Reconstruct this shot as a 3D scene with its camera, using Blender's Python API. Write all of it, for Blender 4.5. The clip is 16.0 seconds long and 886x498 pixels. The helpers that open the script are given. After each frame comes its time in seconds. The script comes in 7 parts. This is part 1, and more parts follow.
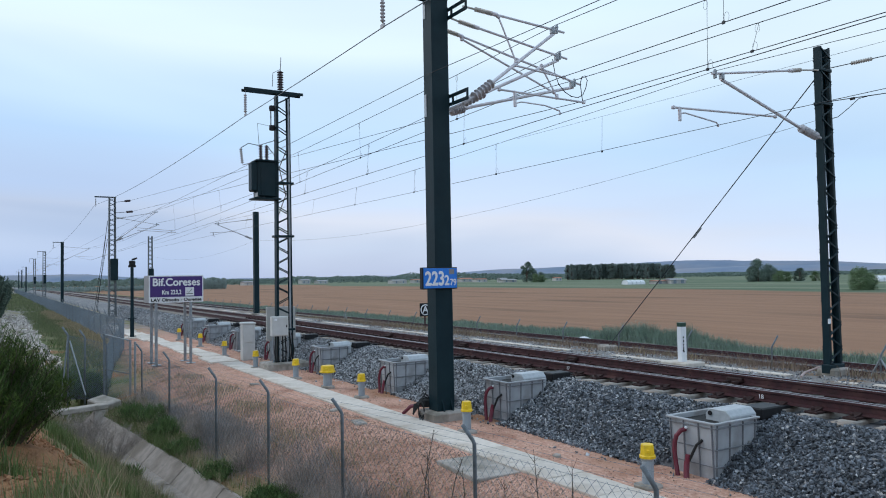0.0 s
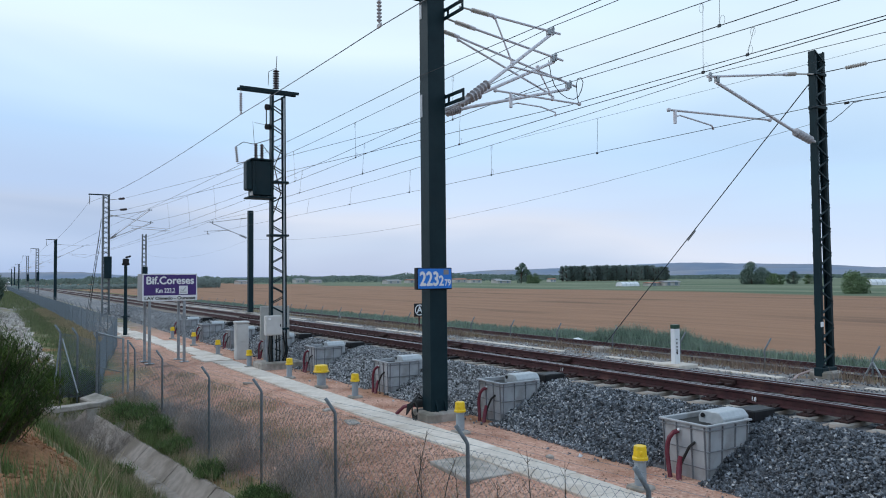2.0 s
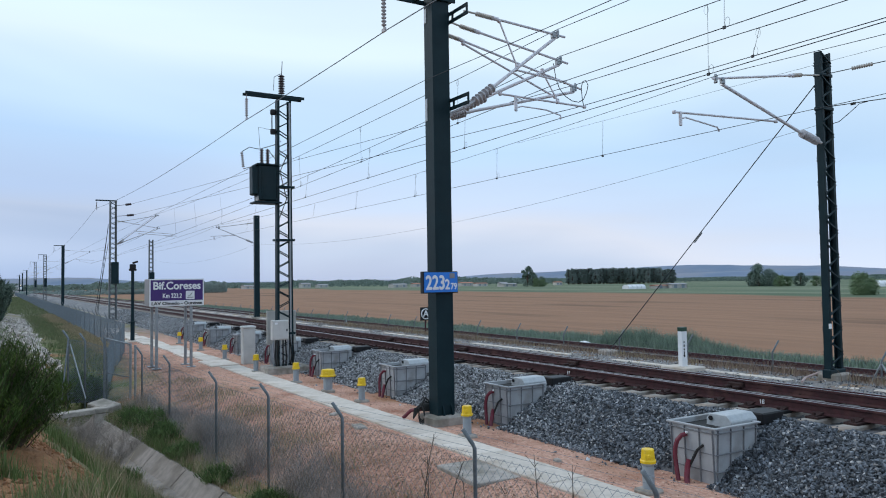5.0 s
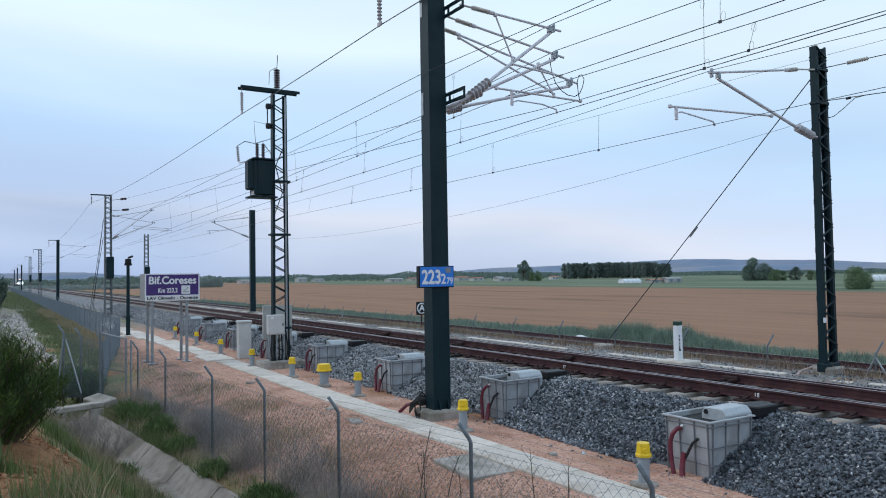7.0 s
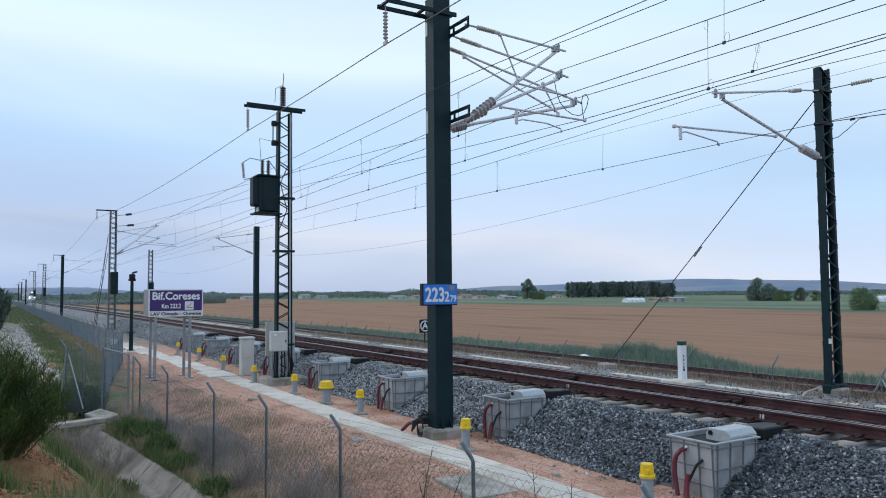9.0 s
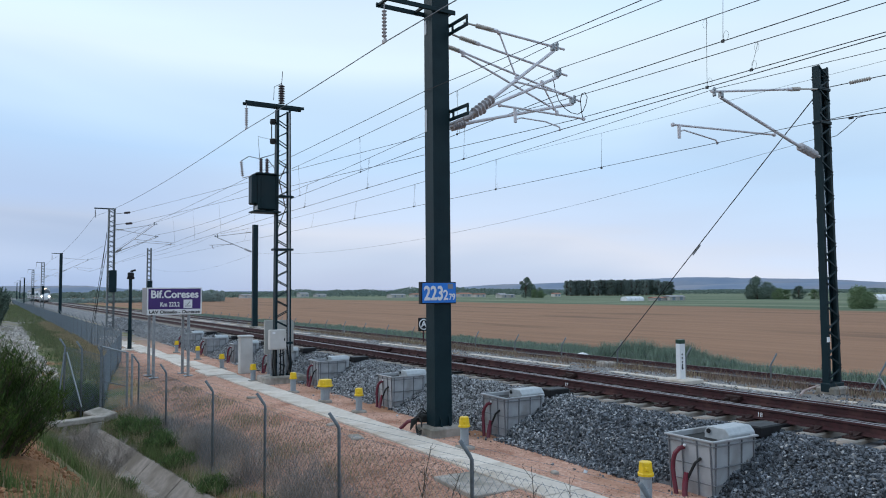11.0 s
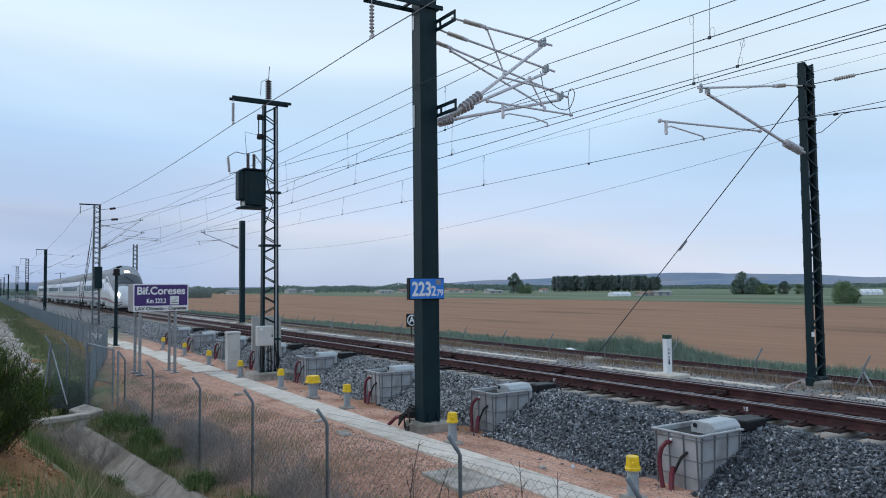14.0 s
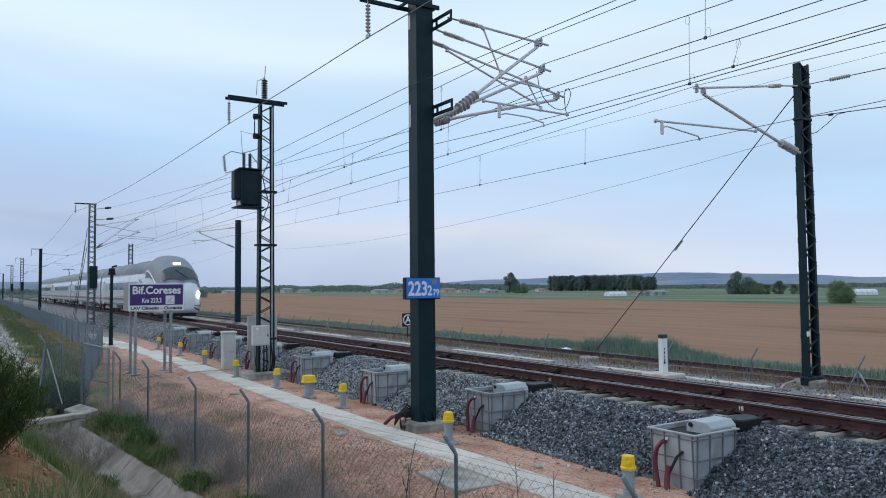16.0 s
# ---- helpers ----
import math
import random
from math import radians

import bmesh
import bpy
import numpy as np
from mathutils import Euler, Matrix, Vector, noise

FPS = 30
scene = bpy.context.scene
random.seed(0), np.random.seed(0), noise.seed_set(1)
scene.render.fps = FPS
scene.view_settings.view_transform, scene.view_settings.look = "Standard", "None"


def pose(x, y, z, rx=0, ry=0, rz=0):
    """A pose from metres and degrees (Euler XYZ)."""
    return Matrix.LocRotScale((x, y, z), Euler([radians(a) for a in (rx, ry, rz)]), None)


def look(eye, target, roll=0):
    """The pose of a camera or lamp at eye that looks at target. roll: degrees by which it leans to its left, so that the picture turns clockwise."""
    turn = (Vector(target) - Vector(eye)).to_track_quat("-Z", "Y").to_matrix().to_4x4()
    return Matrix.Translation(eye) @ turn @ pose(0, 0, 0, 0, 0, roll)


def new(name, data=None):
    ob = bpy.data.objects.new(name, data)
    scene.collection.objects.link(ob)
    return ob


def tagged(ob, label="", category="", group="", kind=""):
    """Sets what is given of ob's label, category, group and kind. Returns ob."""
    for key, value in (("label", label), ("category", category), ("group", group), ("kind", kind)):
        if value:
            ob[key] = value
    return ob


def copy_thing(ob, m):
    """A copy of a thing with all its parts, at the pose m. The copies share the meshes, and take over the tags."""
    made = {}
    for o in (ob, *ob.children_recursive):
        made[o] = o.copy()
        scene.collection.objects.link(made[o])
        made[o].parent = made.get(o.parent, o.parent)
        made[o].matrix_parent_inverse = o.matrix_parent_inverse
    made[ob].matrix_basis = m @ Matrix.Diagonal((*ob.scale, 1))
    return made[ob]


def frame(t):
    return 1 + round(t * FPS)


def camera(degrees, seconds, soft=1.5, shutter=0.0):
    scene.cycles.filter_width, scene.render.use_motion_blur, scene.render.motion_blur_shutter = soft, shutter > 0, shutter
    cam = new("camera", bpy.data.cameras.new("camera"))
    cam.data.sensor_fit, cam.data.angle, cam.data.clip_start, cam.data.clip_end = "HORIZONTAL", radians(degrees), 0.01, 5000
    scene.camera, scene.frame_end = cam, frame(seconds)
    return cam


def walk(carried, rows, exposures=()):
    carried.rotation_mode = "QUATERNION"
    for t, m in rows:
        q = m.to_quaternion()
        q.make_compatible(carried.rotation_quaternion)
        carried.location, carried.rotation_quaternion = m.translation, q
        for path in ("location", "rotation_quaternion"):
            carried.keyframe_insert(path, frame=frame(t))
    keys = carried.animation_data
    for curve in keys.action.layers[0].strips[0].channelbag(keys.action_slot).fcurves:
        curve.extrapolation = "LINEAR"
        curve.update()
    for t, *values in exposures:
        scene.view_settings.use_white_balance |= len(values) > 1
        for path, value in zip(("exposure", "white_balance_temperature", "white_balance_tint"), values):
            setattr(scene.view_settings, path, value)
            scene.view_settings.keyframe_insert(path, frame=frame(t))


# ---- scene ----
EYE = Vector((0.0, 0.0, 1.97))
# seconds, heading from the track's direction, pitch, lean (degrees)
TURNS = [
    (0.0, 31.107, 2.193, 1.003), (0.5, 30.947, 2.346, 0.896), (1.0, 31.026, 2.457, 0.811), (1.5, 31.238, 2.312, 0.716),
    (2.0, 31.518, 2.220, 0.566), (2.5, 31.495, 2.231, 0.372), (3.0, 31.247, 2.326, 0.336), (3.5, 31.012, 2.478, 0.624),
    (4.0, 30.970, 2.658, 0.712), (6.5, 31.223, 2.114, 1.062), (7.0, 31.369, 2.075, 0.928), (7.5, 31.521, 2.050, 0.837),
    (8.0, 31.361, 2.477, 0.752), (8.5, 31.113, 3.024, 0.463), (9.0, 31.092, 3.463, 0.490), (11.5, 31.202, 3.318, 0.475),
    (12.0, 31.258, 3.410, 0.614), (12.5, 31.383, 3.200, 0.549), (13.0, 31.642, 3.168, 0.552), (13.5, 31.911, 3.100, 0.715),
    (14.0, 32.125, 3.002, 0.588), (14.4, 32.428, 2.971, 0.562), (14.5, 32.428, 2.971, 0.562), (16.0, 32.428, 2.971, 0.562)]


def facing(heading, pitch, lean):
    a, b = radians(heading), radians(pitch)
    way = Vector((-math.cos(a) * math.cos(b), math.sin(a) * math.cos(b), math.sin(b)))
    return look(EYE, EYE + way, -lean)


cam = camera(62.18, 16.0, soft=1.0)
walk(cam, [(t, facing(a, b, c)) for t, a, b, c in TURNS],
     [(0.0, 0.06), (4.0, 0.05), (9.0, 0.04), (11.5, 0.0), (12.5, -0.04), (16.0, -0.04)])

# ---- sky and light: an even overcast evening sky ----
world = bpy.data.worlds.new("overcast_sky")
scene.world = world
world.use_nodes = True


def sky_nodes(tree):
    n, l = tree.nodes, tree.links
    n.clear()
    out = n.new("ShaderNodeOutputWorld")
    bg = n.new("ShaderNodeBackground")
    nishita = n.new("ShaderNodeTexSky")
    nishita.sky_type = "NISHITA"
    nishita.sun_disc = False
    nishita.sun_elevation, nishita.sun_rotation = radians(38), radians(230)
    dim = n.new("ShaderNodeVectorMath")
    dim.operation = "SCALE"
    dim.inputs["Scale"].default_value = 0.09
    l.new(nishita.outputs[0], dim.inputs[0])
    co = n.new("ShaderNodeTexCoord")
    split = n.new("ShaderNodeSeparateXYZ")
    l.new(co.outputs["Generated"], split.inputs[0])
    # clouds lie in long level banks
    turn = n.new("ShaderNodeMapping")
    turn.inputs["Scale"].default_value = (1.5, 1.5, 8.0)
    turn.inputs["Location"].default_value = (3.1, 0.4, 0.35)
    l.new(co.outputs["Generated"], turn.inputs[0])
    big = n.new("ShaderNodeTexNoise")
    big.inputs["Scale"].default_value, big.inputs["Detail"].default_value = 0.9, 3.5
    big.inputs["Roughness"].default_value = 0.42
    big.inputs["Distortion"].default_value = 0.5
    l.new(turn.outputs[0], big.inputs["Vector"])
    # colour of the cloud layer by height, lightened and darkened by the cloud pattern
    high = n.new("ShaderNodeMath")
    high.operation = "MULTIPLY_ADD"
    l.new(big.outputs[0], high.inputs[0])
    high.inputs[1].default_value = 0.16
    l.new(split.outputs[2], high.inputs[2])
    grade = n.new("ShaderNodeValToRGB")
    e = grade.color_ramp.elements
    e[0].position, e[0].color = 0.07, (0.475, 0.56, 0.76, 1)
    e[1].position, e[1].color = 0.62, (0.58, 0.77, 0.97, 1)
    for at_z, c in ((0.115, (0.525, 0.62, 0.80)), (0.15, (0.66, 0.715, 0.845)), (0.18, (0.58, 0.70, 0.905)), (0.25, (0.505, 0.70, 0.95)), (0.315, (0.60, 0.785, 0.98)),
                    (0.37, (0.73, 0.88, 1.0)), (0.42, (0.70, 0.86, 1.0)), (0.48, (0.60, 0.79, 0.985))):
        e.new(at_z).color = (*c, 1)
    # away from the line the pale banks hang lower
    away = n.new("ShaderNodeMapRange")
    away.interpolation_type = "SMOOTHSTEP"
    away.inputs[1].default_value, away.inputs[2].default_value, away.inputs[4].default_value = 0.55, 0.9, 0.055
    l.new(split.outputs[1], away.inputs[0])
    bow = n.new("ShaderNodeMath")
    l.new(high.outputs[0], bow.inputs[0])
    l.new(away.outputs[0], bow.inputs[1])
    l.new(bow.outputs[0], grade.inputs[0])
    light = n.new("ShaderNodeMapRange")
    light.inputs[1].default_value, light.inputs[2].default_value = 0.3, 0.7
    light.inputs[3].default_value, light.inputs[4].default_value = 0.93, 1.10
    l.new(big.outputs[0], light.inputs[0])
    haze = n.new("ShaderNodeVectorMath")
    haze.operation = "SCALE"
    l.new(grade.outputs[0], haze.inputs[0])
    l.new(light.outputs[0], haze.inputs["Scale"])
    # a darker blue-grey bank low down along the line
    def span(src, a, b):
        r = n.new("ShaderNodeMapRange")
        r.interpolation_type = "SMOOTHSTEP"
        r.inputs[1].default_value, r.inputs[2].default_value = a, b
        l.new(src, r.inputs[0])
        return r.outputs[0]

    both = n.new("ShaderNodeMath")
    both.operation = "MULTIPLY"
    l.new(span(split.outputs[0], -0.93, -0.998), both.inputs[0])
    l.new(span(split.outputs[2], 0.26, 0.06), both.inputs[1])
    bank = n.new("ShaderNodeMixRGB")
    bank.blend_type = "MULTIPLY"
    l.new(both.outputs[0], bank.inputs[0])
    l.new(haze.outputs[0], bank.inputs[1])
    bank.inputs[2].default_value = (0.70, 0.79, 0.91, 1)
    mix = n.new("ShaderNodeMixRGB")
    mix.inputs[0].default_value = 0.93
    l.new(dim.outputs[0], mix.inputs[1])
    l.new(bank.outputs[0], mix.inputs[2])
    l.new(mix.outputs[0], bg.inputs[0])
    bg.inputs[1].default_value = 1.1
    l.new(bg.outputs[0], out.inputs[0])


sky_nodes(world.node_tree)
sun = new("sun", bpy.data.lights.new("sun", "SUN"))
sun.data.energy, sun.data.angle, sun.data.color = 0.8, radians(26), (1.0, 0.94, 0.88)
sun.matrix_world = look((-18, -15, 18), (0, 0, 0))

# ---- materials ----


def mat(name, a, b=None, scale=6.0, rough=0.7, metal=0.0, bump=0.0, bump_scale=60.0, spots=None, spot_scale=1.5,
        spot_at=0.6, vary=0.0, stretch=(1, 1, 1), island=False, coat=0.0, spec=0.5):
    """Two colours mixed by fine noise, stains of a third by coarse noise, fine relief, variation from piece to piece."""
    m = bpy.data.materials.new(name)
    m.use_nodes = True
    n, l = m.node_tree.nodes, m.node_tree.links
    p = n["Principled BSDF"]
    p.inputs["Roughness"].default_value = rough
    p.inputs["Metallic"].default_value = metal
    p.inputs["Coat Weight"].default_value = coat
    p.inputs["Specular IOR Level"].default_value = spec
    b = b or tuple(c * 0.8 for c in a)
    co = n.new("ShaderNodeTexCoord")
    mp = n.new("ShaderNodeMapping")
    mp.inputs["Scale"].default_value = stretch
    l.new(co.outputs["Object"], mp.inputs[0])
    fine = n.new("ShaderNodeTexNoise")
    fine.inputs["Scale"].default_value, fine.inputs["Detail"].default_value = scale, 5
    l.new(mp.outputs[0], fine.inputs["Vector"])
    ramp = n.new("ShaderNodeValToRGB")
    ramp.color_ramp.elements[0].position, ramp.color_ramp.elements[1].position = 0.34, 0.66
    ramp.color_ramp.elements[0].color, ramp.color_ramp.elements[1].color = (*a, 1), (*b, 1)
    l.new(fine.outputs[0], ramp.inputs[0])
    colour = ramp.outputs[0]
    if spots:
        coarse = n.new("ShaderNodeTexNoise")
        coarse.inputs["Scale"].default_value, coarse.inputs["Detail"].default_value = spot_scale, 4
        l.new(mp.outputs[0], coarse.inputs["Vector"])
        cut = n.new("ShaderNodeMapRange")
        cut.inputs[1].default_value, cut.inputs[2].default_value = spot_at - 0.08, spot_at + 0.08
        l.new(coarse.outputs[0], cut.inputs[0])
        mx = n.new("ShaderNodeMixRGB")
        mx.inputs[2].default_value = (*spots, 1)
        l.new(cut.outputs[0], mx.inputs[0])
        l.new(colour, mx.inputs[1])
        colour = mx.outputs[0]
    if vary:
        if island:
            rnd = n.new("ShaderNodeNewGeometry").outputs["Random Per Island"]
        else:
            rnd = n.new("ShaderNodeObjectInfo").outputs["Random"]
        rng = n.new("ShaderNodeMapRange")
        rng.inputs[3].default_value, rng.inputs[4].default_value = 1 - vary, 1 + vary
        l.new(rnd, rng.inputs[0])
        hsv = n.new("ShaderNodeHueSaturation")
        l.new(rng.outputs[0], hsv.inputs["Value"])
        l.new(colour, hsv.inputs["Color"])
        colour = hsv.outputs[0]
    l.new(colour, p.inputs["Base Color"])
    if bump:
        rel = n.new("ShaderNodeTexNoise")
        rel.inputs["Scale"].default_value, rel.inputs["Detail"].default_value = bump_scale, 4
        l.new(mp.outputs[0], rel.inputs["Vector"])
        bp = n.new("ShaderNodeBump")
        bp.inputs["Strength"].default_value, bp.inputs["Distance"].default_value = bump, 0.02
        l.new(rel.outputs[0], bp.inputs["Height"])
        l.new(bp.outputs[0], p.inputs["Normal"])
    return m


def glow(name, colour, strength):
    m = mat(name, colour, rough=0.3)
    p = m.node_tree.nodes["Principled BSDF"]
    p.inputs["Emission Color"].default_value = (*colour, 1)
    p.inputs["Emission Strength"].default_value = strength
    return m


M = {
    "steel_green": mat("dark_green_steel", (0.006, 0.0195, 0.026), (0.009, 0.026, 0.033), 3, 0.45, 0.0, 0.15, 40, (0.013, 0.025, 0.030), 0.8, 0.62, spec=0.16),
    "galv_dull": mat("dull_galvanised_steel", (0.15, 0.165, 0.175), (0.105, 0.118, 0.128), 9, 0.55, 0.3, 0.1, 80),
    "galv": mat("galvanised_steel", (0.34, 0.36, 0.38), (0.26, 0.28, 0.30), 9, 0.45, 0.6, 0.1, 80),
    "galv_pale": mat("pale_galvanised_tube", (0.68, 0.655, 0.69), (0.56, 0.54, 0.575), 9, 0.45, 0.2, 0.1, 80),
    "post": mat("weathered_fence_steel", (0.18, 0.20, 0.22), (0.125, 0.14, 0.155), 14, 0.6, 0.2, 0.2, 90),
    "mesh": mat("fence_wire", (0.19, 0.225, 0.26), (0.135, 0.165, 0.195), 14, 0.6, 0.1),
    "wire": mat("overhead_wire_copper", (0.045, 0.05, 0.055), (0.03, 0.033, 0.038), 5, 0.5, 0.5),
    "wire_pale": mat("aluminium_wire", (0.16, 0.17, 0.19), (0.12, 0.13, 0.15), 5, 0.5, 0.5),
    "insul": mat("grey_insulator", (0.46, 0.44, 0.46), (0.36, 0.345, 0.36), 12, 0.35, 0, 0.05, 40),
    "insul_pale": mat("pale_insulator", (0.50, 0.47, 0.43), (0.40, 0.37, 0.34), 12, 0.35),
    "insul_brown": mat("brown_porcelain", (0.06, 0.035, 0.04), (0.04, 0.025, 0.03), 12, 0.3),
    "rust": mat("rusty_rail", (0.060, 0.0165, 0.0195), (0.035, 0.011, 0.013), 10, 0.7, 0.2, 0.3, 50, (0.082, 0.032, 0.029), 3, 0.62),
    "railhead": mat("worn_rail_head", (0.20, 0.175, 0.18), (0.13, 0.11, 0.115), 10, 0.38, 0.7),
    "chair": mat("rusty_casting", (0.045, 0.018, 0.016), (0.028, 0.012, 0.011), 25, 0.8, 0.2, 0.4, 60),
    "concrete": mat("pale_concrete", (0.65, 0.575, 0.51), (0.55, 0.485, 0.425), 8, 0.9, 0, 0.25, 70, (0.46, 0.38, 0.31), 1.3, 0.6, vary=0.10),
    "ditch": mat("stained_ditch_concrete", (0.33, 0.28, 0.245), (0.24, 0.205, 0.18), 7, 0.95, 0, 0.4, 40, (0.17, 0.14, 0.115), 1.2, 0.55),
    "concrete_old": mat("weathered_concrete", (0.42, 0.37, 0.33), (0.31, 0.275, 0.245), 7, 0.95, 0, 0.5, 40, (0.2, 0.18, 0.15), 1.7, 0.56),
    "sleeper": mat("concrete_sleeper", (0.40, 0.36, 0.32), (0.30, 0.27, 0.245), 9, 0.95, 0, 0.3, 60, (0.28, 0.22, 0.18), 2.5, 0.55, vary=0.12),
    "plastic": mat("grey_moulded_plastic", (0.375, 0.385, 0.405), (0.32, 0.33, 0.35), 5, 0.5, 0, 0.06, 30, (0.23, 0.22, 0.215), 2.2, 0.58, vary=0.08),
    # the tub plastic again, darkened for the shadow lines along ribs and bands
    "rib": mat("shaded_plastic_rib", (0.19, 0.195, 0.21), (0.14, 0.145, 0.16), 9, 0.55),
    "cabinet": mat("light_grey_cabinet", (0.56, 0.545, 0.53), (0.50, 0.485, 0.47), 4, 0.5, 0, 0.05, 30, (0.5, 0.48, 0.45), 1.6, 0.62),
    "panel": mat("beige_grey_sheet", (0.42, 0.41, 0.385), (0.36, 0.35, 0.33), 3, 0.55, 0, 0.05, 30, (0.33, 0.32, 0.30), 1.2, 0.6),
    "motor": mat("cast_grey_housing", (0.46, 0.48, 0.50), (0.37, 0.39, 0.41), 12, 0.5, 0.2, 0.2, 60),
    "black": mat("black_painted_metal", (0.012, 0.012, 0.014), (0.02, 0.02, 0.022), 9, 0.5, spec=0.2),
    "rubber": mat("dark_rubber", (0.02, 0.02, 0.02), (0.03, 0.03, 0.03), 9, 0.7, spec=0.2),
    "faded_red": mat("faded_pink_plastic", (0.46, 0.34, 0.31), (0.38, 0.28, 0.26), 8, 0.7),
    "hose": mat("dark_red_conduit", (0.15, 0.012, 0.03), (0.11, 0.01, 0.022), 12, 0.5),
    "yellow": mat("yellow_plastic", (0.80, 0.52, 0.01), (0.72, 0.45, 0.01), 8, 0.45, spots=(0.5, 0.34, 0.05), spot_scale=9, spot_at=0.68),
    "tube": mat("grey_plastic_tube", (0.30, 0.33, 0.36), (0.25, 0.28, 0.31), 8, 0.5),
    "blue": mat("blue_sign_enamel", (0.012, 0.19, 0.68), (0.015, 0.175, 0.62), 3, 0.35),
    "purple": mat("purple_sign_face", (0.055, 0.02, 0.16), (0.05, 0.018, 0.145), 3, 0.4),
    "white": mat("white_paint", (0.78, 0.78, 0.80), (0.72, 0.72, 0.74), 5, 0.45),
    "grey_sheet": mat("grey_sheet_metal", (0.28, 0.27, 0.28), (0.24, 0.23, 0.24), 5, 0.5, 0.3),
    "green_paint": mat("dark_green_paint", (0.01, 0.05, 0.03), rough=0.4),
}

# ---- shapes ----


def bm_box(bm, size, m=None, bevel=0.0):
    r = bmesh.ops.create_cube(bm, size=1.0, matrix=Matrix.Diagonal((*size, 1)))
    vs = r["verts"]
    if bevel:
        es = list({e for v in vs for e in v.link_edges})
        g = bmesh.ops.bevel(bm, geom=es, offset=bevel, segments=1, affect="EDGES")
        vs = list({v for f in g["faces"] for v in f.verts} | {v for v in vs if v.is_valid})
    if m is not None:
        bmesh.ops.transform(bm, matrix=m, verts=vs)
    return vs


def at(x, y, z):
    return Matrix.Translation((x, y, z))


def bm_span(bm, lo, hi, bevel=0.0):
    lo, hi = Vector(lo), Vector(hi)
    return bm_box(bm, hi - lo, Matrix.Translation((lo + hi) / 2), bevel)


def bm_tube(bm, pts, r, sides=8, caps=True):
    """A round bar along points; r is one radius or one for each point."""
    pts = [Vector(p) for p in pts]
    rs = r if isinstance(r, (list, tuple)) else [r] * len(pts)
    rings = []
    side = None
    for i, p in enumerate(pts):
        way = (pts[min(i + 1, len(pts) - 1)] - pts[max(i - 1, 0)]).normalized()
        if side is None:
            side = way.orthogonal().normalized()
        side = (side - way * side.dot(way)).normalized()
        other = way.cross(side)
        rings.append([bm.verts.new(p + rs[i] * (math.cos(a) * side + math.sin(a) * other))
                      for a in (2 * math.pi * k / sides for k in range(sides))])
    for a, b in zip(rings, rings[1:]):
        for k in range(sides):
            bm.faces.new((a[k], a[(k + 1) % sides], b[(k + 1) % sides], b[k]))
    if caps:
        bm.faces.new(rings[0][::-1])
        bm.faces.new(rings[-1])
    return rings


def bm_lathe(bm, profile, m=None, sides=16):
    """Radius and height pairs turned about z."""
    m = m or Matrix.Identity(4)
    rings = [[bm.verts.new(m @ Vector((r * math.cos(a), r * math.sin(a), h))) for a in
              (2 * math.pi * k / sides for k in range(sides))] for r, h in profile]
    for a, b in zip(rings, rings[1:]):
        for k in range(sides):
            bm.faces.new((a[k], a[(k + 1) % sides], b[(k + 1) % sides], b[k]))
    bm.faces.new(rings[0][::-1])
    bm.faces.new(rings[-1])


def along(p, q):
    """A pose at p whose z points to q."""
    p, q = Vector(p), Vector(q)
    return Matrix.Translation(p) @ (q - p).to_track_quat("Z", "Y").to_matrix().to_4x4()


def done(bm, name, material, smooth=False):
    me = bpy.data.meshes.new(name)
    bmesh.ops.recalc_face_normals(bm, faces=bm.faces)
    bm.to_mesh(me)
    bm.free()
    for m in material if isinstance(material, (list, tuple)) else [material]:
        me.materials.append(m)
    if smooth:
        me.shade_smooth()
    return me


def part(name, bm, material, parent, label="", smooth=False):
    ob = new(name, done(bm, name, material, smooth))
    ob.parent = parent
    return tagged(ob, label)


def share(name, me, parent, m=None):
    ob = new(name, me)
    ob.parent = parent
    if m is not None:
        ob.matrix_basis = m
    return ob


def thing(name, label, category, m=None, group="", kind=""):
    ob = new(name)
    ob.empty_display_size = 0.3
    if m is not None:
        ob.matrix_basis = m
    return tagged(ob, label, category, group, kind)


def solid(name, bm, material, label, category, group="", kind="", smooth=False):
    return tagged(new(name, done(bm, name, material, smooth)), label, category, group, kind)


def words(name, text, size, material, parent, m, depth=0.004, squeeze=1.0, bold=0.0):
    """Raised letters in the built-in font, as a mesh in the xy plane of m."""
    cu = bpy.data.curves.new(name, "FONT")
    cu.body, cu.size, cu.extrude = text, size, depth
    cu.align_x, cu.align_y = "CENTER", "CENTER"
    tmp = bpy.data.objects.new(name, cu)
    me = bpy.data.meshes.new_from_object(tmp)
    bpy.data.objects.remove(tmp)
    bpy.data.curves.remove(cu)
    if bold:
        # thicken the strokes: the letters again, shifted a little, each a hair higher
        bm = bmesh.new()
        for k, (dx, dy) in enumerate(((0, 0), (bold, 0), (-bold, 0), (0, bold), (0, -bold))):
            me.transform(at(dx, dy, 0.0004 * k))
            bm.from_mesh(me)
            me.transform(at(-dx, -dy, -0.0004 * k))
        bm.to_mesh(me)
        bm.free()
    me.transform(Matrix.Diagonal((squeeze, 1, 1, 1)))
    me.materials.clear()
    me.materials.append(material)
    ob = new(name, me)
    ob.parent, ob.matrix_basis = parent, m
    return ob


def ramp(v, pts):
    if v <= pts[0][0]:
        return pts[0][1]
    for (a, p), (b, q) in zip(pts, pts[1:]):
        if v <= b:
            return p + (q - p) * (v - a) / (b - a)
    return pts[-1][1]


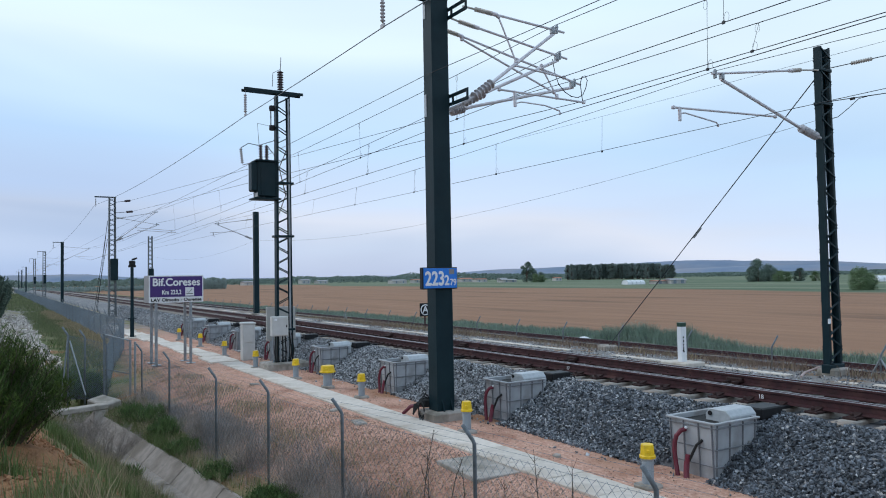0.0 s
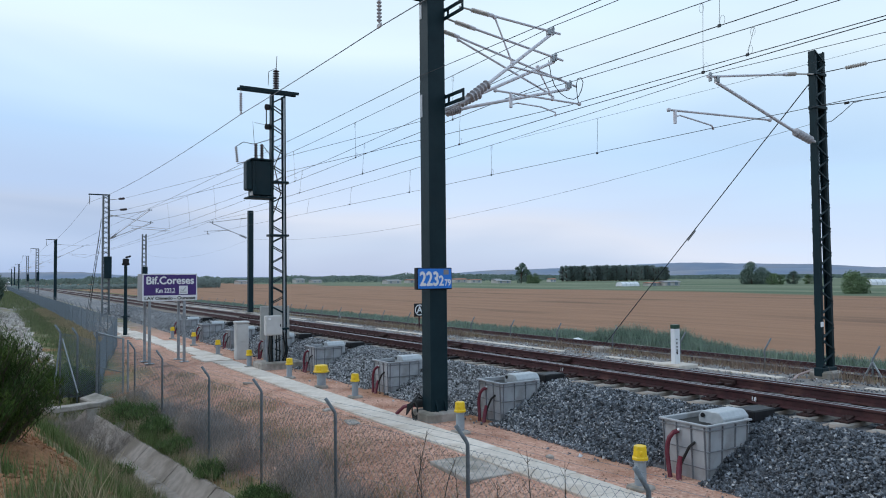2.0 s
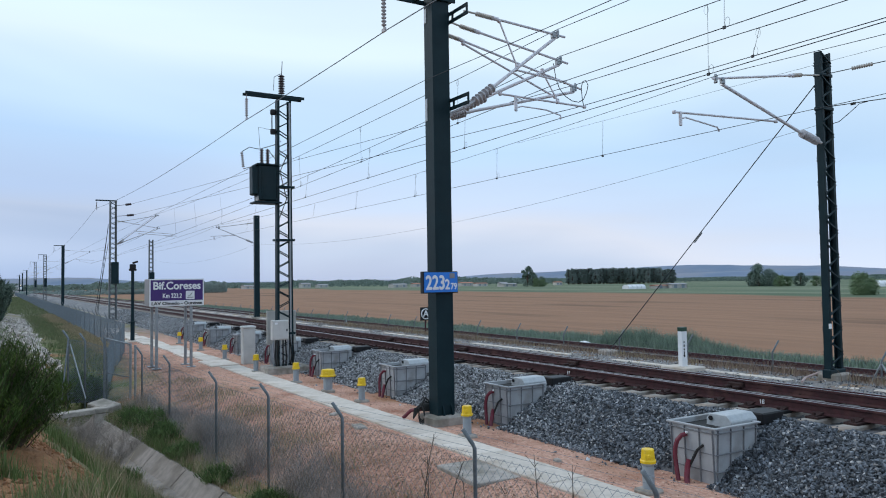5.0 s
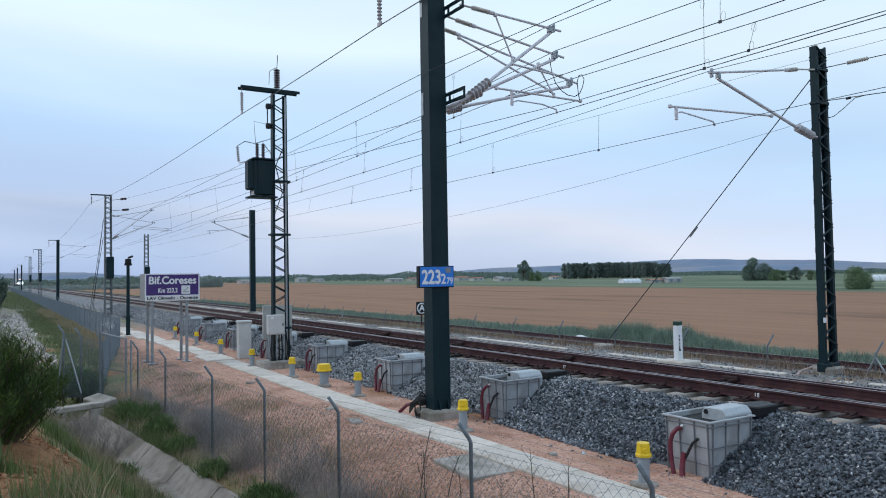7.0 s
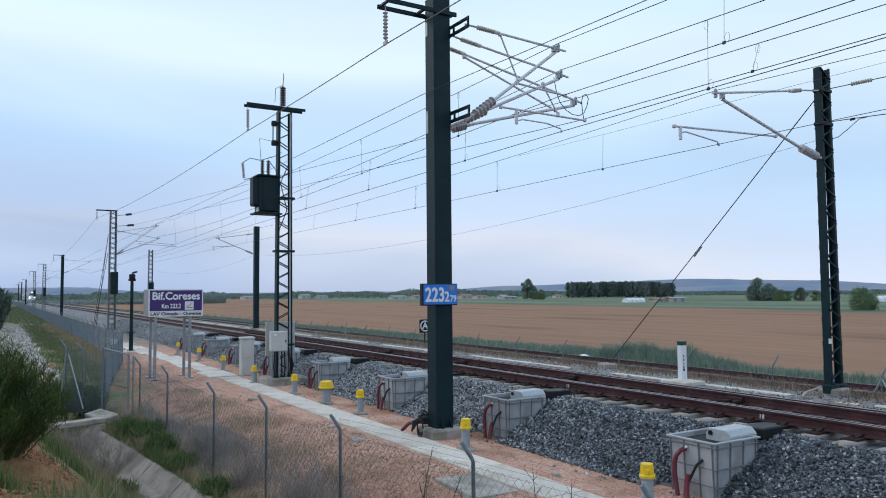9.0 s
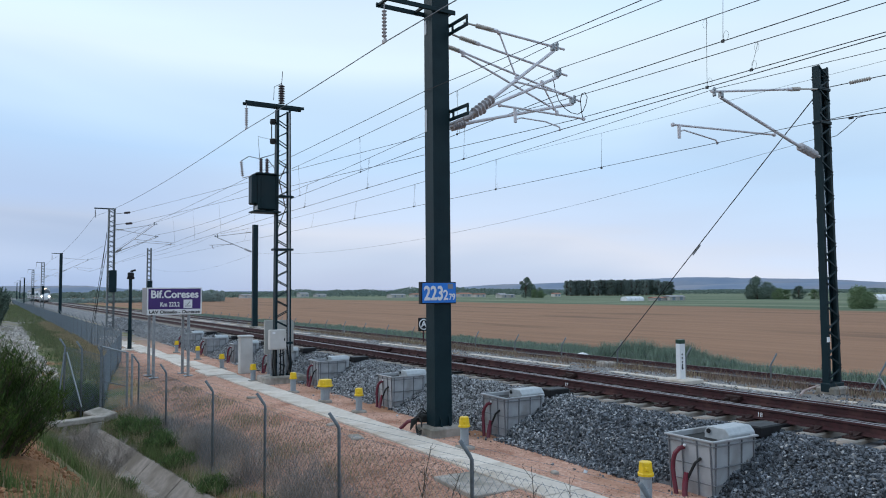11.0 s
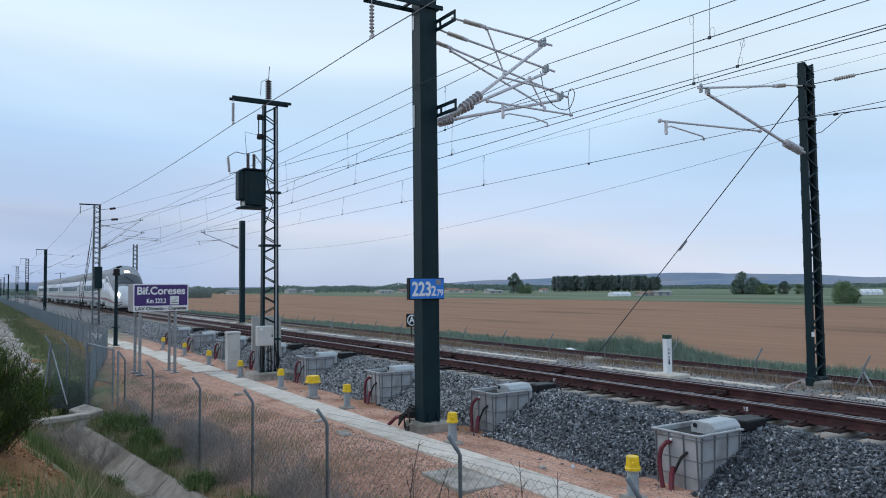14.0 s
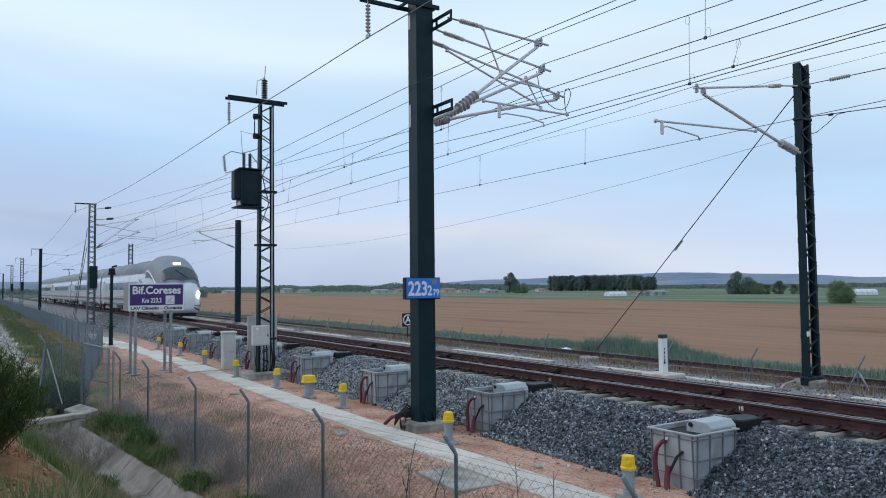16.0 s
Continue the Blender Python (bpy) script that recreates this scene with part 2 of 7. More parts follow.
# ---- the lie of the land: rail tops of the main track are at z = 0 ----
NEAR = [(-300, 0.9), (-40, 0.6), (-6, 0.5), (-1.2, 0.42), (0, 0.14), (1.0, -0.68), (1.8, -1.45), (2.3, -1.70), (2.55, -2.08), (3.1, -2.08),
        (3.35, -1.72), (4.0, -1.55), (5.0, -1.2), (5.9, -0.95), (6.5, -0.92), (8.8, -0.92), (9.6, -0.9), (14.4, -0.66), (15.2, -0.56),
        (17.6, -0.56), (19.3, -1.22), (24.6, -1.22), (25.6, -1.38), (32, -1.3), (4000, -1.3)]
FAR = [(-300, 1.4), (-40, 0.5), (-6, 0.1), (0, -0.5), (1.5, -0.75), (3.5, -1.0), (5.9, -0.95)]


def ground_z(x, y):
    turn = min(max((6.0 - y) / 1.5, 0), 1)
    turn = turn * turn * (3 - 2 * turn)
    z = ramp(y - 0.105 * (min(max(x, -24), 2) + 12.7) * turn, NEAR)
    if y < 5.9:
        w = min(max((-x - 24) / 5, 0), 1)
        z = z * (1 - w) + ramp(y, FAR) * w
    rough = 0.02 + 0.16 * min(max((2.0 - y) / 2, 0), 1)
    if 5.5 < y < 19 or y > 26:
        rough = 0.012
    return z + rough * (noise.noise((x * 0.9, y * 0.9, 0)) + 0.5 * noise.noise((x * 2.7, y * 2.7, 4)))


def steps(*runs):
    out = []
    for a, b, n in runs:
        out += [a + (b - a) * k / n for k in range(n)]
    return out + [runs[-1][1]]


def ground_material():
    m = bpy.data.materials.new("open_ground")
    m.use_nodes = True
    n, l = m.node_tree.nodes, m.node_tree.links
    p = n["Principled BSDF"]
    p.inputs["Roughness"].default_value = 0.95
    p.inputs["Specular IOR Level"].default_value = 0.15
    co = n.new("ShaderNodeTexCoord")
    xyz = n.new("ShaderNodeSeparateXYZ")
    l.new(co.outputs["Object"], xyz.inputs[0])

    def tex(scale, detail=5, stretch=None):
        t = n.new("ShaderNodeTexNoise")
        t.inputs["Scale"].default_value, t.inputs["Detail"].default_value = scale, detail
        src = co.outputs["Object"]
        if stretch:
            mp = n.new("ShaderNodeMapping")
            mp.inputs["Scale"].default_value = stretch
            l.new(src, mp.inputs[0])
            src = mp.outputs[0]
        l.new(src, t.inputs["Vector"])
        return t.outputs[0]

    def two(a, b, by, lo=0.35, hi=0.65):
        r = n.new("ShaderNodeMapRange")
        r.inputs[1].default_value, r.inputs[2].default_value = lo, hi
        l.new(by, r.inputs[0])
        mx = n.new("ShaderNodeMixRGB")
        l.new(r.outputs[0], mx.inputs[0])
        for k, c in ((1, a), (2, b)):
            if isinstance(c, tuple):
                mx.inputs[k].default_value = (*c, 1)
            else:
                l.new(c, mx.inputs[k])
        return mx.outputs[0]

    def shifted(axis, by, amount):
        a = n.new("ShaderNodeMath")
        a.operation = "MULTIPLY_ADD"
        l.new(by, a.inputs[0])
        a.inputs[1].default_value = amount
        l.new(xyz.outputs[axis], a.inputs[2])
        return a.outputs[0]

    wob = tex(0.35, 4)
    fine = tex(38, 6)
    gravel = tex(16, 8)
    sand = two((0.43, 0.22, 0.157), (0.66, 0.405, 0.31), gravel, 0.3, 0.7)
    sand = two(sand, (0.33, 0.15, 0.10), tex(1.1, 5), 0.5, 0.72)
    sand = two(sand, (0.66, 0.54, 0.45), fine, 0.60, 0.70)
    earth = two((0.34, 0.17, 0.085), (0.23, 0.115, 0.06), tex(5, 6))
    weeds = two((0.16, 0.15, 0.07), (0.26, 0.21, 0.13), tex(6, 6))
    weeds = two(weeds, (0.11, 0.14, 0.05), tex(0.9, 4), 0.45, 0.6)
    bank = two(weeds, earth, tex(0.55, 4), 0.56, 0.64)
    lip = n.new("ShaderNodeMath")
    lip.operation = "MULTIPLY_ADD"
    l.new(xyz.outputs[0], lip.inputs[0])
    lip.inputs[1].default_value = -0.12
    l.new(shifted(1, wob, 1.2), lip.inputs[2])
    bank = two(earth, bank, lip.outputs[0], 2.6, 3.0)
    field = two((0.33, 0.185, 0.115), (0.255, 0.143, 0.092), tex(0.5, 6, (0.12, 1.6, 1)), 0.3, 0.7)
    field = two(field, (0.17, 0.10, 0.065), tex(0.06, 5, (0.35, 2.2, 1)), 0.56, 0.7)
    meadow = two((0.085, 0.125, 0.075), (0.15, 0.175, 0.115), tex(0.03, 5, (0.5, 2, 1)))
    meadow = two(meadow, (0.21, 0.225, 0.145), tex(0.02, 4, (0.3, 6, 1)), 0.52, 0.6)
    stony = two((0.17, 0.16, 0.16), (0.30, 0.28, 0.265), gravel, 0.35, 0.65)
    stony = two(stony, (0.24, 0.17, 0.12), tex(1.4, 4), 0.52, 0.62)
    # from the bank over the cess, the formation and the field to the far meadows
    y = shifted(1, wob, 2.2)
    slope_soil = two((0.31, 0.152, 0.108), (0.49, 0.28, 0.203), gravel, 0.3, 0.7)
    slope_soil = two(slope_soil, (0.50, 0.40, 0.32), fine, 0.62, 0.72)
    slope_soil = two(slope_soil, (0.18, 0.105, 0.072), tex(1.7, 5), 0.5, 0.68)
    c = two(bank, slope_soil, y, 4.6, 5.6)
    c = two(c, sand, y, 6.2, 7.3)
    dirt = two((0.40, 0.205, 0.12), (0.27, 0.135, 0.08), gravel, 0.3, 0.7)
    c = two(c, two(c, dirt, tex(0.5, 4), 0.42, 0.58), y, 8.7, 9.4)
    # along the old line the cess is grey with dust and stones
    back = n.new("ShaderNodeMath")
    back.operation = "MULTIPLY"
    l.new(xyz.outputs[0], back.inputs[0])
    back.inputs[1].default_value = -1.0
    c = two(c, two(stony, weeds, tex(0.8, 4), 0.45, 0.6), back.outputs[0], 40, 54)
    c = two(c, stony, xyz.outputs[1], 13.6, 14.6)
    c = two(c, weeds, y, 19.2, 20.6)
    c = two(c, field, y, 28.4, 29.2)
    far = shifted(1, tex(0.01, 3), 60)
    slope = n.new("ShaderNodeMath")
    slope.operation = "MULTIPLY_ADD"
    l.new(xyz.outputs[0], slope.inputs[0])
    slope.inputs[1].default_value = 0.12
    l.new(far, slope.inputs[2])
    c = two(c, meadow, slope.outputs[0], 128, 134)
    l.new(c, p.inputs["Base Color"])
    bp = n.new("ShaderNodeBump")
    bp.inputs["Strength"].default_value, bp.inputs["Distance"].default_value = 0.9, 0.06
    l.new(gravel, bp.inputs["Height"])
    l.new(bp.outputs[0], p.inputs["Normal"])
    return m


def build_ground():
    xs = steps((-4000, -500, 14), (-500, -60, 44), (-60, 6, 220), (6, 60, 20), (60, 4000, 12))
    ys = steps((-4000, -60, 10), (-60, -4, 28), (-4, 9.6, 80), (9.6, 20, 30), (20, 34, 20), (34, 400, 40), (400, 4000, 14))
    vs = [(x, y, ground_z(x, y)) for x in xs for y in ys]
    k = len(ys)
    fs = [(i * k + j, (i + 1) * k + j, (i + 1) * k + j + 1, i * k + j + 1) for i in range(len(xs) - 1) for j in range(k - 1)]
    me = bpy.data.meshes.new("ground")
    me.from_pydata(vs, [], fs)
    me.materials.append(ground_material())
    me.shade_smooth()
    tagged(new("ground", me), "sandy ballast yard, weedy bank and brown ploughed field", "ground", kind="structure")


build_ground()

# ---- main track ----
NEAR_RAIL, FAR_RAIL, AXIS = 10.87, 12.37, 11.62
RAIL = [(-0.075, -0.172), (0.075, -0.172), (0.075, -0.16), (0.012, -0.135), (0.012, -0.045), (0.036, -0.035), (0.036, -0.006), (0.028, 0.0),
        (-0.028, 0.0), (-0.036, -0.006), (-0.036, -0.035), (-0.012, -0.045), (-0.012, -0.135), (-0.075, -0.16)]


def rail_bm(x0, x1, y0, y1, profile=RAIL, top=7):
    bm = bmesh.new()
    n = max(1, int(abs(x1 - x0) / 20))
    rings = [[bm.verts.new((x0 + (x1 - x0) * k / n, y0 + (y1 - y0) * k / n + dy, dz)) for dy, dz in profile] for k in range(n + 1)]
    c = len(profile)
    for a, b in zip(rings, rings[1:]):
        for k in range(c):
            f = bm.faces.new((a[k], a[(k + 1) % c], b[(k + 1) % c], b[k]))
            if k == top:
                f.material_index = 1
    bm.faces.new(rings[0][::-1])
    bm.faces.new(rings[-1])
    return bm


def sleeper_mesh(length, name="sleeper"):
    bm = bmesh.new()
    bm_box(bm, (0.26, length, 0.2), None, 0.025)
    return done(bm, name, M["sleeper"])


def chair_mesh():
    bm = bmesh.new()
    bm_box(bm, (0.21, 0.56, 0.035), at(0, 0, 0.018), 0.006)
    for s in (-1, 1):
        # a sloping brace that leans on the rail's web, with its bolt
        prof = [(0.03, 0.085), (0.085, 0.078), (0.15, 0.055), (0.25, 0.045), (0.25, 0.03), (0.03, 0.03)]
        a, b = [[bm.verts.new((x, s * y, z)) for y, z in prof] for x in (-0.06, 0.06)]
        for k in range(6):
            bm.faces.new((a[k], a[(k + 1) % 6], b[(k + 1) % 6], b[k]))
        bm.faces.new(a[::-1])
        bm.faces.new(b)
        bm_lathe(bm, [(0.03, 0.045), (0.03, 0.085), (0.016, 0.10)], at(0, s * 0.205, 0), 6)
    return done(bm, "rail_chair", M["chair"])


def build_main_track():
    track = thing("railway_track", "rusty standard-gauge turnout track on pale concrete sleepers in grey ballast", "railway track", kind="structure")
    for y in (NEAR_RAIL, FAR_RAIL):
        part("rail", rail_bm(-900, 60, y, y), [M["rust"], M["railhead"]], track, "rusty brown steel rail with a worn bright head")
    # switch blades lie against the stock rails and part from them towards the crossing
    part("switch_blade", rail_bm(-34, 14, NEAR_RAIL + 0.078, NEAR_RAIL + 0.15), [M["rust"], M["railhead"]], track, "rusty switch blade beside the stock rail")
    part("switch_blade", rail_bm(-34, 14, FAR_RAIL - 0.10, FAR_RAIL - 0.30), [M["rust"], M["railhead"]], track, "rusty switch blade beside the stock rail")
    me, ch = sleeper_mesh(2.9), chair_mesh()
    for k in range(110):
        x = 5.2 - 0.6 * k
        share("sleeper", me, track, at(x, AXIS + 0.02, -0.31))
        if k < 80:
            for y in (NEAR_RAIL, FAR_RAIL):
                share("rail_chair", ch, track, at(x, y, -0.21))
    bm = bmesh.new()
    for k in range(110, 700):
        bm_box(bm, (0.26, 2.6, 0.2), at(5.2 - 0.6 * k, AXIS, -0.31))
    tagged(part("sleeper_row", bm, M["sleeper"], track), kind="stuff")
    # locking devices between stock rail and blade
    for x in (-9.3, -14.0, -19.0, -24.0):
        bm = bmesh.new()
        bm_box(bm, (0.34, 0.16, 0.10), at(x, FAR_RAIL - 0.22, -0.10), 0.02)
        bm_box(bm, (0.07, 0.30, 0.05), at(x - 0.1, FAR_RAIL - 0.3, -0.13), 0.01)
        bm_box(bm, (0.07, 0.30, 0.05), at(x + 0.1, FAR_RAIL - 0.3, -0.13), 0.01)
        part("blade_lock", bm, M["chair"], track, "worn steel blade lock")


BALLAST = [(8.42, -1.0), (8.56, -0.96), (8.68, -0.80), (9.65, -0.34), (10.0, -0.255), (10.3, -0.245), (10.5, -0.285), (13.2, -0.275), (13.7, -0.28), (14.6, -0.62), (14.9, -0.7)]


def ballast_z(x, y):
    z = ramp(y + 0.10 * noise.noise((x * 0.7, 3, 0)) + 0.05 * noise.noise((x * 2.1, 7, 0)), BALLAST)
    return z + 0.05 * noise.noise((x * 1.1, y * 1.1, 2)) + 0.02 * noise.noise((x * 4, y * 4, 2))


M["ballast"] = mat("grey_ballast", (0.06, 0.063, 0.07), (0.16, 0.166, 0.178), 26, 0.95, 0, 1.0, 24, (0.10, 0.10, 0.11), 2.0, 0.55)
M["stone"] = mat("crushed_grey_stone", (0.062, 0.069, 0.081), (0.145, 0.157, 0.178), 12, 0.75, 0, 0.2, 80, vary=0.8, island=True)
M["paler_bed"] = mat("paler_ballast", (0.085, 0.087, 0.095), (0.21, 0.212, 0.222), 14, 0.95, 0, 1.0, 12, (0.22, 0.21, 0.21), 1.2, 0.55)
M["paler_stone"] = mat("paler_grey_stone", (0.18, 0.182, 0.192), (0.34, 0.342, 0.352), 12, 0.9, 0, 0.2, 80, vary=0.9, island=True)
M["pale_stone"] = mat("pale_crushed_stone", (0.42, 0.40, 0.39), (0.30, 0.29, 0.285), 12, 0.85, 0, 0.2, 80, vary=0.4, island=True)


def build_ballast():
    xs = steps((-900, -60, 60), (-60, 4, 300), (4, 60, 14))
    ys = [8.42, 8.55, 8.75, 9.0, 9.25, 9.5, 9.75, 10, 10.3, 10.6, 11, 11.5, 12, 12.5, 13, 13.4, 13.8, 14.2, 14.6, 14.9]
    vs = [(x, y, ballast_z(x, y)) for x in xs for y in ys]
    k = len(ys)
    fs = [(i * k + j, (i + 1) * k + j, (i + 1) * k + j + 1, i * k + j + 1) for i in range(len(xs) - 1) for j in range(k - 1)]
    me = bpy.data.meshes.new("ballast_bed")
    me.from_pydata(vs, [], fs)
    me.materials.append(M["ballast"])
    me.materials.append(M["paler_bed"])
    # beyond x = -42 the bed takes the lighter grey
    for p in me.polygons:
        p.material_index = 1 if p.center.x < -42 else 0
    tagged(new("ballast_bed", me), "bed of dark grey crushed-stone ballast under the track", "ballast bed", kind="structure")


def stones(name, spots, label, material, low=0.012, high=0.031):
    """Many loose stones as one mesh: each a broken eight-faced splinter, squashed and turned its own way."""
    base = np.array([(1, 0, 0), (-1, 0, 0), (0, 1, 0), (0, -1, 0), (0, 0, 1), (0, 0, -1)]) * 1.15
    tri = np.array([(0, 2, 4), (2, 1, 4), (1, 3, 4), (3, 0, 4), (2, 0, 5), (1, 2, 5), (3, 1, 5), (0, 3, 5)])
    rng = np.random.default_rng(5)
    n = len(spots)
    sx = rng.uniform(low, high, (n, 1, 3)) * np.array([1.15, 1.0, 0.8])
    v = (base[None] + rng.uniform(-0.5, 0.5, (n, len(base), 3))) * sx
    q = rng.normal(size=(n, 4))
    q /= np.linalg.norm(q, axis=1)[:, None]
    w, x, y, z = q.T
    R = np.stack([1 - 2 * (y * y + z * z), 2 * (x * y - z * w), 2 * (x * z + y * w), 2 * (x * y + z * w), 1 - 2 * (x * x + z * z), 2 * (y * z - x * w),
                  2 * (x * z - y * w), 2 * (y * z + x * w), 1 - 2 * (x * x + y * y)], 1).reshape(n, 3, 3)
    v = np.einsum("nij,nkj->nki", R, v) + np.array(spots)[:, None, :]
    f = (tri[None] + (np.arange(n) * len(base))[:, None, None]).reshape(-1, 3)
    me = bpy.data.meshes.new(name)
    me.vertices.add(n * len(base))
    me.vertices.foreach_set("co", v.reshape(-1))
    me.loops.add(f.size)
    me.loops.foreach_set("vertex_index", f.reshape(-1))
    me.polygons.add(len(f))
    me.polygons.foreach_set("loop_start", np.arange(0, f.size, 3))
    me.update(calc_edges=True)
    me.validate()
    me.shade_flat()
    me.materials.append(material)
    return tagged(new(name, me), label, name.replace("_", " "), kind="stuff")


TUBS = [(-7.34, 9.0, -0.15), (-12.32, 9.1, -0.15), (-16.85, 8.93, -0.15), (-21.85, 8.98, -0.15), (-26.4, 8.98, -0.15), (-31.2, 8.98, -0.15),
        (-36.0, 8.98, -0.15), (-41, 8.98, -0.15)]


def build_ballast_stones():
    spots = []
    for x0, x1, per in ((-3.0, -14.0, 2300), (-14.0, -24.0, 1600), (-24.0, -46.0, 640), (-46.0, -76.0, 160)):
        for _ in range(int((x0 - x1) * 2.0 * per)):
            x, y = random.uniform(x1, x0), random.uniform(8.3, 10.42)
            if any(-0.62 < x - q[0] < 0.42 and (y < 8.60 or (abs(x - q[0] - 0.06) < 0.42 and y < q[1] + 0.43)) for q in TUBS):
                continue
            spots.append((x, y, max(ballast_z(x, max(y, 8.45)), ground_z(x, y) - 0.005) + random.uniform(-0.03, 0.05) * (1 if y < 10.2 else 0.5)))
    for _ in range(20000):
        x, y = random.uniform(-40, 2), random.choice((random.uniform(11.0, 12.25), random.uniform(12.5, 14.9), random.uniform(12.5, 14.9)))
        spots.append((x, y, ballast_z(x, y) + 0.005))
    for _ in range(130):
        x, y = random.uniform(-34, -3), 8.4 - abs(random.gauss(0, 0.22))
        spots.append((x, y, ground_z(x, y) + 0.012))
    for _ in range(7000):
        x, y = random.uniform(-45, 2), random.uniform(14.8, 17.6)
        spots.append((x, y, ground_z(x, y) + 0.005))
    pale = random.sample(spots[:50000], 700)
    stones("pale_ballast_stones", [(x, y, z + 0.015) for x, y, z in pale], "scattered pale stones among the grey ballast", M["pale_stone"])
    # further back more and more of the stones take the lighter grey
    paler, deep_grey = [], []
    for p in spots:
        (paler if random.random() < min(max((-8.0 - p[0]) / 7, 0.06), 0.92) else deep_grey).append(p)
    stones("ballast_stones", deep_grey, "loose angular dark grey ballast stones on the track shoulder", M["stone"])
    stones("dusty_ballast_stones", paler, "lighter grey ballast stones on the track shoulder", M["paler_stone"])


build_main_track()
build_ballast()
build_ballast_stones()


# ---- second track, lower, beyond the masts ----
def build_far_track():
    track = thing("railway_track", "old rusty broad-gauge track in weedy ballast beyond the masts", "railway track", at(0, 0, -0.93), kind="structure")
    for y in (21.2, 22.92):
        part("rail", rail_bm(-900, 90, y, y), [M["rust"], M["railhead"]], track, "dark rusty steel rail")
    me = sleeper_mesh(2.6)
    for k in range(90):
        share("sleeper", me, track, at(8 - 0.6 * k, 22.06, -0.30))
    bm = bmesh.new()
    for k in range(90, 500):
        bm_box(bm, (0.26, 2.6, 0.2), at(8 - 0.6 * k, 22.06, -0.27))
    tagged(part("sleeper_row", bm, M["sleeper"], track), kind="stuff")
    bm = bmesh.new()
    prof = [(19.9, -0.36), (20.6, -0.2), (23.5, -0.2), (24.2, -0.4)]
    xs = steps((-900, -60, 40), (-60, 20, 100), (20, 90, 6))
    rows = [[bm.verts.new((x, y, z + 0.03 * noise.noise((x, y, 1)))) for y, z in prof] for x in xs]
    for a, b in zip(rows, rows[1:]):
        for k in range(len(prof) - 1):
            bm.faces.new((a[k], b[k], b[k + 1], a[k + 1]))
    part("ballast", bm, M["ballast"], track, "weathered grey-brown ballast")


build_far_track()


# ---- concrete cable troughs ----
def build_trough():
    run = thing("cable_trough", "pale concrete cable trough with flat lids along the cess", "cable trough", kind="structure")
    bm = bmesh.new()
    bm_span(bm, (-26.2, 6.60, -1.02), (4, 7.26, -0.93))
    part("channel", bm, M["concrete_old"], run)
    me = None
    bm = bmesh.new()
    bm_box(bm, (0.985, 0.70, 0.05), None, 0.008)
    me = done(bm, "lid", M["concrete"])
    for k in range(30):
        share("lid", me, run, at(3.3 - k, 6.93, -0.905 + 0.006 * noise.noise((k * 3.3, 0, 0))) @ pose(0, 0, 0, 0, 0, 0.8 * noise.noise((k * 1.7, 5, 0))))
    # older, uneven run further off
    for k in range(14):
        x = -27.4 - 2.05 * k
        bm = bmesh.new()
        w = 0.75 if k % 2 else 1.0
        bm_box(bm, (1.98, w, 0.09), at(x, 6.85 - 0.05 * k + (0.15 if k % 3 == 1 else 0), -0.915), 0.012)
        part("slab", bm, M["concrete"], run, "uneven pale concrete slab")
    bm = bmesh.new()
    bm_box(bm, (1.25, 0.74, 0.14), at(-9.42, 6.22, -0.975) @ pose(0, 0, 0, 0, 0, -3), 0.012)
    solid("manhole_slab", bm, M["concrete_old"], "flat concrete inspection chamber slab beside the trough", "concrete slab")
    far = thing("cable_trough", "half-buried pale concrete cable trough beyond the main track", "cable trough", kind="structure")
    bm = bmesh.new()
    bm_box(bm, (1.97, 0.26, 0.06), None, 0.01)
    me = done(bm, "lid", M["concrete"])
    for k in range(40):
        share("lid", me, far, at(2 - 2 * k, 16.4 + 0.06 * noise.noise((k, 1, 0)), -0.565 - (0.03 if k % 4 == 2 else 0)))


build_trough()


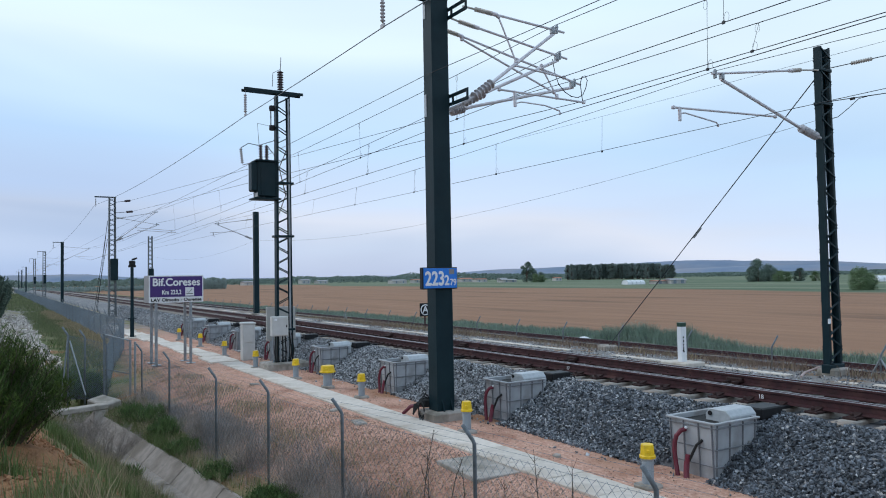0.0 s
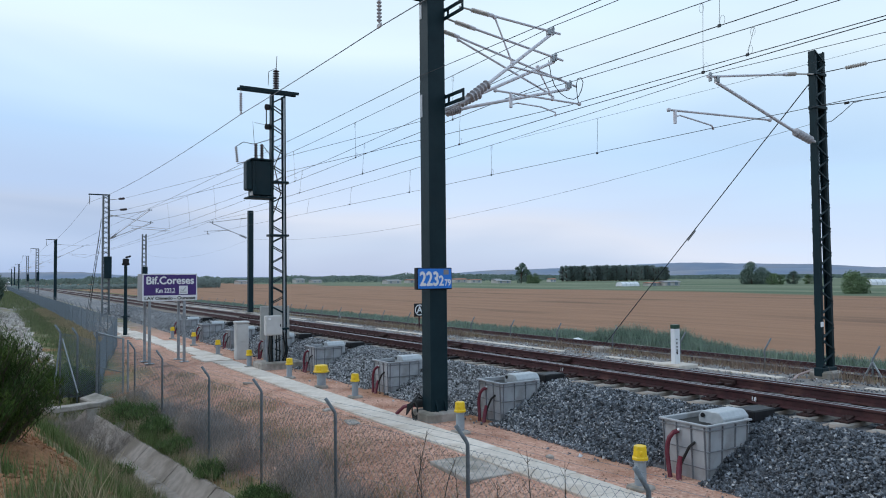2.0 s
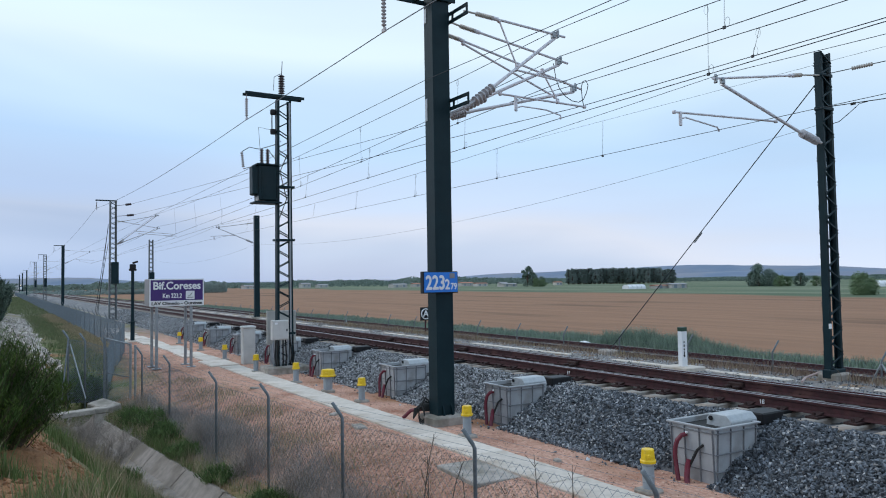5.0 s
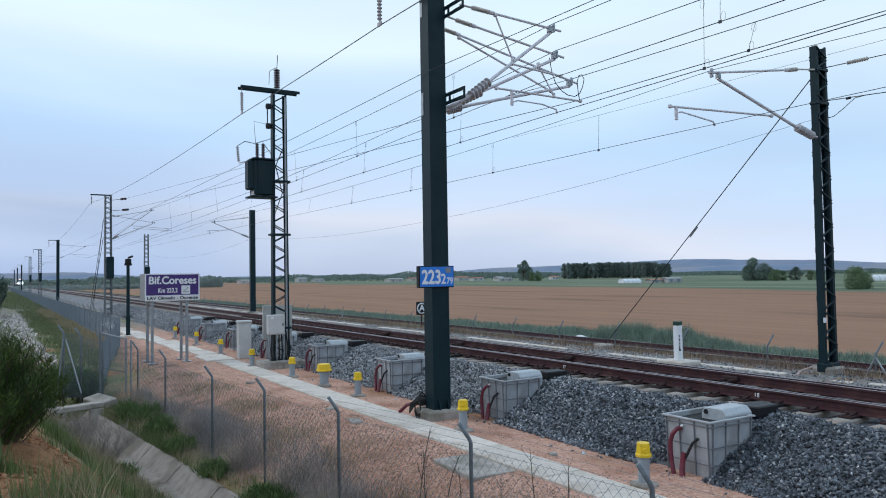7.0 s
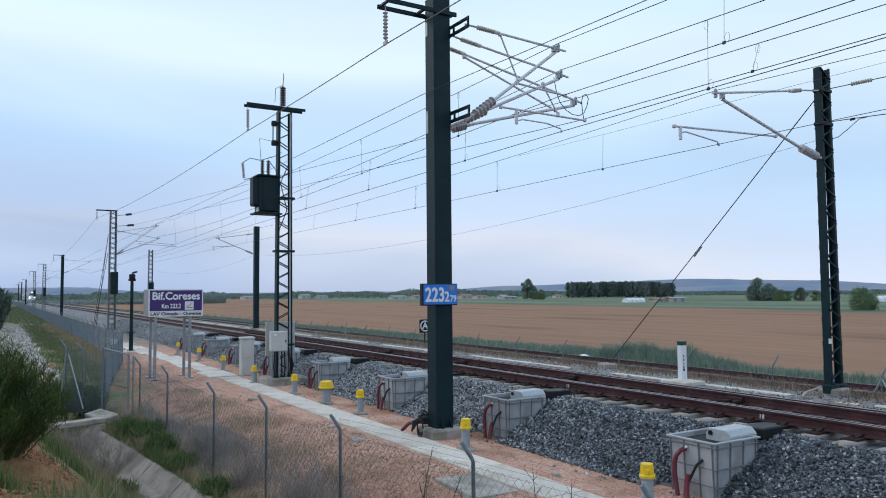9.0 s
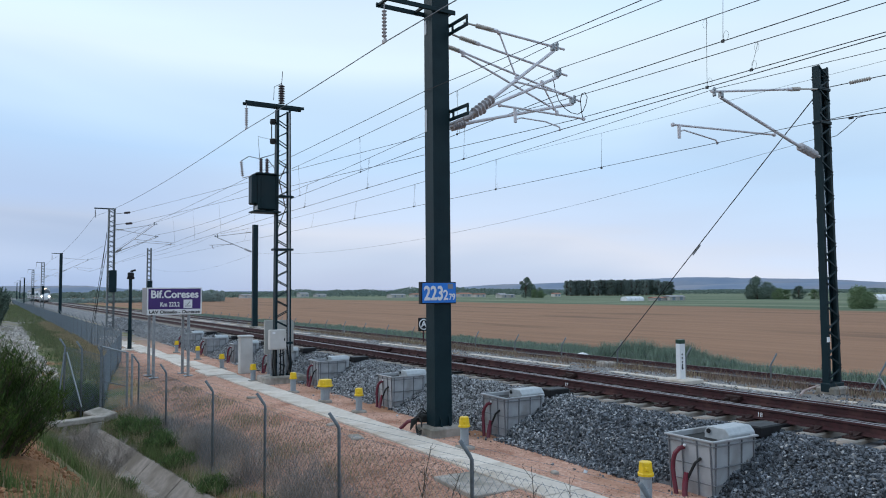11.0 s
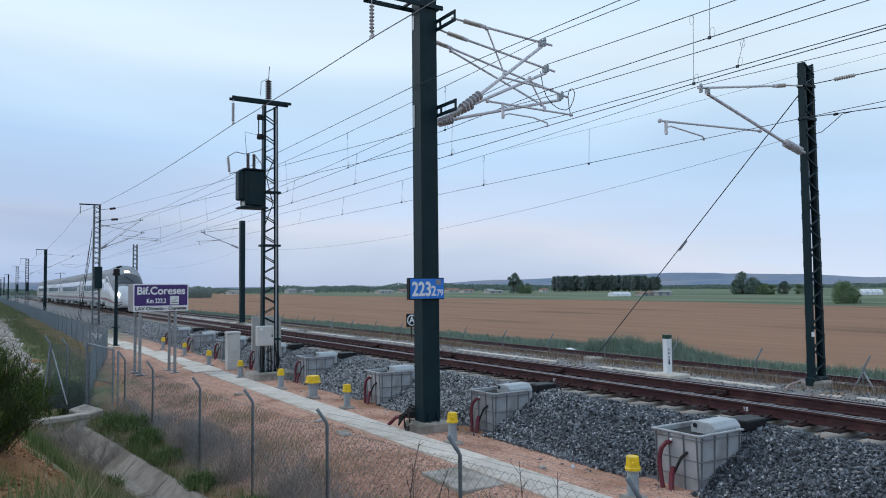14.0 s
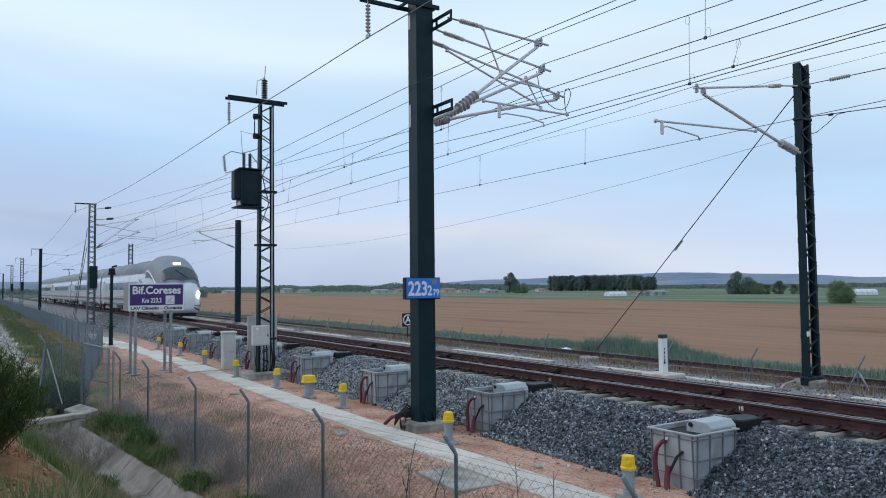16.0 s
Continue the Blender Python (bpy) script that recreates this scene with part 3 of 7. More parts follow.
# ---- point machines in plastic tubs ----
def build_tub():
    tub = thing("point_machine_tub", "grey ribbed plastic tub holding a cast point machine, red conduits", "equipment tub", group="point machines beside the track")
    # a tapered tub: local x along the track, y towards the rail
    bm = bmesh.new()
    t, b = (0.408, 0.458), (0.373, 0.423)
    lo = [(-b[0], -b[1] - 0.01), (b[0], -b[1] - 0.01), (b[0], b[1]), (-b[0], b[1])]
    hi = [(-t[0], -t[1]), (t[0], -t[1]), (t[0], t[1]), (-t[0], t[1])]
    w = 0.03
    inn = [(-t[0] + w, -t[1] + w), (t[0] - w, -t[1] + w), (t[0] - w, t[1] - w), (-t[0] + w, t[1] - w)]
    r = [[bm.verts.new((x, y, z)) for x, y in ring] for ring, z in ((lo, -0.80), (hi, 0.0), (inn, 0.0), (inn, -0.20))]
    for a, c in zip(r, r[1:]):
        for k in range(4):
            bm.faces.new((a[k], a[(k + 1) % 4], c[(k + 1) % 4], c[k]))
    bm.faces.new(r[-1])
    part("tub_body", bm, M["plastic"], tub)
    # an added black sheet gives the shade inside the tub
    bm = bmesh.new()
    bm_box(bm, (2 * t[0] - 2 * w - 0.01, 2 * t[1] - 2 * w - 0.01, 0.02), at(0, 0, -0.075), 0.004)
    part("inner_shade", bm, M["rubber"], tub, "black sheet standing in for the shade inside the tub")
    bm = bmesh.new()
    for y in (-t[1] - 0.012, t[1] + 0.012):
        bm_box(bm, (2 * t[0] + 0.07, 0.04, 0.026), at(0, y, -0.008), 0.005)
    for x in (-t[0] - 0.012, t[0] + 0.012):
        bm_box(bm, (0.04, 2 * t[1] + 0.07, 0.026), at(x, 0, -0.008), 0.005)
    part("rim", bm, M["plastic"], tub)
    for z, deep in ((-0.075, 0.045), (-0.37, 0.03), (-0.61, 0.03)):
        bm = bmesh.new()
        k = 1 + z * 0.055
        bm_box(bm, (2 * t[0] * k + 0.03, deep, 0.012), at(0, -t[1] - z * 0.0375, z), 0.003)
        for x in (-t[0] * k - 0.008, t[0] * k + 0.008):
            bm_box(bm, (deep, 2 * t[1] * k, 0.012), at(x, 0, z), 0.003)
        part("band", bm, M["rib"], tub)
    for x in (-0.37, -0.13, 0.13, 0.36):
        bm = bmesh.new()
        bm_box(bm, (0.016, 0.036, 0.76), at(x, -t[1] + 0.008, -0.41) @ pose(0, 0, 0, 2.1), 0.004)
        part("rib", bm, M["rib"], tub)
    for y in (-0.41, -0.14, 0.14, 0.41):
        bm = bmesh.new()
        bm_box(bm, (0.036, 0.016, 0.76), at(t[0] - 0.014, y, -0.41) @ pose(0, 0, 0, 0, 2.8), 0.004)
        part("rib", bm, M["rib"], tub)
    # machine housing: a chamfered casting
    machine = bmesh.new()
    prof = [(-0.22, -0.2), (-0.22, 0.06), (-0.14, 0.15), (0.14, 0.15), (0.22, 0.07), (0.22, -0.2)]
    a = [machine.verts.new((x, 0.0, z)) for x, z in prof]
    c = [machine.verts.new((x, 0.58, z)) for x, z in prof]
    for k in range(6):
        machine.faces.new((a[k], a[(k + 1) % 6], c[(k + 1) % 6], c[k]))
    machine.faces.new(a[::-1])
    machine.faces.new(c)
    bmesh.ops.transform(machine, matrix=at(0.10, 0, -0.04), verts=machine.verts)
    bmesh.ops.bevel(machine, geom=machine.edges[:], offset=0.012, segments=1, affect="EDGES")
    pm = part("machine", machine, M["motor"], tub, "worn grey cast housing")
    bm = bmesh.new()
    bm_lathe(bm, [(0.035, 0), (0.035, 0.015)], along((-0.03, -0.005, 0.04), (-0.03, -0.4, 0.04)), 12)
    part("lock", bm, M["black"], pm)
    bm = bmesh.new()
    bm_box(bm, (0.36, 0.52, 0.17), at(0.08, 1.04, -0.03), 0.02)
    bm_box(bm, (0.2, 0.2, 0.08), at(0.12, 1.36, -0.09), 0.02)
    bm_box(bm, (0.10, 1.2, 0.05), at(-0.05, 1.3, -0.06), 0.01)
    part("drive_cover", bm, M["black"], tub, "black cover over the drive rods")
    bm = bmesh.new()
    bm_tube(bm, [(-0.10, -0.46, -0.15), (-0.13, -0.53, -0.17), (-0.17, -0.57, -0.24), (-0.19, -0.59, -0.34), (-0.19, -0.60, -0.46), (-0.16, -0.61, -0.62), (-0.10, -0.64, -0.82)], 0.033, 8)
    part("conduit", bm, M["hose"], tub, "dark red conduit")
    bm = bmesh.new()
    bm_tube(bm, [(0.02, -0.55, -0.48), (0.01, -0.58, -0.60), (0.03, -0.62, -0.72), (0.09, -0.68, -0.86)], 0.04, 8)
    part("conduit", bm, M["hose"], tub, "dark red conduit")
    bm = bmesh.new()
    bm_tube(bm, [(0.19, -0.45, -0.26), (0.14, -0.52, -0.33), (0.03, -0.56, -0.57)], 0.02, 6)
    part("cable", bm, M["rubber"], tub, "black cable")
    bm = bmesh.new()
    bm_lathe(bm, [(0.02, 0), (0.02, 0.02), (0.012, 0.03)], along((-0.07, -0.475, -0.12), (-0.07, -1, -0.12)), 10)
    part("grommet", bm, M["white"], tub)
    return tub


tub0 = build_tub()
TUBS = [(x + 0.06, y - 0.05, z + 0.02) for x, y, z in TUBS]
tub0.matrix_basis = at(*TUBS[0])
for p in TUBS[1:]:
    copy_thing(tub0, at(*p))
NUMBERS = thing("painted_numbers", "white painted numbers on the rail web", "painted marking")
for text, x in (("18", -7.81), ("17", -12.65)):
    words("number", text, 0.105, M["white"], NUMBERS, at(x, NEAR_RAIL - 0.045, -0.105) @ pose(0, 0, 0, 90), 0.004, 1.0)

# ---- yellow cable marker pillars ----
def build_marker(wide=False):
    t = thing("cable_marker", "short grey tube with a yellow plastic cap in a concrete foot", "cable marker", group="yellow-capped markers along the trough")
    bm = bmesh.new()
    bm_box(bm, (0.30, 0.30, 0.12), at(0, 0, 0.0), 0.03)
    part("foot", bm, M["concrete_old"], t)
    bm = bmesh.new()
    r = 0.12 if wide else 0.08
    bm_lathe(bm, [(r, 0.05), (r, 0.36), (r * 1.2, 0.385), (r * 1.2, 0.41)], None, 14)
    part("tube", bm, M["tube"], t, smooth=False)
    bm = bmesh.new()
    s = 1.9 if wide else 1.0
    bm_lathe(bm, [(0.112 * s, 0.40), (0.114 * s, 0.43), (0.100 * s, 0.445), (0.088 * s, 0.575), (0.078 * s, 0.585)], pose(0, 0, 0, 0, 0, 22.5), 8)
    bm_box(bm, (0.045, 0.045, 0.05), at(0.07 * s, -0.05 * s, 0.50), 0.008)
    part("cap", bm, M["yellow"], t, "yellow plastic cap")
    return t


marker = build_marker()
SPOTS = [(-7.20, 7.52), (-11.55, 7.42), (-16.40, 7.52), (-20.69, 7.40), (-23.95, 7.2), (-28.65, 7.4), (-33.5, 7.6), (-38, 7.6)]
marker.matrix_basis = at(*SPOTS[0], -0.92)
for x, y in SPOTS[1:]:
    copy_thing(marker, at(x, y, -0.92))
wide = build_marker(True)
tagged(wide, "broad grey tube with a wide yellow plastic cap", "cable marker")
wide.matrix_basis = at(-18.40, 7.46, -0.90)


# ---- masts ----
def insulator(bm, p, q, r, sheds):
    """A ribbed insulator from p to q."""
    p, q = Vector(p), Vector(q)
    n = (q - p).length
    prof = [(r * 0.35, 0)]
    for k in range(sheds):
        a = n * (k + 0.25) / sheds
        b = n * (k + 0.75) / sheds
        prof += [(r * 0.5, a - n * 0.15 / sheds), (r, a), (r * 0.92, (a + b) / 2), (r * 0.5, b)]
    prof += [(r * 0.35, n)]
    bm_lathe(bm, prof, along(p, q), 10)


def leg_bms(h, w0, w1, d, leg=0.075):
    """Two channel legs along y, w apart at foot and top, d deep."""
    out = []
    for s in (-1, 1):
        bm = bmesh.new()
        for (dx, dy, sx, sy) in ((0, 0, d, 0.014), (d / 2 - 0.007, -s * leg / 2, 0.014, leg), (-d / 2 + 0.007, -s * leg / 2, 0.014, leg)):
            vs = bm_box(bm, (sx, sy, h))
            for v in vs:
                k = (v.co.z + h / 2) / h
                v.co += Vector((dx, s * (w0 + (w1 - w0) * k) / 2 + dy, h / 2))
        out.append(bm)
    return out


def brace_bms(h, w0, w1, d, n, r=0.02, cross=False):
    out = []
    for face in (-1, 1):
        for k in range(n):
            z0, z1 = h * (k + 0.1) / n, h * (k + 0.9) / n
            s = 1 if ((k + (cross and face > 0)) % 2 == 0) else -1
            a = w0 + (w1 - w0) * z0 / h
            b = w0 + (w1 - w0) * z1 / h
            bm = bmesh.new()
            bm_tube(bm, [(face * (d / 2 + 0.004), -s * a / 2, z0), (face * (d / 2 + 0.004), s * b / 2, z1)], r, 4)
            out.append(bm)
    return out


def mast_foot(parent, w, d, h=0.32):
    bm = bmesh.new()
    bm_box(bm, (w, d, h), at(0, 0, h / 2 - 0.12), 0.04)
    part("foundation", bm, M["concrete_old"], parent, "weathered concrete foundation block")


def build_solid_mast(height, m, label, group="", foot=True, w=0.34, d=0.36):
    """A closed steel mast of H section."""
    t = thing("catenary_mast", label, "catenary mast", m, group)
    bm = bmesh.new()
    bm_box(bm, (w, d, height), at(0, 0, height / 2), 0.012)
    part("shaft", bm, M["steel_green"], t)
    bm = bmesh.new()
    bm_box(bm, (w + 0.22, d + 0.14, 0.04), at(0, 0, 0.04))
    for s in (-1, 1):
        for q in (-1, 1):
            g = [bm.verts.new(Vector((s * w / 2, q * 0.1, 0.05)) + Vector(c)) for c in ((0, 0, 0), (s * 0.12, 0, 0), (0, 0, 0.3), (0, 0.02, 0), (s * 0.12, 0.02, 0), (0, 0.02, 0.3))]
            for f in ((0, 1, 2), (5, 4, 3), (0, 3, 4, 1), (1, 4, 5, 2), (2, 5, 3, 0)):
                bm.faces.new([g[i] for i in f])
    part("base_plate", bm, M["steel_green"], t)
    if foot:
        mast_foot(t, 0.72, 0.72, 0.24)
    return t


def build_lattice_mast(height, m, label, group="", w0=0.52, w1=0.42, d=0.24, n=22, foot=True, material="steel_green", leg=0.075, brace=0.02, cross=False):
    t = thing("lattice_mast", label, "lattice mast", m, group)
    for bm in leg_bms(height, w0, w1, d, leg):
        part("leg", bm, M[material], t)
    for bm in brace_bms(height, w0, w1, d, n, brace, cross):
        part("brace", bm, M[material], t)
    bm = bmesh.new()
    bm_box(bm, (d + 0.05, w0 + 0.14, 0.22), at(0, 0, 0.10), 0.02)
    part("base_shoe", bm, M[material], t)
    if foot:
        mast_foot(t, 0.6, 0.8, 0.26)
    return t


def crossarm(t, z, y0, y1, drop, gap=0.06):
    """A top arm from y0 to y1 with a hanging feeder insulator at y0."""
    bm = bmesh.new()
    for x in (-gap, gap):
        bm_span(bm, (x - 0.022, y0, z), (x + 0.022, y1, z + 0.09), 0.006)
    for y in (y0 + 0.06, y0 + 0.55 * (y1 - y0), y1 - 0.06):
        bm_span(bm, (-gap, y - 0.03, z + 0.03), (gap, y + 0.03, z + 0.07))
    arm = part("crossarm", bm, M["steel_green"], t, "dark steel crossarm of two channels")
    bm = bmesh.new()
    insulator(bm, (0, y0 + 0.08, z - 0.12), (0, y0 + 0.08, z - drop + 0.1), 0.055, 8)
    bm_tube(bm, [(0, y0 + 0.08, z + 0.02), (0, y0 + 0.08, z - 0.13)], 0.012, 6)
    bm_box(bm, (0.16, 0.04, 0.09), at(0, y0 + 0.08, z - drop + 0.04), 0.01)
    part("feeder_insulator", bm, M["insul"], arm, "hanging ribbed grey insulator")


def bracket(t, y, z, span, tilt=0):
    """A slotted plate across the mast to carry the cantilevers side by side along the track."""
    bm = bmesh.new()
    for dz in (-0.085, 0.085):
        bm_box(bm, (span, 0.03, 0.07), at(0, y, z + dz), 0.004)
    for k in range(4):
        bm_box(bm, (0.05, 0.03, 0.24), at(-span / 2 + 0.03 + (span - 0.06) * k / 3, y + 0.002, z), 0.004)
    bm_box(bm, (0.30, 0.1, 0.28), at(0, y - 0.05, z), 0.006)
    part("bracket", bm, M["steel_green"], t, "slotted dark steel bracket")


def cantilever(x, base_y, side, z_top, z_low, tip, arm, steady, name_group=""):
    """A bracket arm at x: stay tube from the mast to the messenger clamp, inclined tube from below, registration arm and steady arm.
    side: +1 reaches towards +y. tip: (y, z) of the messenger; arm: (y0, z0, y1, z1); steady: (y, z) of the contact wire, or None."""
    t = thing("cantilever", "pale galvanised tube cantilever with ribbed insulators", "cantilever", group=name_group)
    ty, tz = tip
    e = Vector((x, ty + side * 0.12, tz - 0.06))
    a = Vector((x, base_y, z_top))
    way = (e - a).normalized()
    bm = bmesh.new()
    bm_tube(bm, [a + way * 0.55, e + way * 0.12], 0.026, 8)
    bm_lathe(bm, [(0.045, 0), (0.045, 0.12)], along(a + way * 0.5, e), 8)
    part("stay_tube", bm, M["galv_pale"], t)
    bm = bmesh.new()
    bm_tube(bm, [a, a + way * 0.12], 0.02, 6)
    insulator(bm, a + way * 0.1, a + way * 0.52, 0.05, 8)
    part("stay_insulator", bm, M["insul_pale"], t, "pale ribbed insulator")
    a = Vector((x, base_y, z_low))
    e = Vector((x, ty - side * 0.05, tz - 0.16))
    way = (e - a).normalized()
    bm = bmesh.new()
    bm_tube(bm, [a + way * 0.62, e + way * 0.08], 0.034, 10)
    part("inclined_tube", bm, M["galv_pale"], t)
    bm = bmesh.new()
    bm_tube(bm, [a, a + way * 0.15], 0.03, 6)
    insulator(bm, a + way * 0.12, a + way * 0.66, 0.095, 5)
    part("tube_insulator", bm, M["insul"], t, "stout grey ribbed insulator")
    bm = bmesh.new()
    bm_box(bm, (0.07, 0.10, 0.14), at(x, ty, tz - 0.09), 0.012)
    bm_lathe(bm, [(0.03, -0.05), (0.04, 0), (0.03, 0.05)], at(x, ty, tz + 0.02), 8)
    part("messenger_clamp", bm, M["galv"], t)
    bm = bmesh.new()
    bm_box(bm, (0.09, 0.07, 0.1), at(x, ty + side * 0.16, tz - 0.05), 0.01)
    part("tube_clamp", bm, M["galv"], t)
    y0, z0, y1, z1 = arm
    bm = bmesh.new()
    bm_tube(bm, [(x, y0, z0), (x, y1, z1)], 0.022, 8)
    bm_box(bm, (0.07, 0.09, 0.09), at(x, y0, z0), 0.012)
    bm_box(bm, (0.05, 0.05, 0.05), at(x, y1, z1), 0.01)
    part("registration_arm", bm, M["galv_pale"], t)
    if steady:
        sy, sz, hy = steady
        f = (hy - y0) / (y1 - y0)
        hz = z0 + (z1 - z0) * f
        bm = bmesh.new()
        bm_box(bm, (0.05, 0.06, 0.26), at(x, hy, hz - 0.12), 0.01)
        k = Vector((x, hy, hz - 0.22))
        s = Vector((x, sy, sz))
        bm_tube(bm, [k, k.lerp(s, 0.4) + Vector((0, 0, 0.04)), k.lerp(s, 0.85) + Vector((0, 0, 0.05)), s + Vector((0, 0, 0.06)), s], 0.016, 6)
        part("steady_arm", bm, M["galv_pale"], t)
    return t


# near row: km 0 mast with three cantilevers
main_mast = build_solid_mast(9.0, at(-13.0, 7.75, -0.85), "dark green steel catenary mast with a blue kilometre plate", "masts beside the track", w=0.36, d=0.40)
for z0, z1 in ((6.14, 6.61), (8.2, 8.5)):
    bm = bmesh.new()
    bm_span(bm, (-0.15, -0.212, z0), (-0.06, -0.196, z1), 0.003)
    part("splice_plate", bm, M["galv"], main_mast, "galvanised splice plate")
bracket(main_mast, 0.23, 8.30, 1.7)
bracket(main_mast, 0.23, 6.48, 1.7)
crossarm(main_mast, 8.62, -1.3, 0.34, 0.80, 0.205)
bm = bmesh.new()
for k in range(5):
    bm_tube(bm, [(-0.28 - 0.03 * k, -0.1, 0.3), (-0.33, -0.2 - 0.05 * k, 0.42 - 0.05 * k), (-0.2 - 0.05 * k, -0.42, 0.22), (-0.35, -0.48, 0.02)], 0.016, 6)
bm_box(bm, (0.16, 0.18, 0.16), at(-0.25, -0.24, 0.24), 0.03)
for k in range(4):
    q = [(-0.1 + 0.05 * k + 0.12 * math.cos(a), -0.42 - 0.03 * k, 0.14 + (0.13 + 0.02 * k) * math.sin(a)) for a in (0.7 * j for j in range(9))]
    bm_tube(bm, q, 0.012, 5)
part("earth_cables", bm, M["rubber"], main_mast, "coil of black earthing cables")
bm = bmesh.new()
bm_tube(bm, [(-0.3, -0.25, 0.2), (-0.6, -0.4, 0.14), (-0.75, -0.5, -0.02)], 0.04, 8)
part("conduit", bm, M["hose"], main_mast, "dark red conduit")

plate = thing("kilometre_plate", "blue enamel kilometre plate with white numerals in a black box frame", "kilometre sign", at(-12.79, 7.62, 1.95))
bm = bmesh.new()
bm_box(bm, (0.12, 0.82, 0.44), at(-0.025, 0, 0), 0.01)
part("frame", bm, M["black"], plate, "black box frame")
bm = bmesh.new()
bm_box(bm, (0.02, 0.78, 0.40), at(0.04, 0, 0), 0.004)
part("face", bm, M["blue"], plate, "bright blue face")
FRONT = pose(0, 0, 0, 90, 0, 90)
words("number_text", "223", 0.39, M["white"], plate, at(0.054, -0.135, -0.02) @ FRONT, 0.003, 0.78, 0.012)
words("number_text", "2", 0.28, M["white"], plate, at(0.054, 0.145, -0.055) @ FRONT, 0.003, 0.85, 0.007)
words("number_text", "79", 0.18, M["white"], plate, at(0.054, 0.295, -0.09) @ FRONT, 0.003, 0.85, 0.004)
bm = bmesh.new()
bm_box(bm, (0.006, 0.12, 0.10), at(0.052, 0.26, 0.13))
part("emblem", bm, M["grey_sheet"], plate)



def arm_frame(x, stay, incl, clamp, others, steady=None, side=1, thick=0.036):
    """A cantilever in the plane x from (y, z) points: stay = mast, insulator start, insulator end, tip; incl likewise."""
    t = thing("cantilever", "pale galvanised tube cantilever with ribbed insulators", "cantilever", group="cantilevers over the track")

    def v(p):
        return Vector((x, *p))

    bm = bmesh.new()
    bm_tube(bm, [v(stay[2]), v(stay[3])], 0.027, 8)
    bm_lathe(bm, [(0.045, -0.05), (0.045, 0.10)], along(v(stay[2]), v(stay[3])), 8)
    part("stay_tube", bm, M["galv_pale"], t)
    bm = bmesh.new()
    bm_tube(bm, [v(stay[0]), v(stay[1])], 0.022, 6)
    insulator(bm, v(stay[1]), v(stay[2]), 0.052, 9)
    part("stay_insulator", bm, M["insul_pale"], t, "pale ribbed insulator")
    bm = bmesh.new()
    bm_tube(bm, [v(incl[2]), v(incl[3])], thick, 10)
    part("inclined_tube", bm, M["galv_pale"], t)
    bm = bmesh.new()
    bm_tube(bm, [v(incl[0]), v(incl[1])], 0.035, 6)
    insulator(bm, v(incl[1]), v(incl[2]), 0.105, 6)
    part("tube_insulator", bm, M["insul"], t, "stout grey ribbed insulator")
    bm = bmesh.new()
    c = v(clamp)
    bm_box(bm, (0.08, 0.05, 0.16), Matrix.Translation(c + Vector((0, 0, -0.06))), 0.012)
    bm_lathe(bm, [(0.025, -0.06), (0.045, 0), (0.025, 0.06)], Matrix.Translation(c), 8)
    part("messenger_clamp", bm, M["galv"], t)
    bm = bmesh.new()
    e = v(incl[3])
    bm_box(bm, (0.11, 0.09, 0.16), Matrix.Translation(e + Vector((0, -side * 0.04, 0.06))), 0.02)
    part("tube_clamp", bm, M["galv"], t)
    for a, b, r in others:
        bm = bmesh.new()
        bm_tube(bm, [v(a), v(b)], r, 8)
        for p in (a, b):
            bm_box(bm, (0.08, 0.08, 0.08), Matrix.Translation(v(p)), 0.02)
        part("registration_arm" if r > 0.02 else "strut", bm, M["galv_pale"], t)
    if steady:
        bm = bmesh.new()
        (h0, h1), *bow = steady
        bm_box(bm, (0.05, 0.07, abs(h0[1] - h1[1]) + 0.08), Matrix.Translation((v(h0) + v(h1)) / 2), 0.01)
        bm_tube(bm, [v(p) for p in bow], 0.018, 6)
        bm_box(bm, (0.05, 0.04, 0.06), Matrix.Translation(v(bow[-1])), 0.01)
        part("steady_arm", bm, M["galv_pale"], t)
    return t


arm_frame(-12.35, [(8.02, 7.46), (8.32, 7.45), (8.76, 7.43), (10.68, 7.34)], [(7.99, 5.46), (8.24, 5.62), (8.73, 5.99), (10.39, 7.27)], (10.47, 7.42),
          [((8.9, 7.40), (9.34, 6.5), 0.018), ((9.30, 6.42), (10.65, 6.33), 0.024)])
arm_frame(-13.0, [(8.0, 7.46), (8.34, 7.40), (8.74, 7.35), (11.31, 7.01)], [(8.0, 5.46), (8.44, 5.67), (8.97, 5.94), (11.04, 6.94)], (11.09, 7.10),
          [((9.36, 6.06), (11.80, 6.04), 0.024), ((10.55, 6.75), (10.98, 6.06), 0.014)],
          [((9.78, 6.04), (9.78, 5.76)), (9.80, 5.80), (9.95, 5.85), (10.64, 5.84), (11.06, 5.76), (11.06, 5.70)])
arm_frame(-13.65, [(8.0, 7.46), (8.42, 7.41), (8.75, 7.36), (12.30, 6.67)], [(8.0, 5.48), (8.50, 5.61), (8.86, 5.73), (12.05, 6.58)], (12.1, 6.74),
          [((8.83, 7.28), (11.45, 6.38), 0.024), ((11.1, 6.90), (11.53, 6.31), 0.016)])
jumper = bmesh.new()
bm_tube(jumper, [(-13, 10.88, 6.95), (-13, 10.95, 6.6), (-13, 11.05, 6.38), (-13, 11.23, 6.22), (-13, 11.42, 6.14), (-13, 11.62, 6.13), (-13, 11.78, 6.22),
                 (-13, 11.88, 6.40), (-13, 11.93, 6.58), (-13, 11.86, 6.68), (-13, 11.76, 6.64), (-13, 11.71, 6.48), (-13, 11.74, 6.2), (-13, 11.78, 6.04)], 0.01, 5)
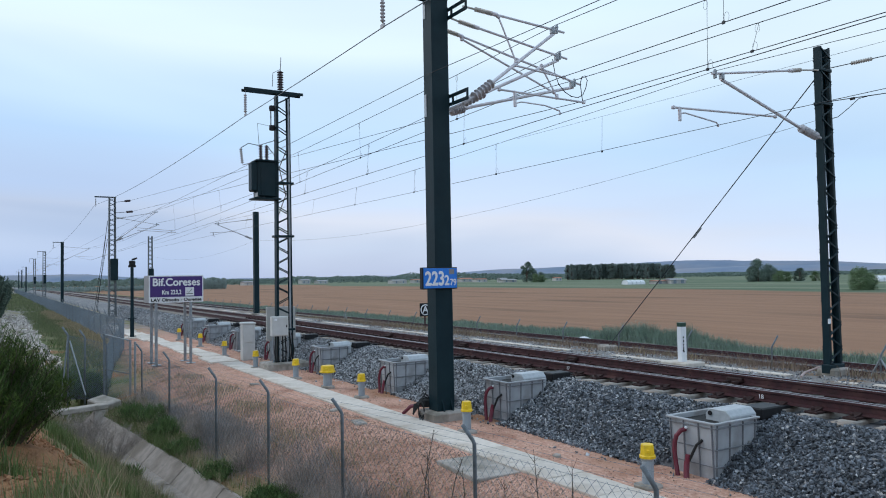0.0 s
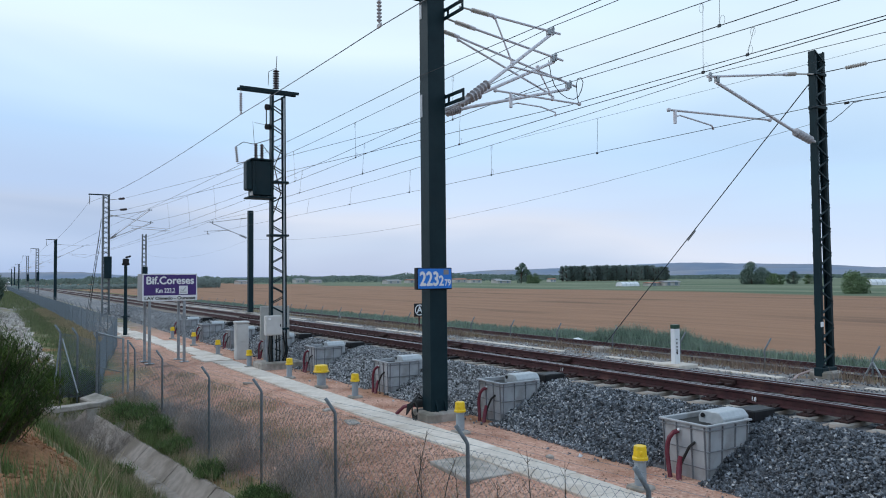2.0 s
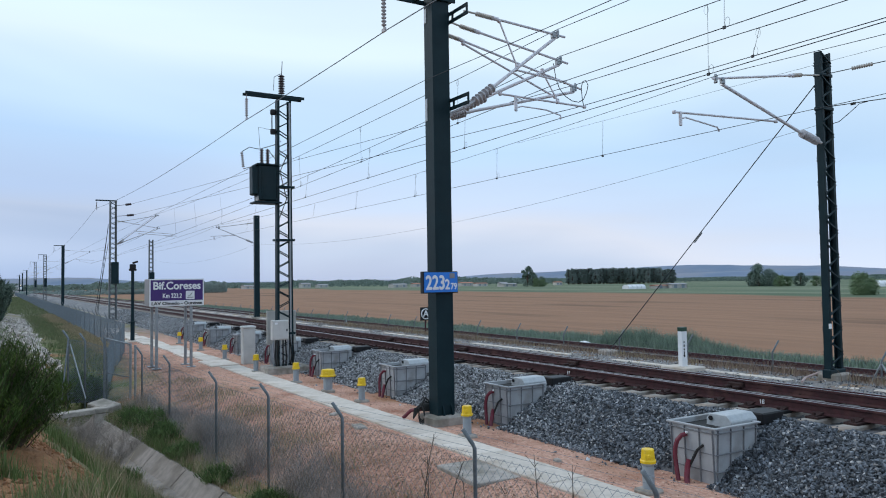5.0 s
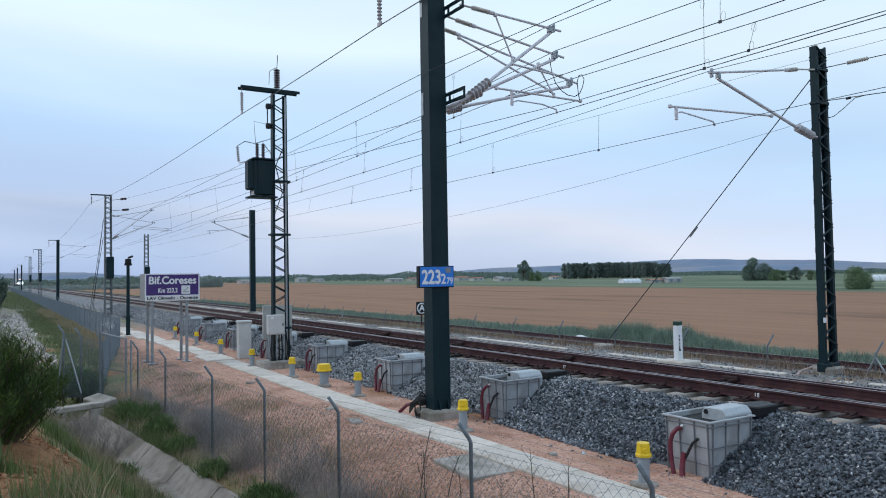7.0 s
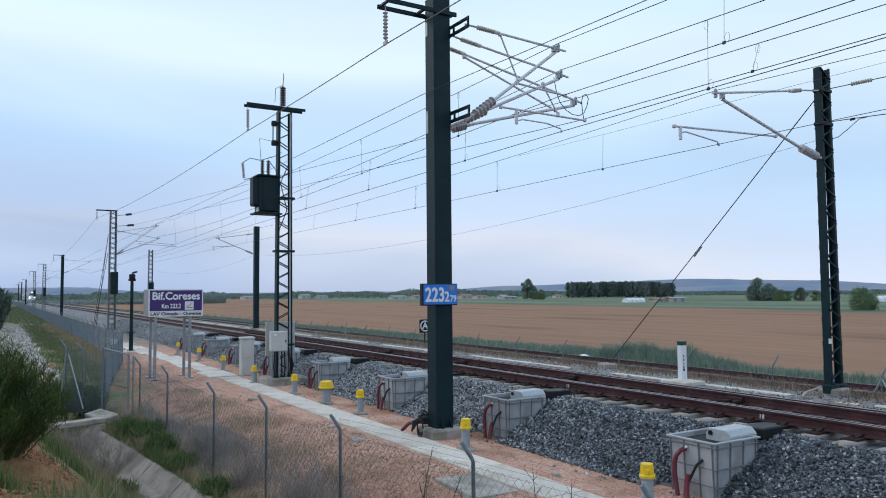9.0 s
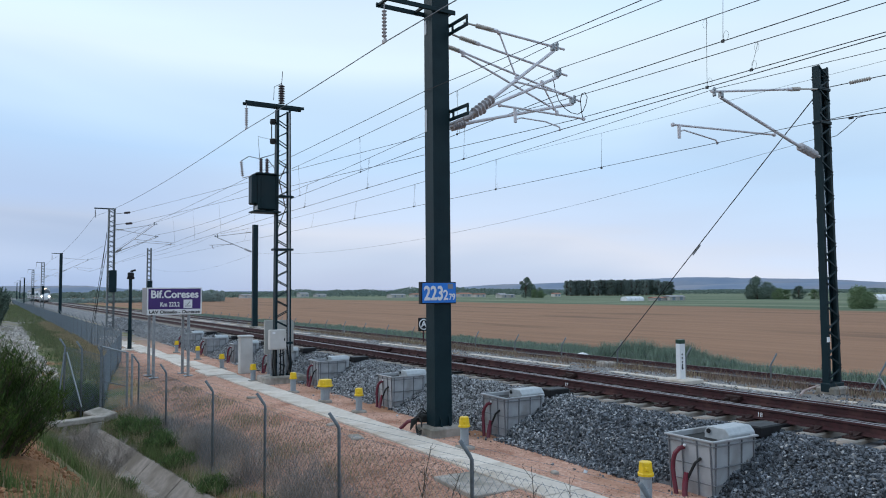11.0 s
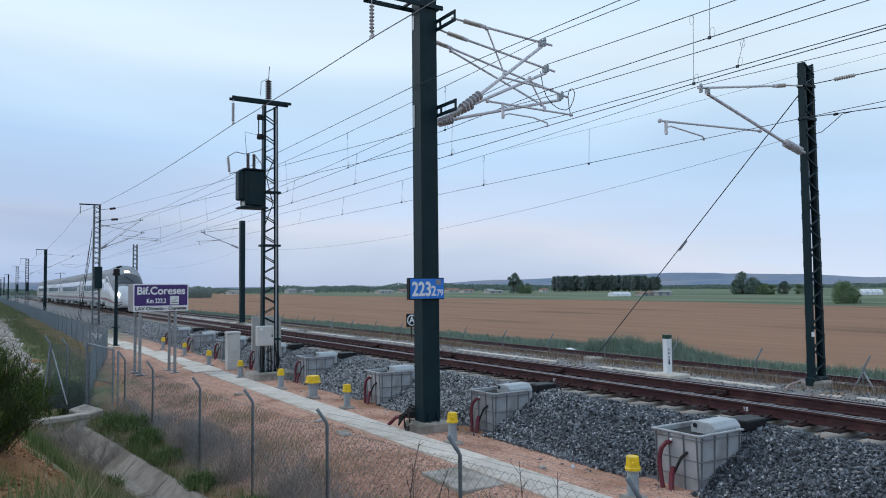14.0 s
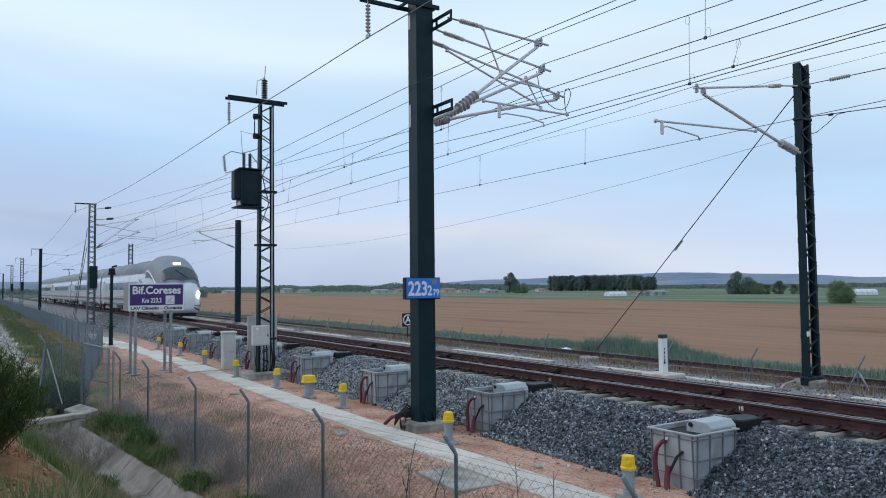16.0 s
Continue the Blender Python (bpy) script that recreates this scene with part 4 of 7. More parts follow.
solid("jumper_cable", jumper, M["rubber"], "looped black jumper cable between the cantilevers", "cable")

# near row: equipment mast with transformer
lat1 = build_lattice_mast(8.9, at(-23.4, 7.98, -0.85), "dark steel lattice mast carrying a transformer and switchgear boxes", "masts beside the track", w0=0.54, w1=0.45, n=27, leg=0.066)
mast_foot(lat1, 0.95, 1.4, 0.28)
crossarm(lat1, 8.95, -1.30, 0.68, 0.82, 0.15)
bm = bmesh.new()
insulator(bm, (0, -0.05, 9.1), (0, -0.05, 9.75), 0.11, 8)
bm_tube(bm, [(0, -0.05, 9.7), (0.03, -0.03, 10.2)], 0.012, 5)
bm_tube(bm, [(0, -0.05, 9.8), (0.0, -0.3, 9.65), (0, -0.32, 9.2)], 0.01, 5)
part("surge_arrester", bm, M["insul_brown"], lat1, "dark ribbed surge arrester")
tr = bmesh.new()
bm_box(tr, (0.55, 0.62, 1.15), at(0.05, -0.78, 6.05), 0.04)
bm_box(tr, (0.40, 0.30, 0.95), at(0.05, -1.12, 6.13), 0.04)
body = part("transformer", tr, M["steel_green"], lat1, "dark green finned transformer tank")
body.matrix_basis = at(0, 0.17, 0.03)
for y in (-0.5, -0.98):
    bm = bmesh.new()
    bm_box(bm, (0.60, 0.03, 1.0), at(0.05, y, 6.06), 0.008)
    part("seam", bm, M["steel_green"], body)
bm = bmesh.new()
bm_box(bm, (0.66, 0.72, 0.05), at(0.05, -0.80, 6.64), 0.012)
part("tank_lid", bm, M["steel_green"], body)
# a pale strip added for the sky's sheen on the right leg
sky_strip = bmesh.new()
bm_box(sky_strip, (0.03, 0.055, 8.6), at(0.145, 0.17, 4.5), 0.006)
part("sky_lit_strip", sky_strip, M["galv"], lat1, "pale galvanised strip standing in for the leg's sky-lit face")
for z in (1.2, 4.25, 6.0):
    bm = bmesh.new()
    bm_box(bm, (0.34, 0.66, 0.07), at(0, 0, z), 0.01)
    part("collar", bm, M["steel_green"], lat1)
bm = bmesh.new()
bm_box(bm, (0.6, 0.9, 0.05), at(0.05, -0.78, 5.42), 0.01)
part("bracket", bm, M["steel_green"], body)
bm = bmesh.new()
bm_box(bm, (0.3, 0.3, 0.14), at(0.12, -0.95, 5.54), 0.01)
part("gauge_box", bm, M["cabinet"], body, "pale gauge box")
for y in (-0.7, -0.9):
    bm = bmesh.new()
    insulator(bm, (0.0, y, 6.62), (0.0, y, 7.2), 0.07, 7)
    part("bushing", bm, M["insul_brown"], body, "dark ribbed bushing")
bm = bmesh.new()
insulator(bm, (0, -1.5, 6.55), (0, -1.55, 7.05), 0.055, 7)
bm_tube(bm, [(0, -1.5, 6.5), (0, -1.2, 6.6)], 0.015, 5)
part("fuse", bm, M["insul"], body, "grey fuse holder")
bm = bmesh.new()
bm_tube(bm, [(0, -1.55, 7.05), (0, -1.3, 7.22), (0, -1.0, 7.18), (0, -0.9, 7.2), (0, -0.5, 7.35), (0, -0.25, 7.5)], 0.012, 5)
bm_tube(bm, [(0, -0.7, 7.2), (0, -0.45, 6.9), (0, -0.42, 6.65)], 0.012, 5)
bm_tube(bm, [(0, -0.95, 7.2), (0, -1.0, 7.9), (0, -0.4, 7.82)], 0.008, 5)
part("jumper", bm, M["rubber"], body, "thin black jumper")
bm = bmesh.new()
for z in (7.9, 8.55):
    bm_lathe(bm, [(0.04, -0.09), (0.09, -0.08), (0.10, 0), (0.09, 0.08), (0.04, 0.09)], at(0, -0.34, z - 0.08), 10)
bm_tube(bm, [(0, -0.38, 7.82), (0, -0.38, 8.47)], 0.02, 6)
part("isolator", bm, M["black"], lat1, "black pole isolator")
for k in range(9):
    y = -0.45 + 0.085 * k
    bm = bmesh.new()
    bm_tube(bm, [(0.1 + 0.03 * (k % 3), y * 0.8, 0.0), (0.22 + 0.05 * (k % 2), y * 1.1, 0.5), (0.3, y * 0.9 - 0.05, 1.1)], 0.024, 6)
    part("cable", bm, M["rubber"] if k % 3 else M["tube"], lat1)
bm = bmesh.new()
bm_tube(bm, [(0.1, -0.2, 4.9), (0.16, 0.05, 5.6), (0.1, -0.15, 6.5), (0.14, 0.1, 7.1)], 0.016, 5)
part("cable", bm, M["rubber"], lat1, "black cable")
for y, x in ((-0.18, 0.25),):
    bm = bmesh.new()
    bm_box(bm, (0.22, 0.54, 0.63), at(0.33, -0.27, 1.335), 0.02)
    bx = part("switch_box", bm, M["cabinet"], lat1, "light grey metal switch box")
    bm = bmesh.new()
    bm_box(bm, (0.015, 0.48, 0.56), at(0.445, -0.27, 1.335), 0.005)
    part("door", bm, M["cabinet"], bx)
    bm = bmesh.new()
    bm_box(bm, (0.03, 0.03, 0.08), at(0.46, -0.07, 1.335), 0.004)
    part("handle", bm, M["black"], bx)
    bm = bmesh.new()
    bm_box(bm, (0.006, 0.09, 0.06), at(0.455, -0.42, 1.55))
    part("label_plate", bm, M["white"], bx)


# cabinets round its foot
def build_cabinet(w, d, h, m, label):
    t = thing("cabinet", label, "equipment cabinet", m, "trackside cabinets")
    bm = bmesh.new()
    bm_box(bm, (w, d, h - 0.1), at(0, 0, (h - 0.1) / 2), 0.015)
    part("body", bm, M["cabinet"], t)
    bm = bmesh.new()
    bm_box(bm, (w + 0.06, d + 0.06, 0.09), at(0, 0, h - 0.06), 0.025)
    part("lid", bm, M["cabinet"], t)
    bm = bmesh.new()
    bm_box(bm, (0.012, d - 0.06, h * 0.42), at(w / 2 + 0.006, 0, h * 0.68), 0.004)
    part("door", bm, M["cabinet"], t)
    bm = bmesh.new()
    bm_box(bm, (0.012, d - 0.06, h * 0.38), at(w / 2 + 0.006, 0, h * 0.22), 0.004)
    part("lower_panel", bm, M["cabinet"], t)
    return t


build_cabinet(0.36, 0.44, 1.40, at(-26.75, 7.75, -0.93), "slim pale grey trackside cabinet with a lid, on sandy ground")
panel = thing("equipment_panel", "flat beige-grey mounting panel on steel legs behind the lattice mast", "equipment panel", at(-24.6, 8.28, -0.08))
bm = bmesh.new()
bm_box(bm, (0.10, 1.02, 1.14), at(0, 0, 0.56), 0.012)
part("board", bm, M["panel"], panel, "beige-grey sheet panel")
for y in (-0.36, 0.36):
    bm = bmesh.new()
    bm_box(bm, (0.06, 0.06, 0.9), at(0, y, -0.44))
    part("leg", bm, M["galv"], panel)

# the rest of the near row
lat2 = build_lattice_mast(9.85, at(-65, 7.8, -0.9), "grey lattice anchor mast with a counterweight", "masts beside the track", w0=0.6, w1=0.50, d=0.5, n=24, material="galv_dull", brace=0.034, cross=True, leg=0.09)
crossarm(lat2, 9.8, -1.3, 0.3, 0.75)
bm = bmesh.new()
bm_box(bm, (0.45, 0.55, 1.75), at(0.4, 0.1, 3.95), 0.02)
part("counterweight", bm, M["steel_green"], lat2, "stack of dark counterweights")
bm = bmesh.new()
bm_tube(bm, [(0.4, 0.1, 4.8), (0.35, 0.2, 8.9)], 0.012, 5)
bm_tube(bm, [(0.0, -0.35, 7.9), (-5.2, -0.6, 0.1)], 0.02, 5)
bm_tube(bm, [(0.0, -0.35, 7.7), (-4.6, -0.9, 0.1)], 0.02, 5)
bm_tube(bm, [(0.0, -0.35, 6.4), (-5.0, -0.75, 0.1)], 0.02, 5)
part("stay_wires", bm, M["wire"], lat2)
cantilever(-65, 8.1, 1, 7.2, 5.4, (11.1, 7.9), (9.6, 6.5, 12.6, 6.3), (11.9, 6.05, 12.4), "cantilevers over the track")
cantilever(-65.8, 8.1, 1, 7.4, 5.4, (11.35, 6.9), (9.9, 6.35, 12.9, 6.2), None, "cantilevers over the track")
for k, x in enumerate((-121, -295, -353, -411)):
    mst = build_solid_mast(9.0, at(x, 7.8, -0.9), "dark green steel catenary mast far along the track", "masts beside the track", w=0.4, d=0.4)
    crossarm(mst, 8.9, -1.25, 0.25, 0.9)
    cantilever(x, 8.0, 1, 7.4, 5.4, (11.3, 7.2), (9.6, 6.0, 11.9, 5.9), (11.5, 5.4, 10), "cantilevers over the track")
for k, x in enumerate((-172, -222)):
    mst = build_lattice_mast(9.6, at(x, 7.8, -0.9), "grey lattice anchor mast far along the track", "masts beside the track", w0=0.65, w1=0.6, d=0.5, n=18, material="galv_dull", brace=0.05, cross=True, leg=0.11)
    crossarm(mst, 9.55, -1.25, 0.25, 0.9)
    bm = bmesh.new()
    bm_box(bm, (0.5, 0.5, 1.8), at(0.4, 0.1, 3.9), 0.03)
    part("counterweight", bm, M["steel_green"], mst, "dark counterweight stack")
    cantilever(x, 8.0, 1, 7.4, 5.4, (11.3, 7.2), (9.6, 6.0, 11.9, 5.9), (11.5, 5.4, 10), "cantilevers over the track")

# far row
rmast = build_lattice_mast(7.95, at(-10.47, 17.3, -0.5), "dark green lattice catenary mast on a concrete block beyond the track", "masts beyond the track", w0=0.50, w1=0.40, d=0.175, n=27, leg=0.07, brace=0.022, cross=True, foot=False)
mast_foot(rmast, 0.5, 0.62, 0.24)
bm = bmesh.new()
bm_box(bm, (0.02, 0.10, 0.12), at(0.11, -0.265, 1.25))
part("number_plate", bm, M["white"], rmast)
for z in (7.38, 6.55):
    bm = bmesh.new()
    bm_box(bm, (0.22, 0.48, 0.08), at(0, 0, z), 0.01)
    part("clamp_plate", bm, M["steel_green"], rmast)
arm_frame(-10.4, [(17.02, 6.84), (16.30, 6.75), (15.95, 6.69), (13.12, 6.25)], [(17.02, 5.18), (16.85, 5.2), (16.19, 5.36), (13.40, 6.17)], (13.22, 6.30),
          [((15.27, 5.53), (11.89, 5.39), 0.024)], [((12.08, 5.38), (12.07, 5.16)), (12.1, 5.28), (12.23, 5.31), (13.22, 5.20), (13.27, 5.14)], side=-1)
build_solid_mast(7.6, at(-53.6, 16.2, -0.56), "dark green steel catenary mast beyond the track", "masts beyond the track", w=0.36, d=0.36)
cantilever(-53.6, 16.0, -1, 6.5, 5.0, (13.45, 6.15), (14.6, 5.55, 12.9, 5.45), (13.2, 5.16, 13.1), "cantilevers over the track")
m3 = build_lattice_mast(8.4, at(-97, 16, -0.7), "slim grey lattice mast beyond the track", "masts beyond the track", w0=0.6, w1=0.5, d=0.4, n=16, material="galv_dull", brace=0.045, cross=True, leg=0.1)
bm = bmesh.new()
bm_box(bm, (0.5, 0.6, 1.5), at(0.5, 0, 3.6), 0.03)
part("counterweight", bm, M["steel_green"], m3, "dark counterweight stack")


# ---- overhead wires ----
def wire(pts, r, label, material="wire", sag=0.0, kind_name="overhead_wire"):
    """Spans hung from point to point with a sag in metres, one for all or one for each span."""
    bm = bmesh.new()
    path = []
    for k, (a, b) in enumerate(zip(pts, pts[1:])):
        a, b = Vector(a), Vector(b)
        n = max(2, min(20, int((b - a).length / 2.5)))
        s = (sag[k] if isinstance(sag, tuple) else sag) * min(1.0, ((b - a).length / 52) ** 2)
        for k in range(n):
            f = k / n
            path.append(a.lerp(b, f) - Vector((0, 0, 4 * s * f * (1 - f))))
    path.append(Vector(pts[-1]))
    t = thing(kind_name, label, "overhead wire", group="overhead wires")
    bm_tube(bm, path, r, 5)
    part("strand", bm, M[material], t)
    return t, path


def height_at(path, x):
    for a, b in zip(path, path[1:]):
        if (a.x - x) * (b.x - x) <= 0 and a.x != b.x:
            return a.lerp(b, (x - a.x) / (b.x - a.x))
    return path[0].copy()


def catenary(up, down, xs, label, sag=0.9, r=0.0085, loops=True):
    """A messenger and its contact wire, joined by droppers at xs."""
    t, top = wire(up, r, "thin stranded messenger wire " + label, sag=sag)
    u, low = wire(down, r, "taut contact wire " + label, sag=0.0)
    for x in xs:
        a, b = height_at(top, x), height_at(low, x)
        bm = bmesh.new()
        bm_tube(bm, [a, b], 0.004, 4)
        if loops and x > -32:
            for p, s in ((a, -1), (b, 1)):
                ring = [p + Vector((s * 0.05 + 0.05 * math.cos(q), 0.02, s * 0.085 + 0.085 * math.sin(q))) for q in (2 * math.pi * k / 10 for k in range(11))]
                bm_tube(bm, ring, 0.003, 3, False)
            bm_box(bm, (0.05, 0.03, 0.05), Matrix.Translation(b))
        part("dropper", bm, M["wire"], t)
    return t


RUN = 48.0
wire([(RUN, 6.58, 7.2), (-13, 6.57, 7.01), (-23.4, 6.70, 7.24), (-65, 6.52, 8.28), (-121, 6.6, 7.15), (-172, 6.6, 7.6), (-222, 6.6, 7.6), (-295, 6.6, 7.2), (-411, 6.6, 7.2)],
     0.011, "aluminium feeder wire hung from the crossarm insulators", sag=0.5, material="wire_pale", kind_name="feeder_wire")
wire([(RUN, 7.5, 6.14), (-13, 7.5, 6.14), (-65, 7.7, 6.2), (-121, 7.6, 6.1), (-295, 7.6, 6.1)], 0.007, "earth wire clamped to the masts", sag=(0.5, 0.08, 0.1, 0.1), kind_name="earth_wire")
catenary([(RUN, 10.5, 7.48), (-12.35, 10.47, 7.48), (-65, 11.1, 7.95), (-121, 11.3, 7.25)], [(RUN, 10.5, 5.05), (-12.35, 10.41, 6.26), (-30, 10.75, 6.04), (-65, 11.3, 5.75), (-121, 11.5, 5.4)],
         (-7.99, -16.55, -23.0, -29.3, -36, -43, -50, -57), "of the outgoing catenary", (0.57, 0.37, 0.6))
catenary([(RUN, 11.1, 7.15), (-13, 11.09, 7.15), (-65, 11.35, 6.95), (-121, 11.3, 7.25)], [(RUN, 11.1, 5.5), (-13, 11.05, 5.69), (-30, 11.05, 5.61), (-65, 11.4, 5.55), (-121, 11.5, 5.4)],
         (-8.85, -17.1, -23.4, -29.6, -37, -44, -51, -58), "of the running catenary", (0.68, 0.6, 0.6))
catenary([(RUN, 12.0, 6.76), (-13.65, 12.1, 6.76), (-62.2, 8.74, 8.43)], [(RUN, 12.1, 5.25), (-13.4, 11.84, 6.10), (-62.2, 8.92, 7.58)], (-8.5,), "running to its anchor", (0.5, 0.02))
for p, q in (((-62.2, 8.74, 8.43), (-64.9, 8.1, 8.55)), ((-62.2, 8.92, 7.58), (-64.9, 8.1, 7.68))):
    bm = bmesh.new()
    p, q = Vector(p), Vector(q)
    insulator(bm, p, p.lerp(q, 0.35), 0.09, 8)
    bm_tube(bm, [p.lerp(q, 0.35), q], 0.02, 6)
    solid("strain_insulator", bm, M["insul_brown"], "dark ribbed strain insulator between wire and anchor mast", "insulator", "strain insulators")

catenary([(RUN, 13.4, 6.32), (-10.35, 13.22, 6.32), (-53.6, 13.45, 6.25), (-97, 15.6, 6.6)], [(RUN, 13.3, 5.0), (-10.4, 13.24, 5.14), (-23.8, 13.23, 5.16), (-53.6, 13.2, 5.3), (-97, 15.6, 6.0)],
         (-18.65, -23.95, -29.3, -34.4, -40, -46), "of the diverging track", (0.65, 0.5, 0.4), 0.0065)
stitch, path = wire([(-2.2, 13.3, 5.97), (-7.0, 13.3, 5.98), (-14.0, 13.28, 6.04), (-17.6, 13.27, 6.08)], 0.0032, "thin stitch wire slung under the messenger at the far cantilever", kind_name="stitch_wire")
for x in (-13.95,):
    bm = bmesh.new()
    p = height_at(path, x)
    bm_tube(bm, [p, (x, 13.24, 5.12)], 0.004, 4)
    bm_box(bm, (0.05, 0.03, 0.05), at(x, 13.24, 5.13))
    part("dropper", bm, M["wire"], stitch)
wire([(-10.5, 17.0, 5.62), (-53.6, 16.2, 4.95), (-97, 16, 5.3)], 0.0045, "thin earth wire between the far masts", sag=1.35, kind_name="earth_wire")
for z, s in ((6.90, 0.5), (6.09, 1.0)):
    t, path = wire([(-10.4, 17.3, z), (40, 17.5, z)], 0.011, "tail wire anchored to the far lattice mast", sag=s, kind_name="anchor_wire")
    if z > 6.5:
        bm = bmesh.new()
        insulator(bm, height_at(path, -9.75), height_at(path, -9.25), 0.05, 9)
        part("insulator", bm, M["insul_pale"], t, "pale ribbed insulator")
    else:
        bm = bmesh.new()
        bm_tube(bm, [(-10.3, 17.25, 5.64), (-10.1, 17.27, 5.66), (-9.85, 17.29, 5.82), (-9.6, 17.3, 6.0), (-9.4, 17.3, 6.01)], 0.009, 5)
        bm_box(bm, (0.12, 0.04, 0.06), at(-9.75, 17.3, 6.03), 0.01)
        part("jumper", bm, M["rubber"], t, "short black jumper")
wire([(-10.5, 17.12, 6.72), (-18.25, 17.42, -0.4)], 0.014, "slanting steel stay wire of the far lattice mast", kind_name="stay_wire")
bm = bmesh.new()
bm_box(bm, (0.5, 0.5, 0.3), at(-18.35, 17.42, -0.55), 0.04)
guy_eye = bmesh.new()
bm_tube(guy_eye, [(-14.22, 17.266, 3.25), (-14.35, 17.27, 3.13), (-14.5, 17.275, 2.98)], 0.022, 6)
solid("turnbuckle", guy_eye, M["galv"], "grey steel turnbuckle in the stay wire", "turnbuckle")
solid("stay_anchor", bm, M["concrete_old"], "weathered concrete anchor block of the stay", "anchor block")


# ---- station board ----
def build_board():
    t = thing("junction_board", "purple and white railway junction board on four galvanised legs", "sign board", at(-27.25, 5.44, 0))
    for x, y in ((0, -0.75), (0, 0.42), (-0.95, -0.75), (-0.95, 0.42)):
        bm = bmesh.new()
        bm_box(bm, (0.09, 0.09, 2.6), at(x - 0.05, y, 0.2), 0.008)
        bm_box(bm, (0.3, 0.3, 0.02), at(x - 0.05, y, -0.93))
        part("leg", bm, M["galv"], t, "galvanised square leg")
    bm = bmesh.new()
    bm_span(bm, (-1.0, -1.0, 1.24), (0, 0.85, 2.2), 0.01)
    part("box", bm, M["grey_sheet"], t, "grey sheet-metal box")
    bm = bmesh.new()
    bm_span(bm, (0.004, -1.0, 1.24), (0.03, 0.85, 2.2), 0.006)
    face = part("face", bm, M["white"], t, "white board with a purple panel")
    bm = bmesh.new()
    bm_span(bm, (0.02, -0.96, 1.44), (0.035, 0.81, 2.16))
    part("panel", bm, M["purple"], face, "deep purple panel")
    words("lettering", "Bif.Coreses", 0.37, M["white"], face, at(0.042, -0.075, 1.95) @ FRONT, 0.003, 0.95, 0.012)
    words("lettering", "Km 223,2", 0.22, M["white"], face, at(0.042, -0.24, 1.60) @ FRONT, 0.003, 0.76, 0.007)
    words("lettering", "LAV Olmedo - Ourense", 0.155, M["black"], face, at(0.036, -0.075, 1.335) @ FRONT, 0.003, 1.13, 0.004)
    bm = bmesh.new()
    bm_span(bm, (0.03, 0.22, 1.47), (0.045, 0.52, 1.77))
    em = part("emblem", bm, M["white"], face, "small white emblem panel")
    bm = bmesh.new()
    bm_tube(bm, [(0.05, 0.29, 1.63), (0.05, 0.34, 1.58), (0.05, 0.44, 1.70)], 0.008, 4)
    bm_box(bm, (0.006, 0.22, 0.02), at(0.048, 0.37, 1.54))
    part("emblem_mark", bm, M["black"], em)
    return t


build_board()

# ---- the train: four cars, nose at the origin, running towards +x ----
M["silver"] = mat("silver_white_lacquer", (0.70, 0.71, 0.735), (0.63, 0.64, 0.665), 2, 0.25, 0.15, coat=0.4, spots=(0.5, 0.5, 0.53), spot_scale=0.7, spot_at=0.62)
M["roof_grey"] = mat("grey_train_roof", (0.17, 0.18, 0.20), (0.11, 0.12, 0.135), 1.2, 0.5, 0.1, spots=(0.07, 0.075, 0.085), spot_scale=0.8, spot_at=0.6)
M["screen"] = mat("dark_windscreen_glass", (0.055, 0.062, 0.074), (0.075, 0.083, 0.096), 2, 0.35, spec=0.25)
M["mask"] = mat("grey_cab_mask", (0.28, 0.295, 0.325), (0.24, 0.255, 0.28), 2, 0.7, spec=0.25)
M["band_grey"] = mat("blue_grey_window_band", (0.40, 0.43, 0.48), (0.35, 0.38, 0.43), 2, 0.3, 0.1)
M["train_glass"] = mat("dark_train_glass", (0.24, 0.285, 0.34), (0.20, 0.24, 0.29), 2, 0.08)
M["stripe"] = mat("dark_red_stripe", (0.22, 0.05, 0.08), (0.2, 0.045, 0.07), 2, 0.35)
M["under"] = mat("dirty_underframe", (0.05, 0.05, 0.055), (0.03, 0.03, 0.033), 4, 0.8)
M["lamp"] = glow("headlamp_glow", (1.0, 0.93, 0.80), 220.0)
M["lamp_warm"] = glow("warm_headlamp_glow", (1.0, 0.74, 0.46), 9.0)


def outline(k):
    """Half outline of the car body, from the skirt up over the side to the roof's middle; k runs 0 to 1."""
    pts = [(1.30, 0.74), (1.42, 0.92), (1.47, 1.3), (1.48, 1.9), (1.45, 2.55), (1.38, 3.15), (1.22, 3.66), (0.90, 4.0), (0.45, 4.15), (0.0, 4.18)]
    f = k * (len(pts) - 1)
    i = min(int(f), len(pts) - 2)
    f -= i
    # a smooth curve through the corners, level over the roof's middle
    a, b, c = pts[max(i - 1, 0)], pts[i], pts[i + 1]
    d = pts[i + 2] if i + 2 < len(pts) else (-pts[-2][0], pts[-2][1])
    return tuple(0.5 * (2 * b[q] + (c[q] - a[q]) * f + (2 * a[q] - 5 * b[q] + 4 * c[q] - d[q]) * f * f + (3 * b[q] - a[q] - 3 * c[q] + d[q]) * f ** 3) for q in (0, 1))


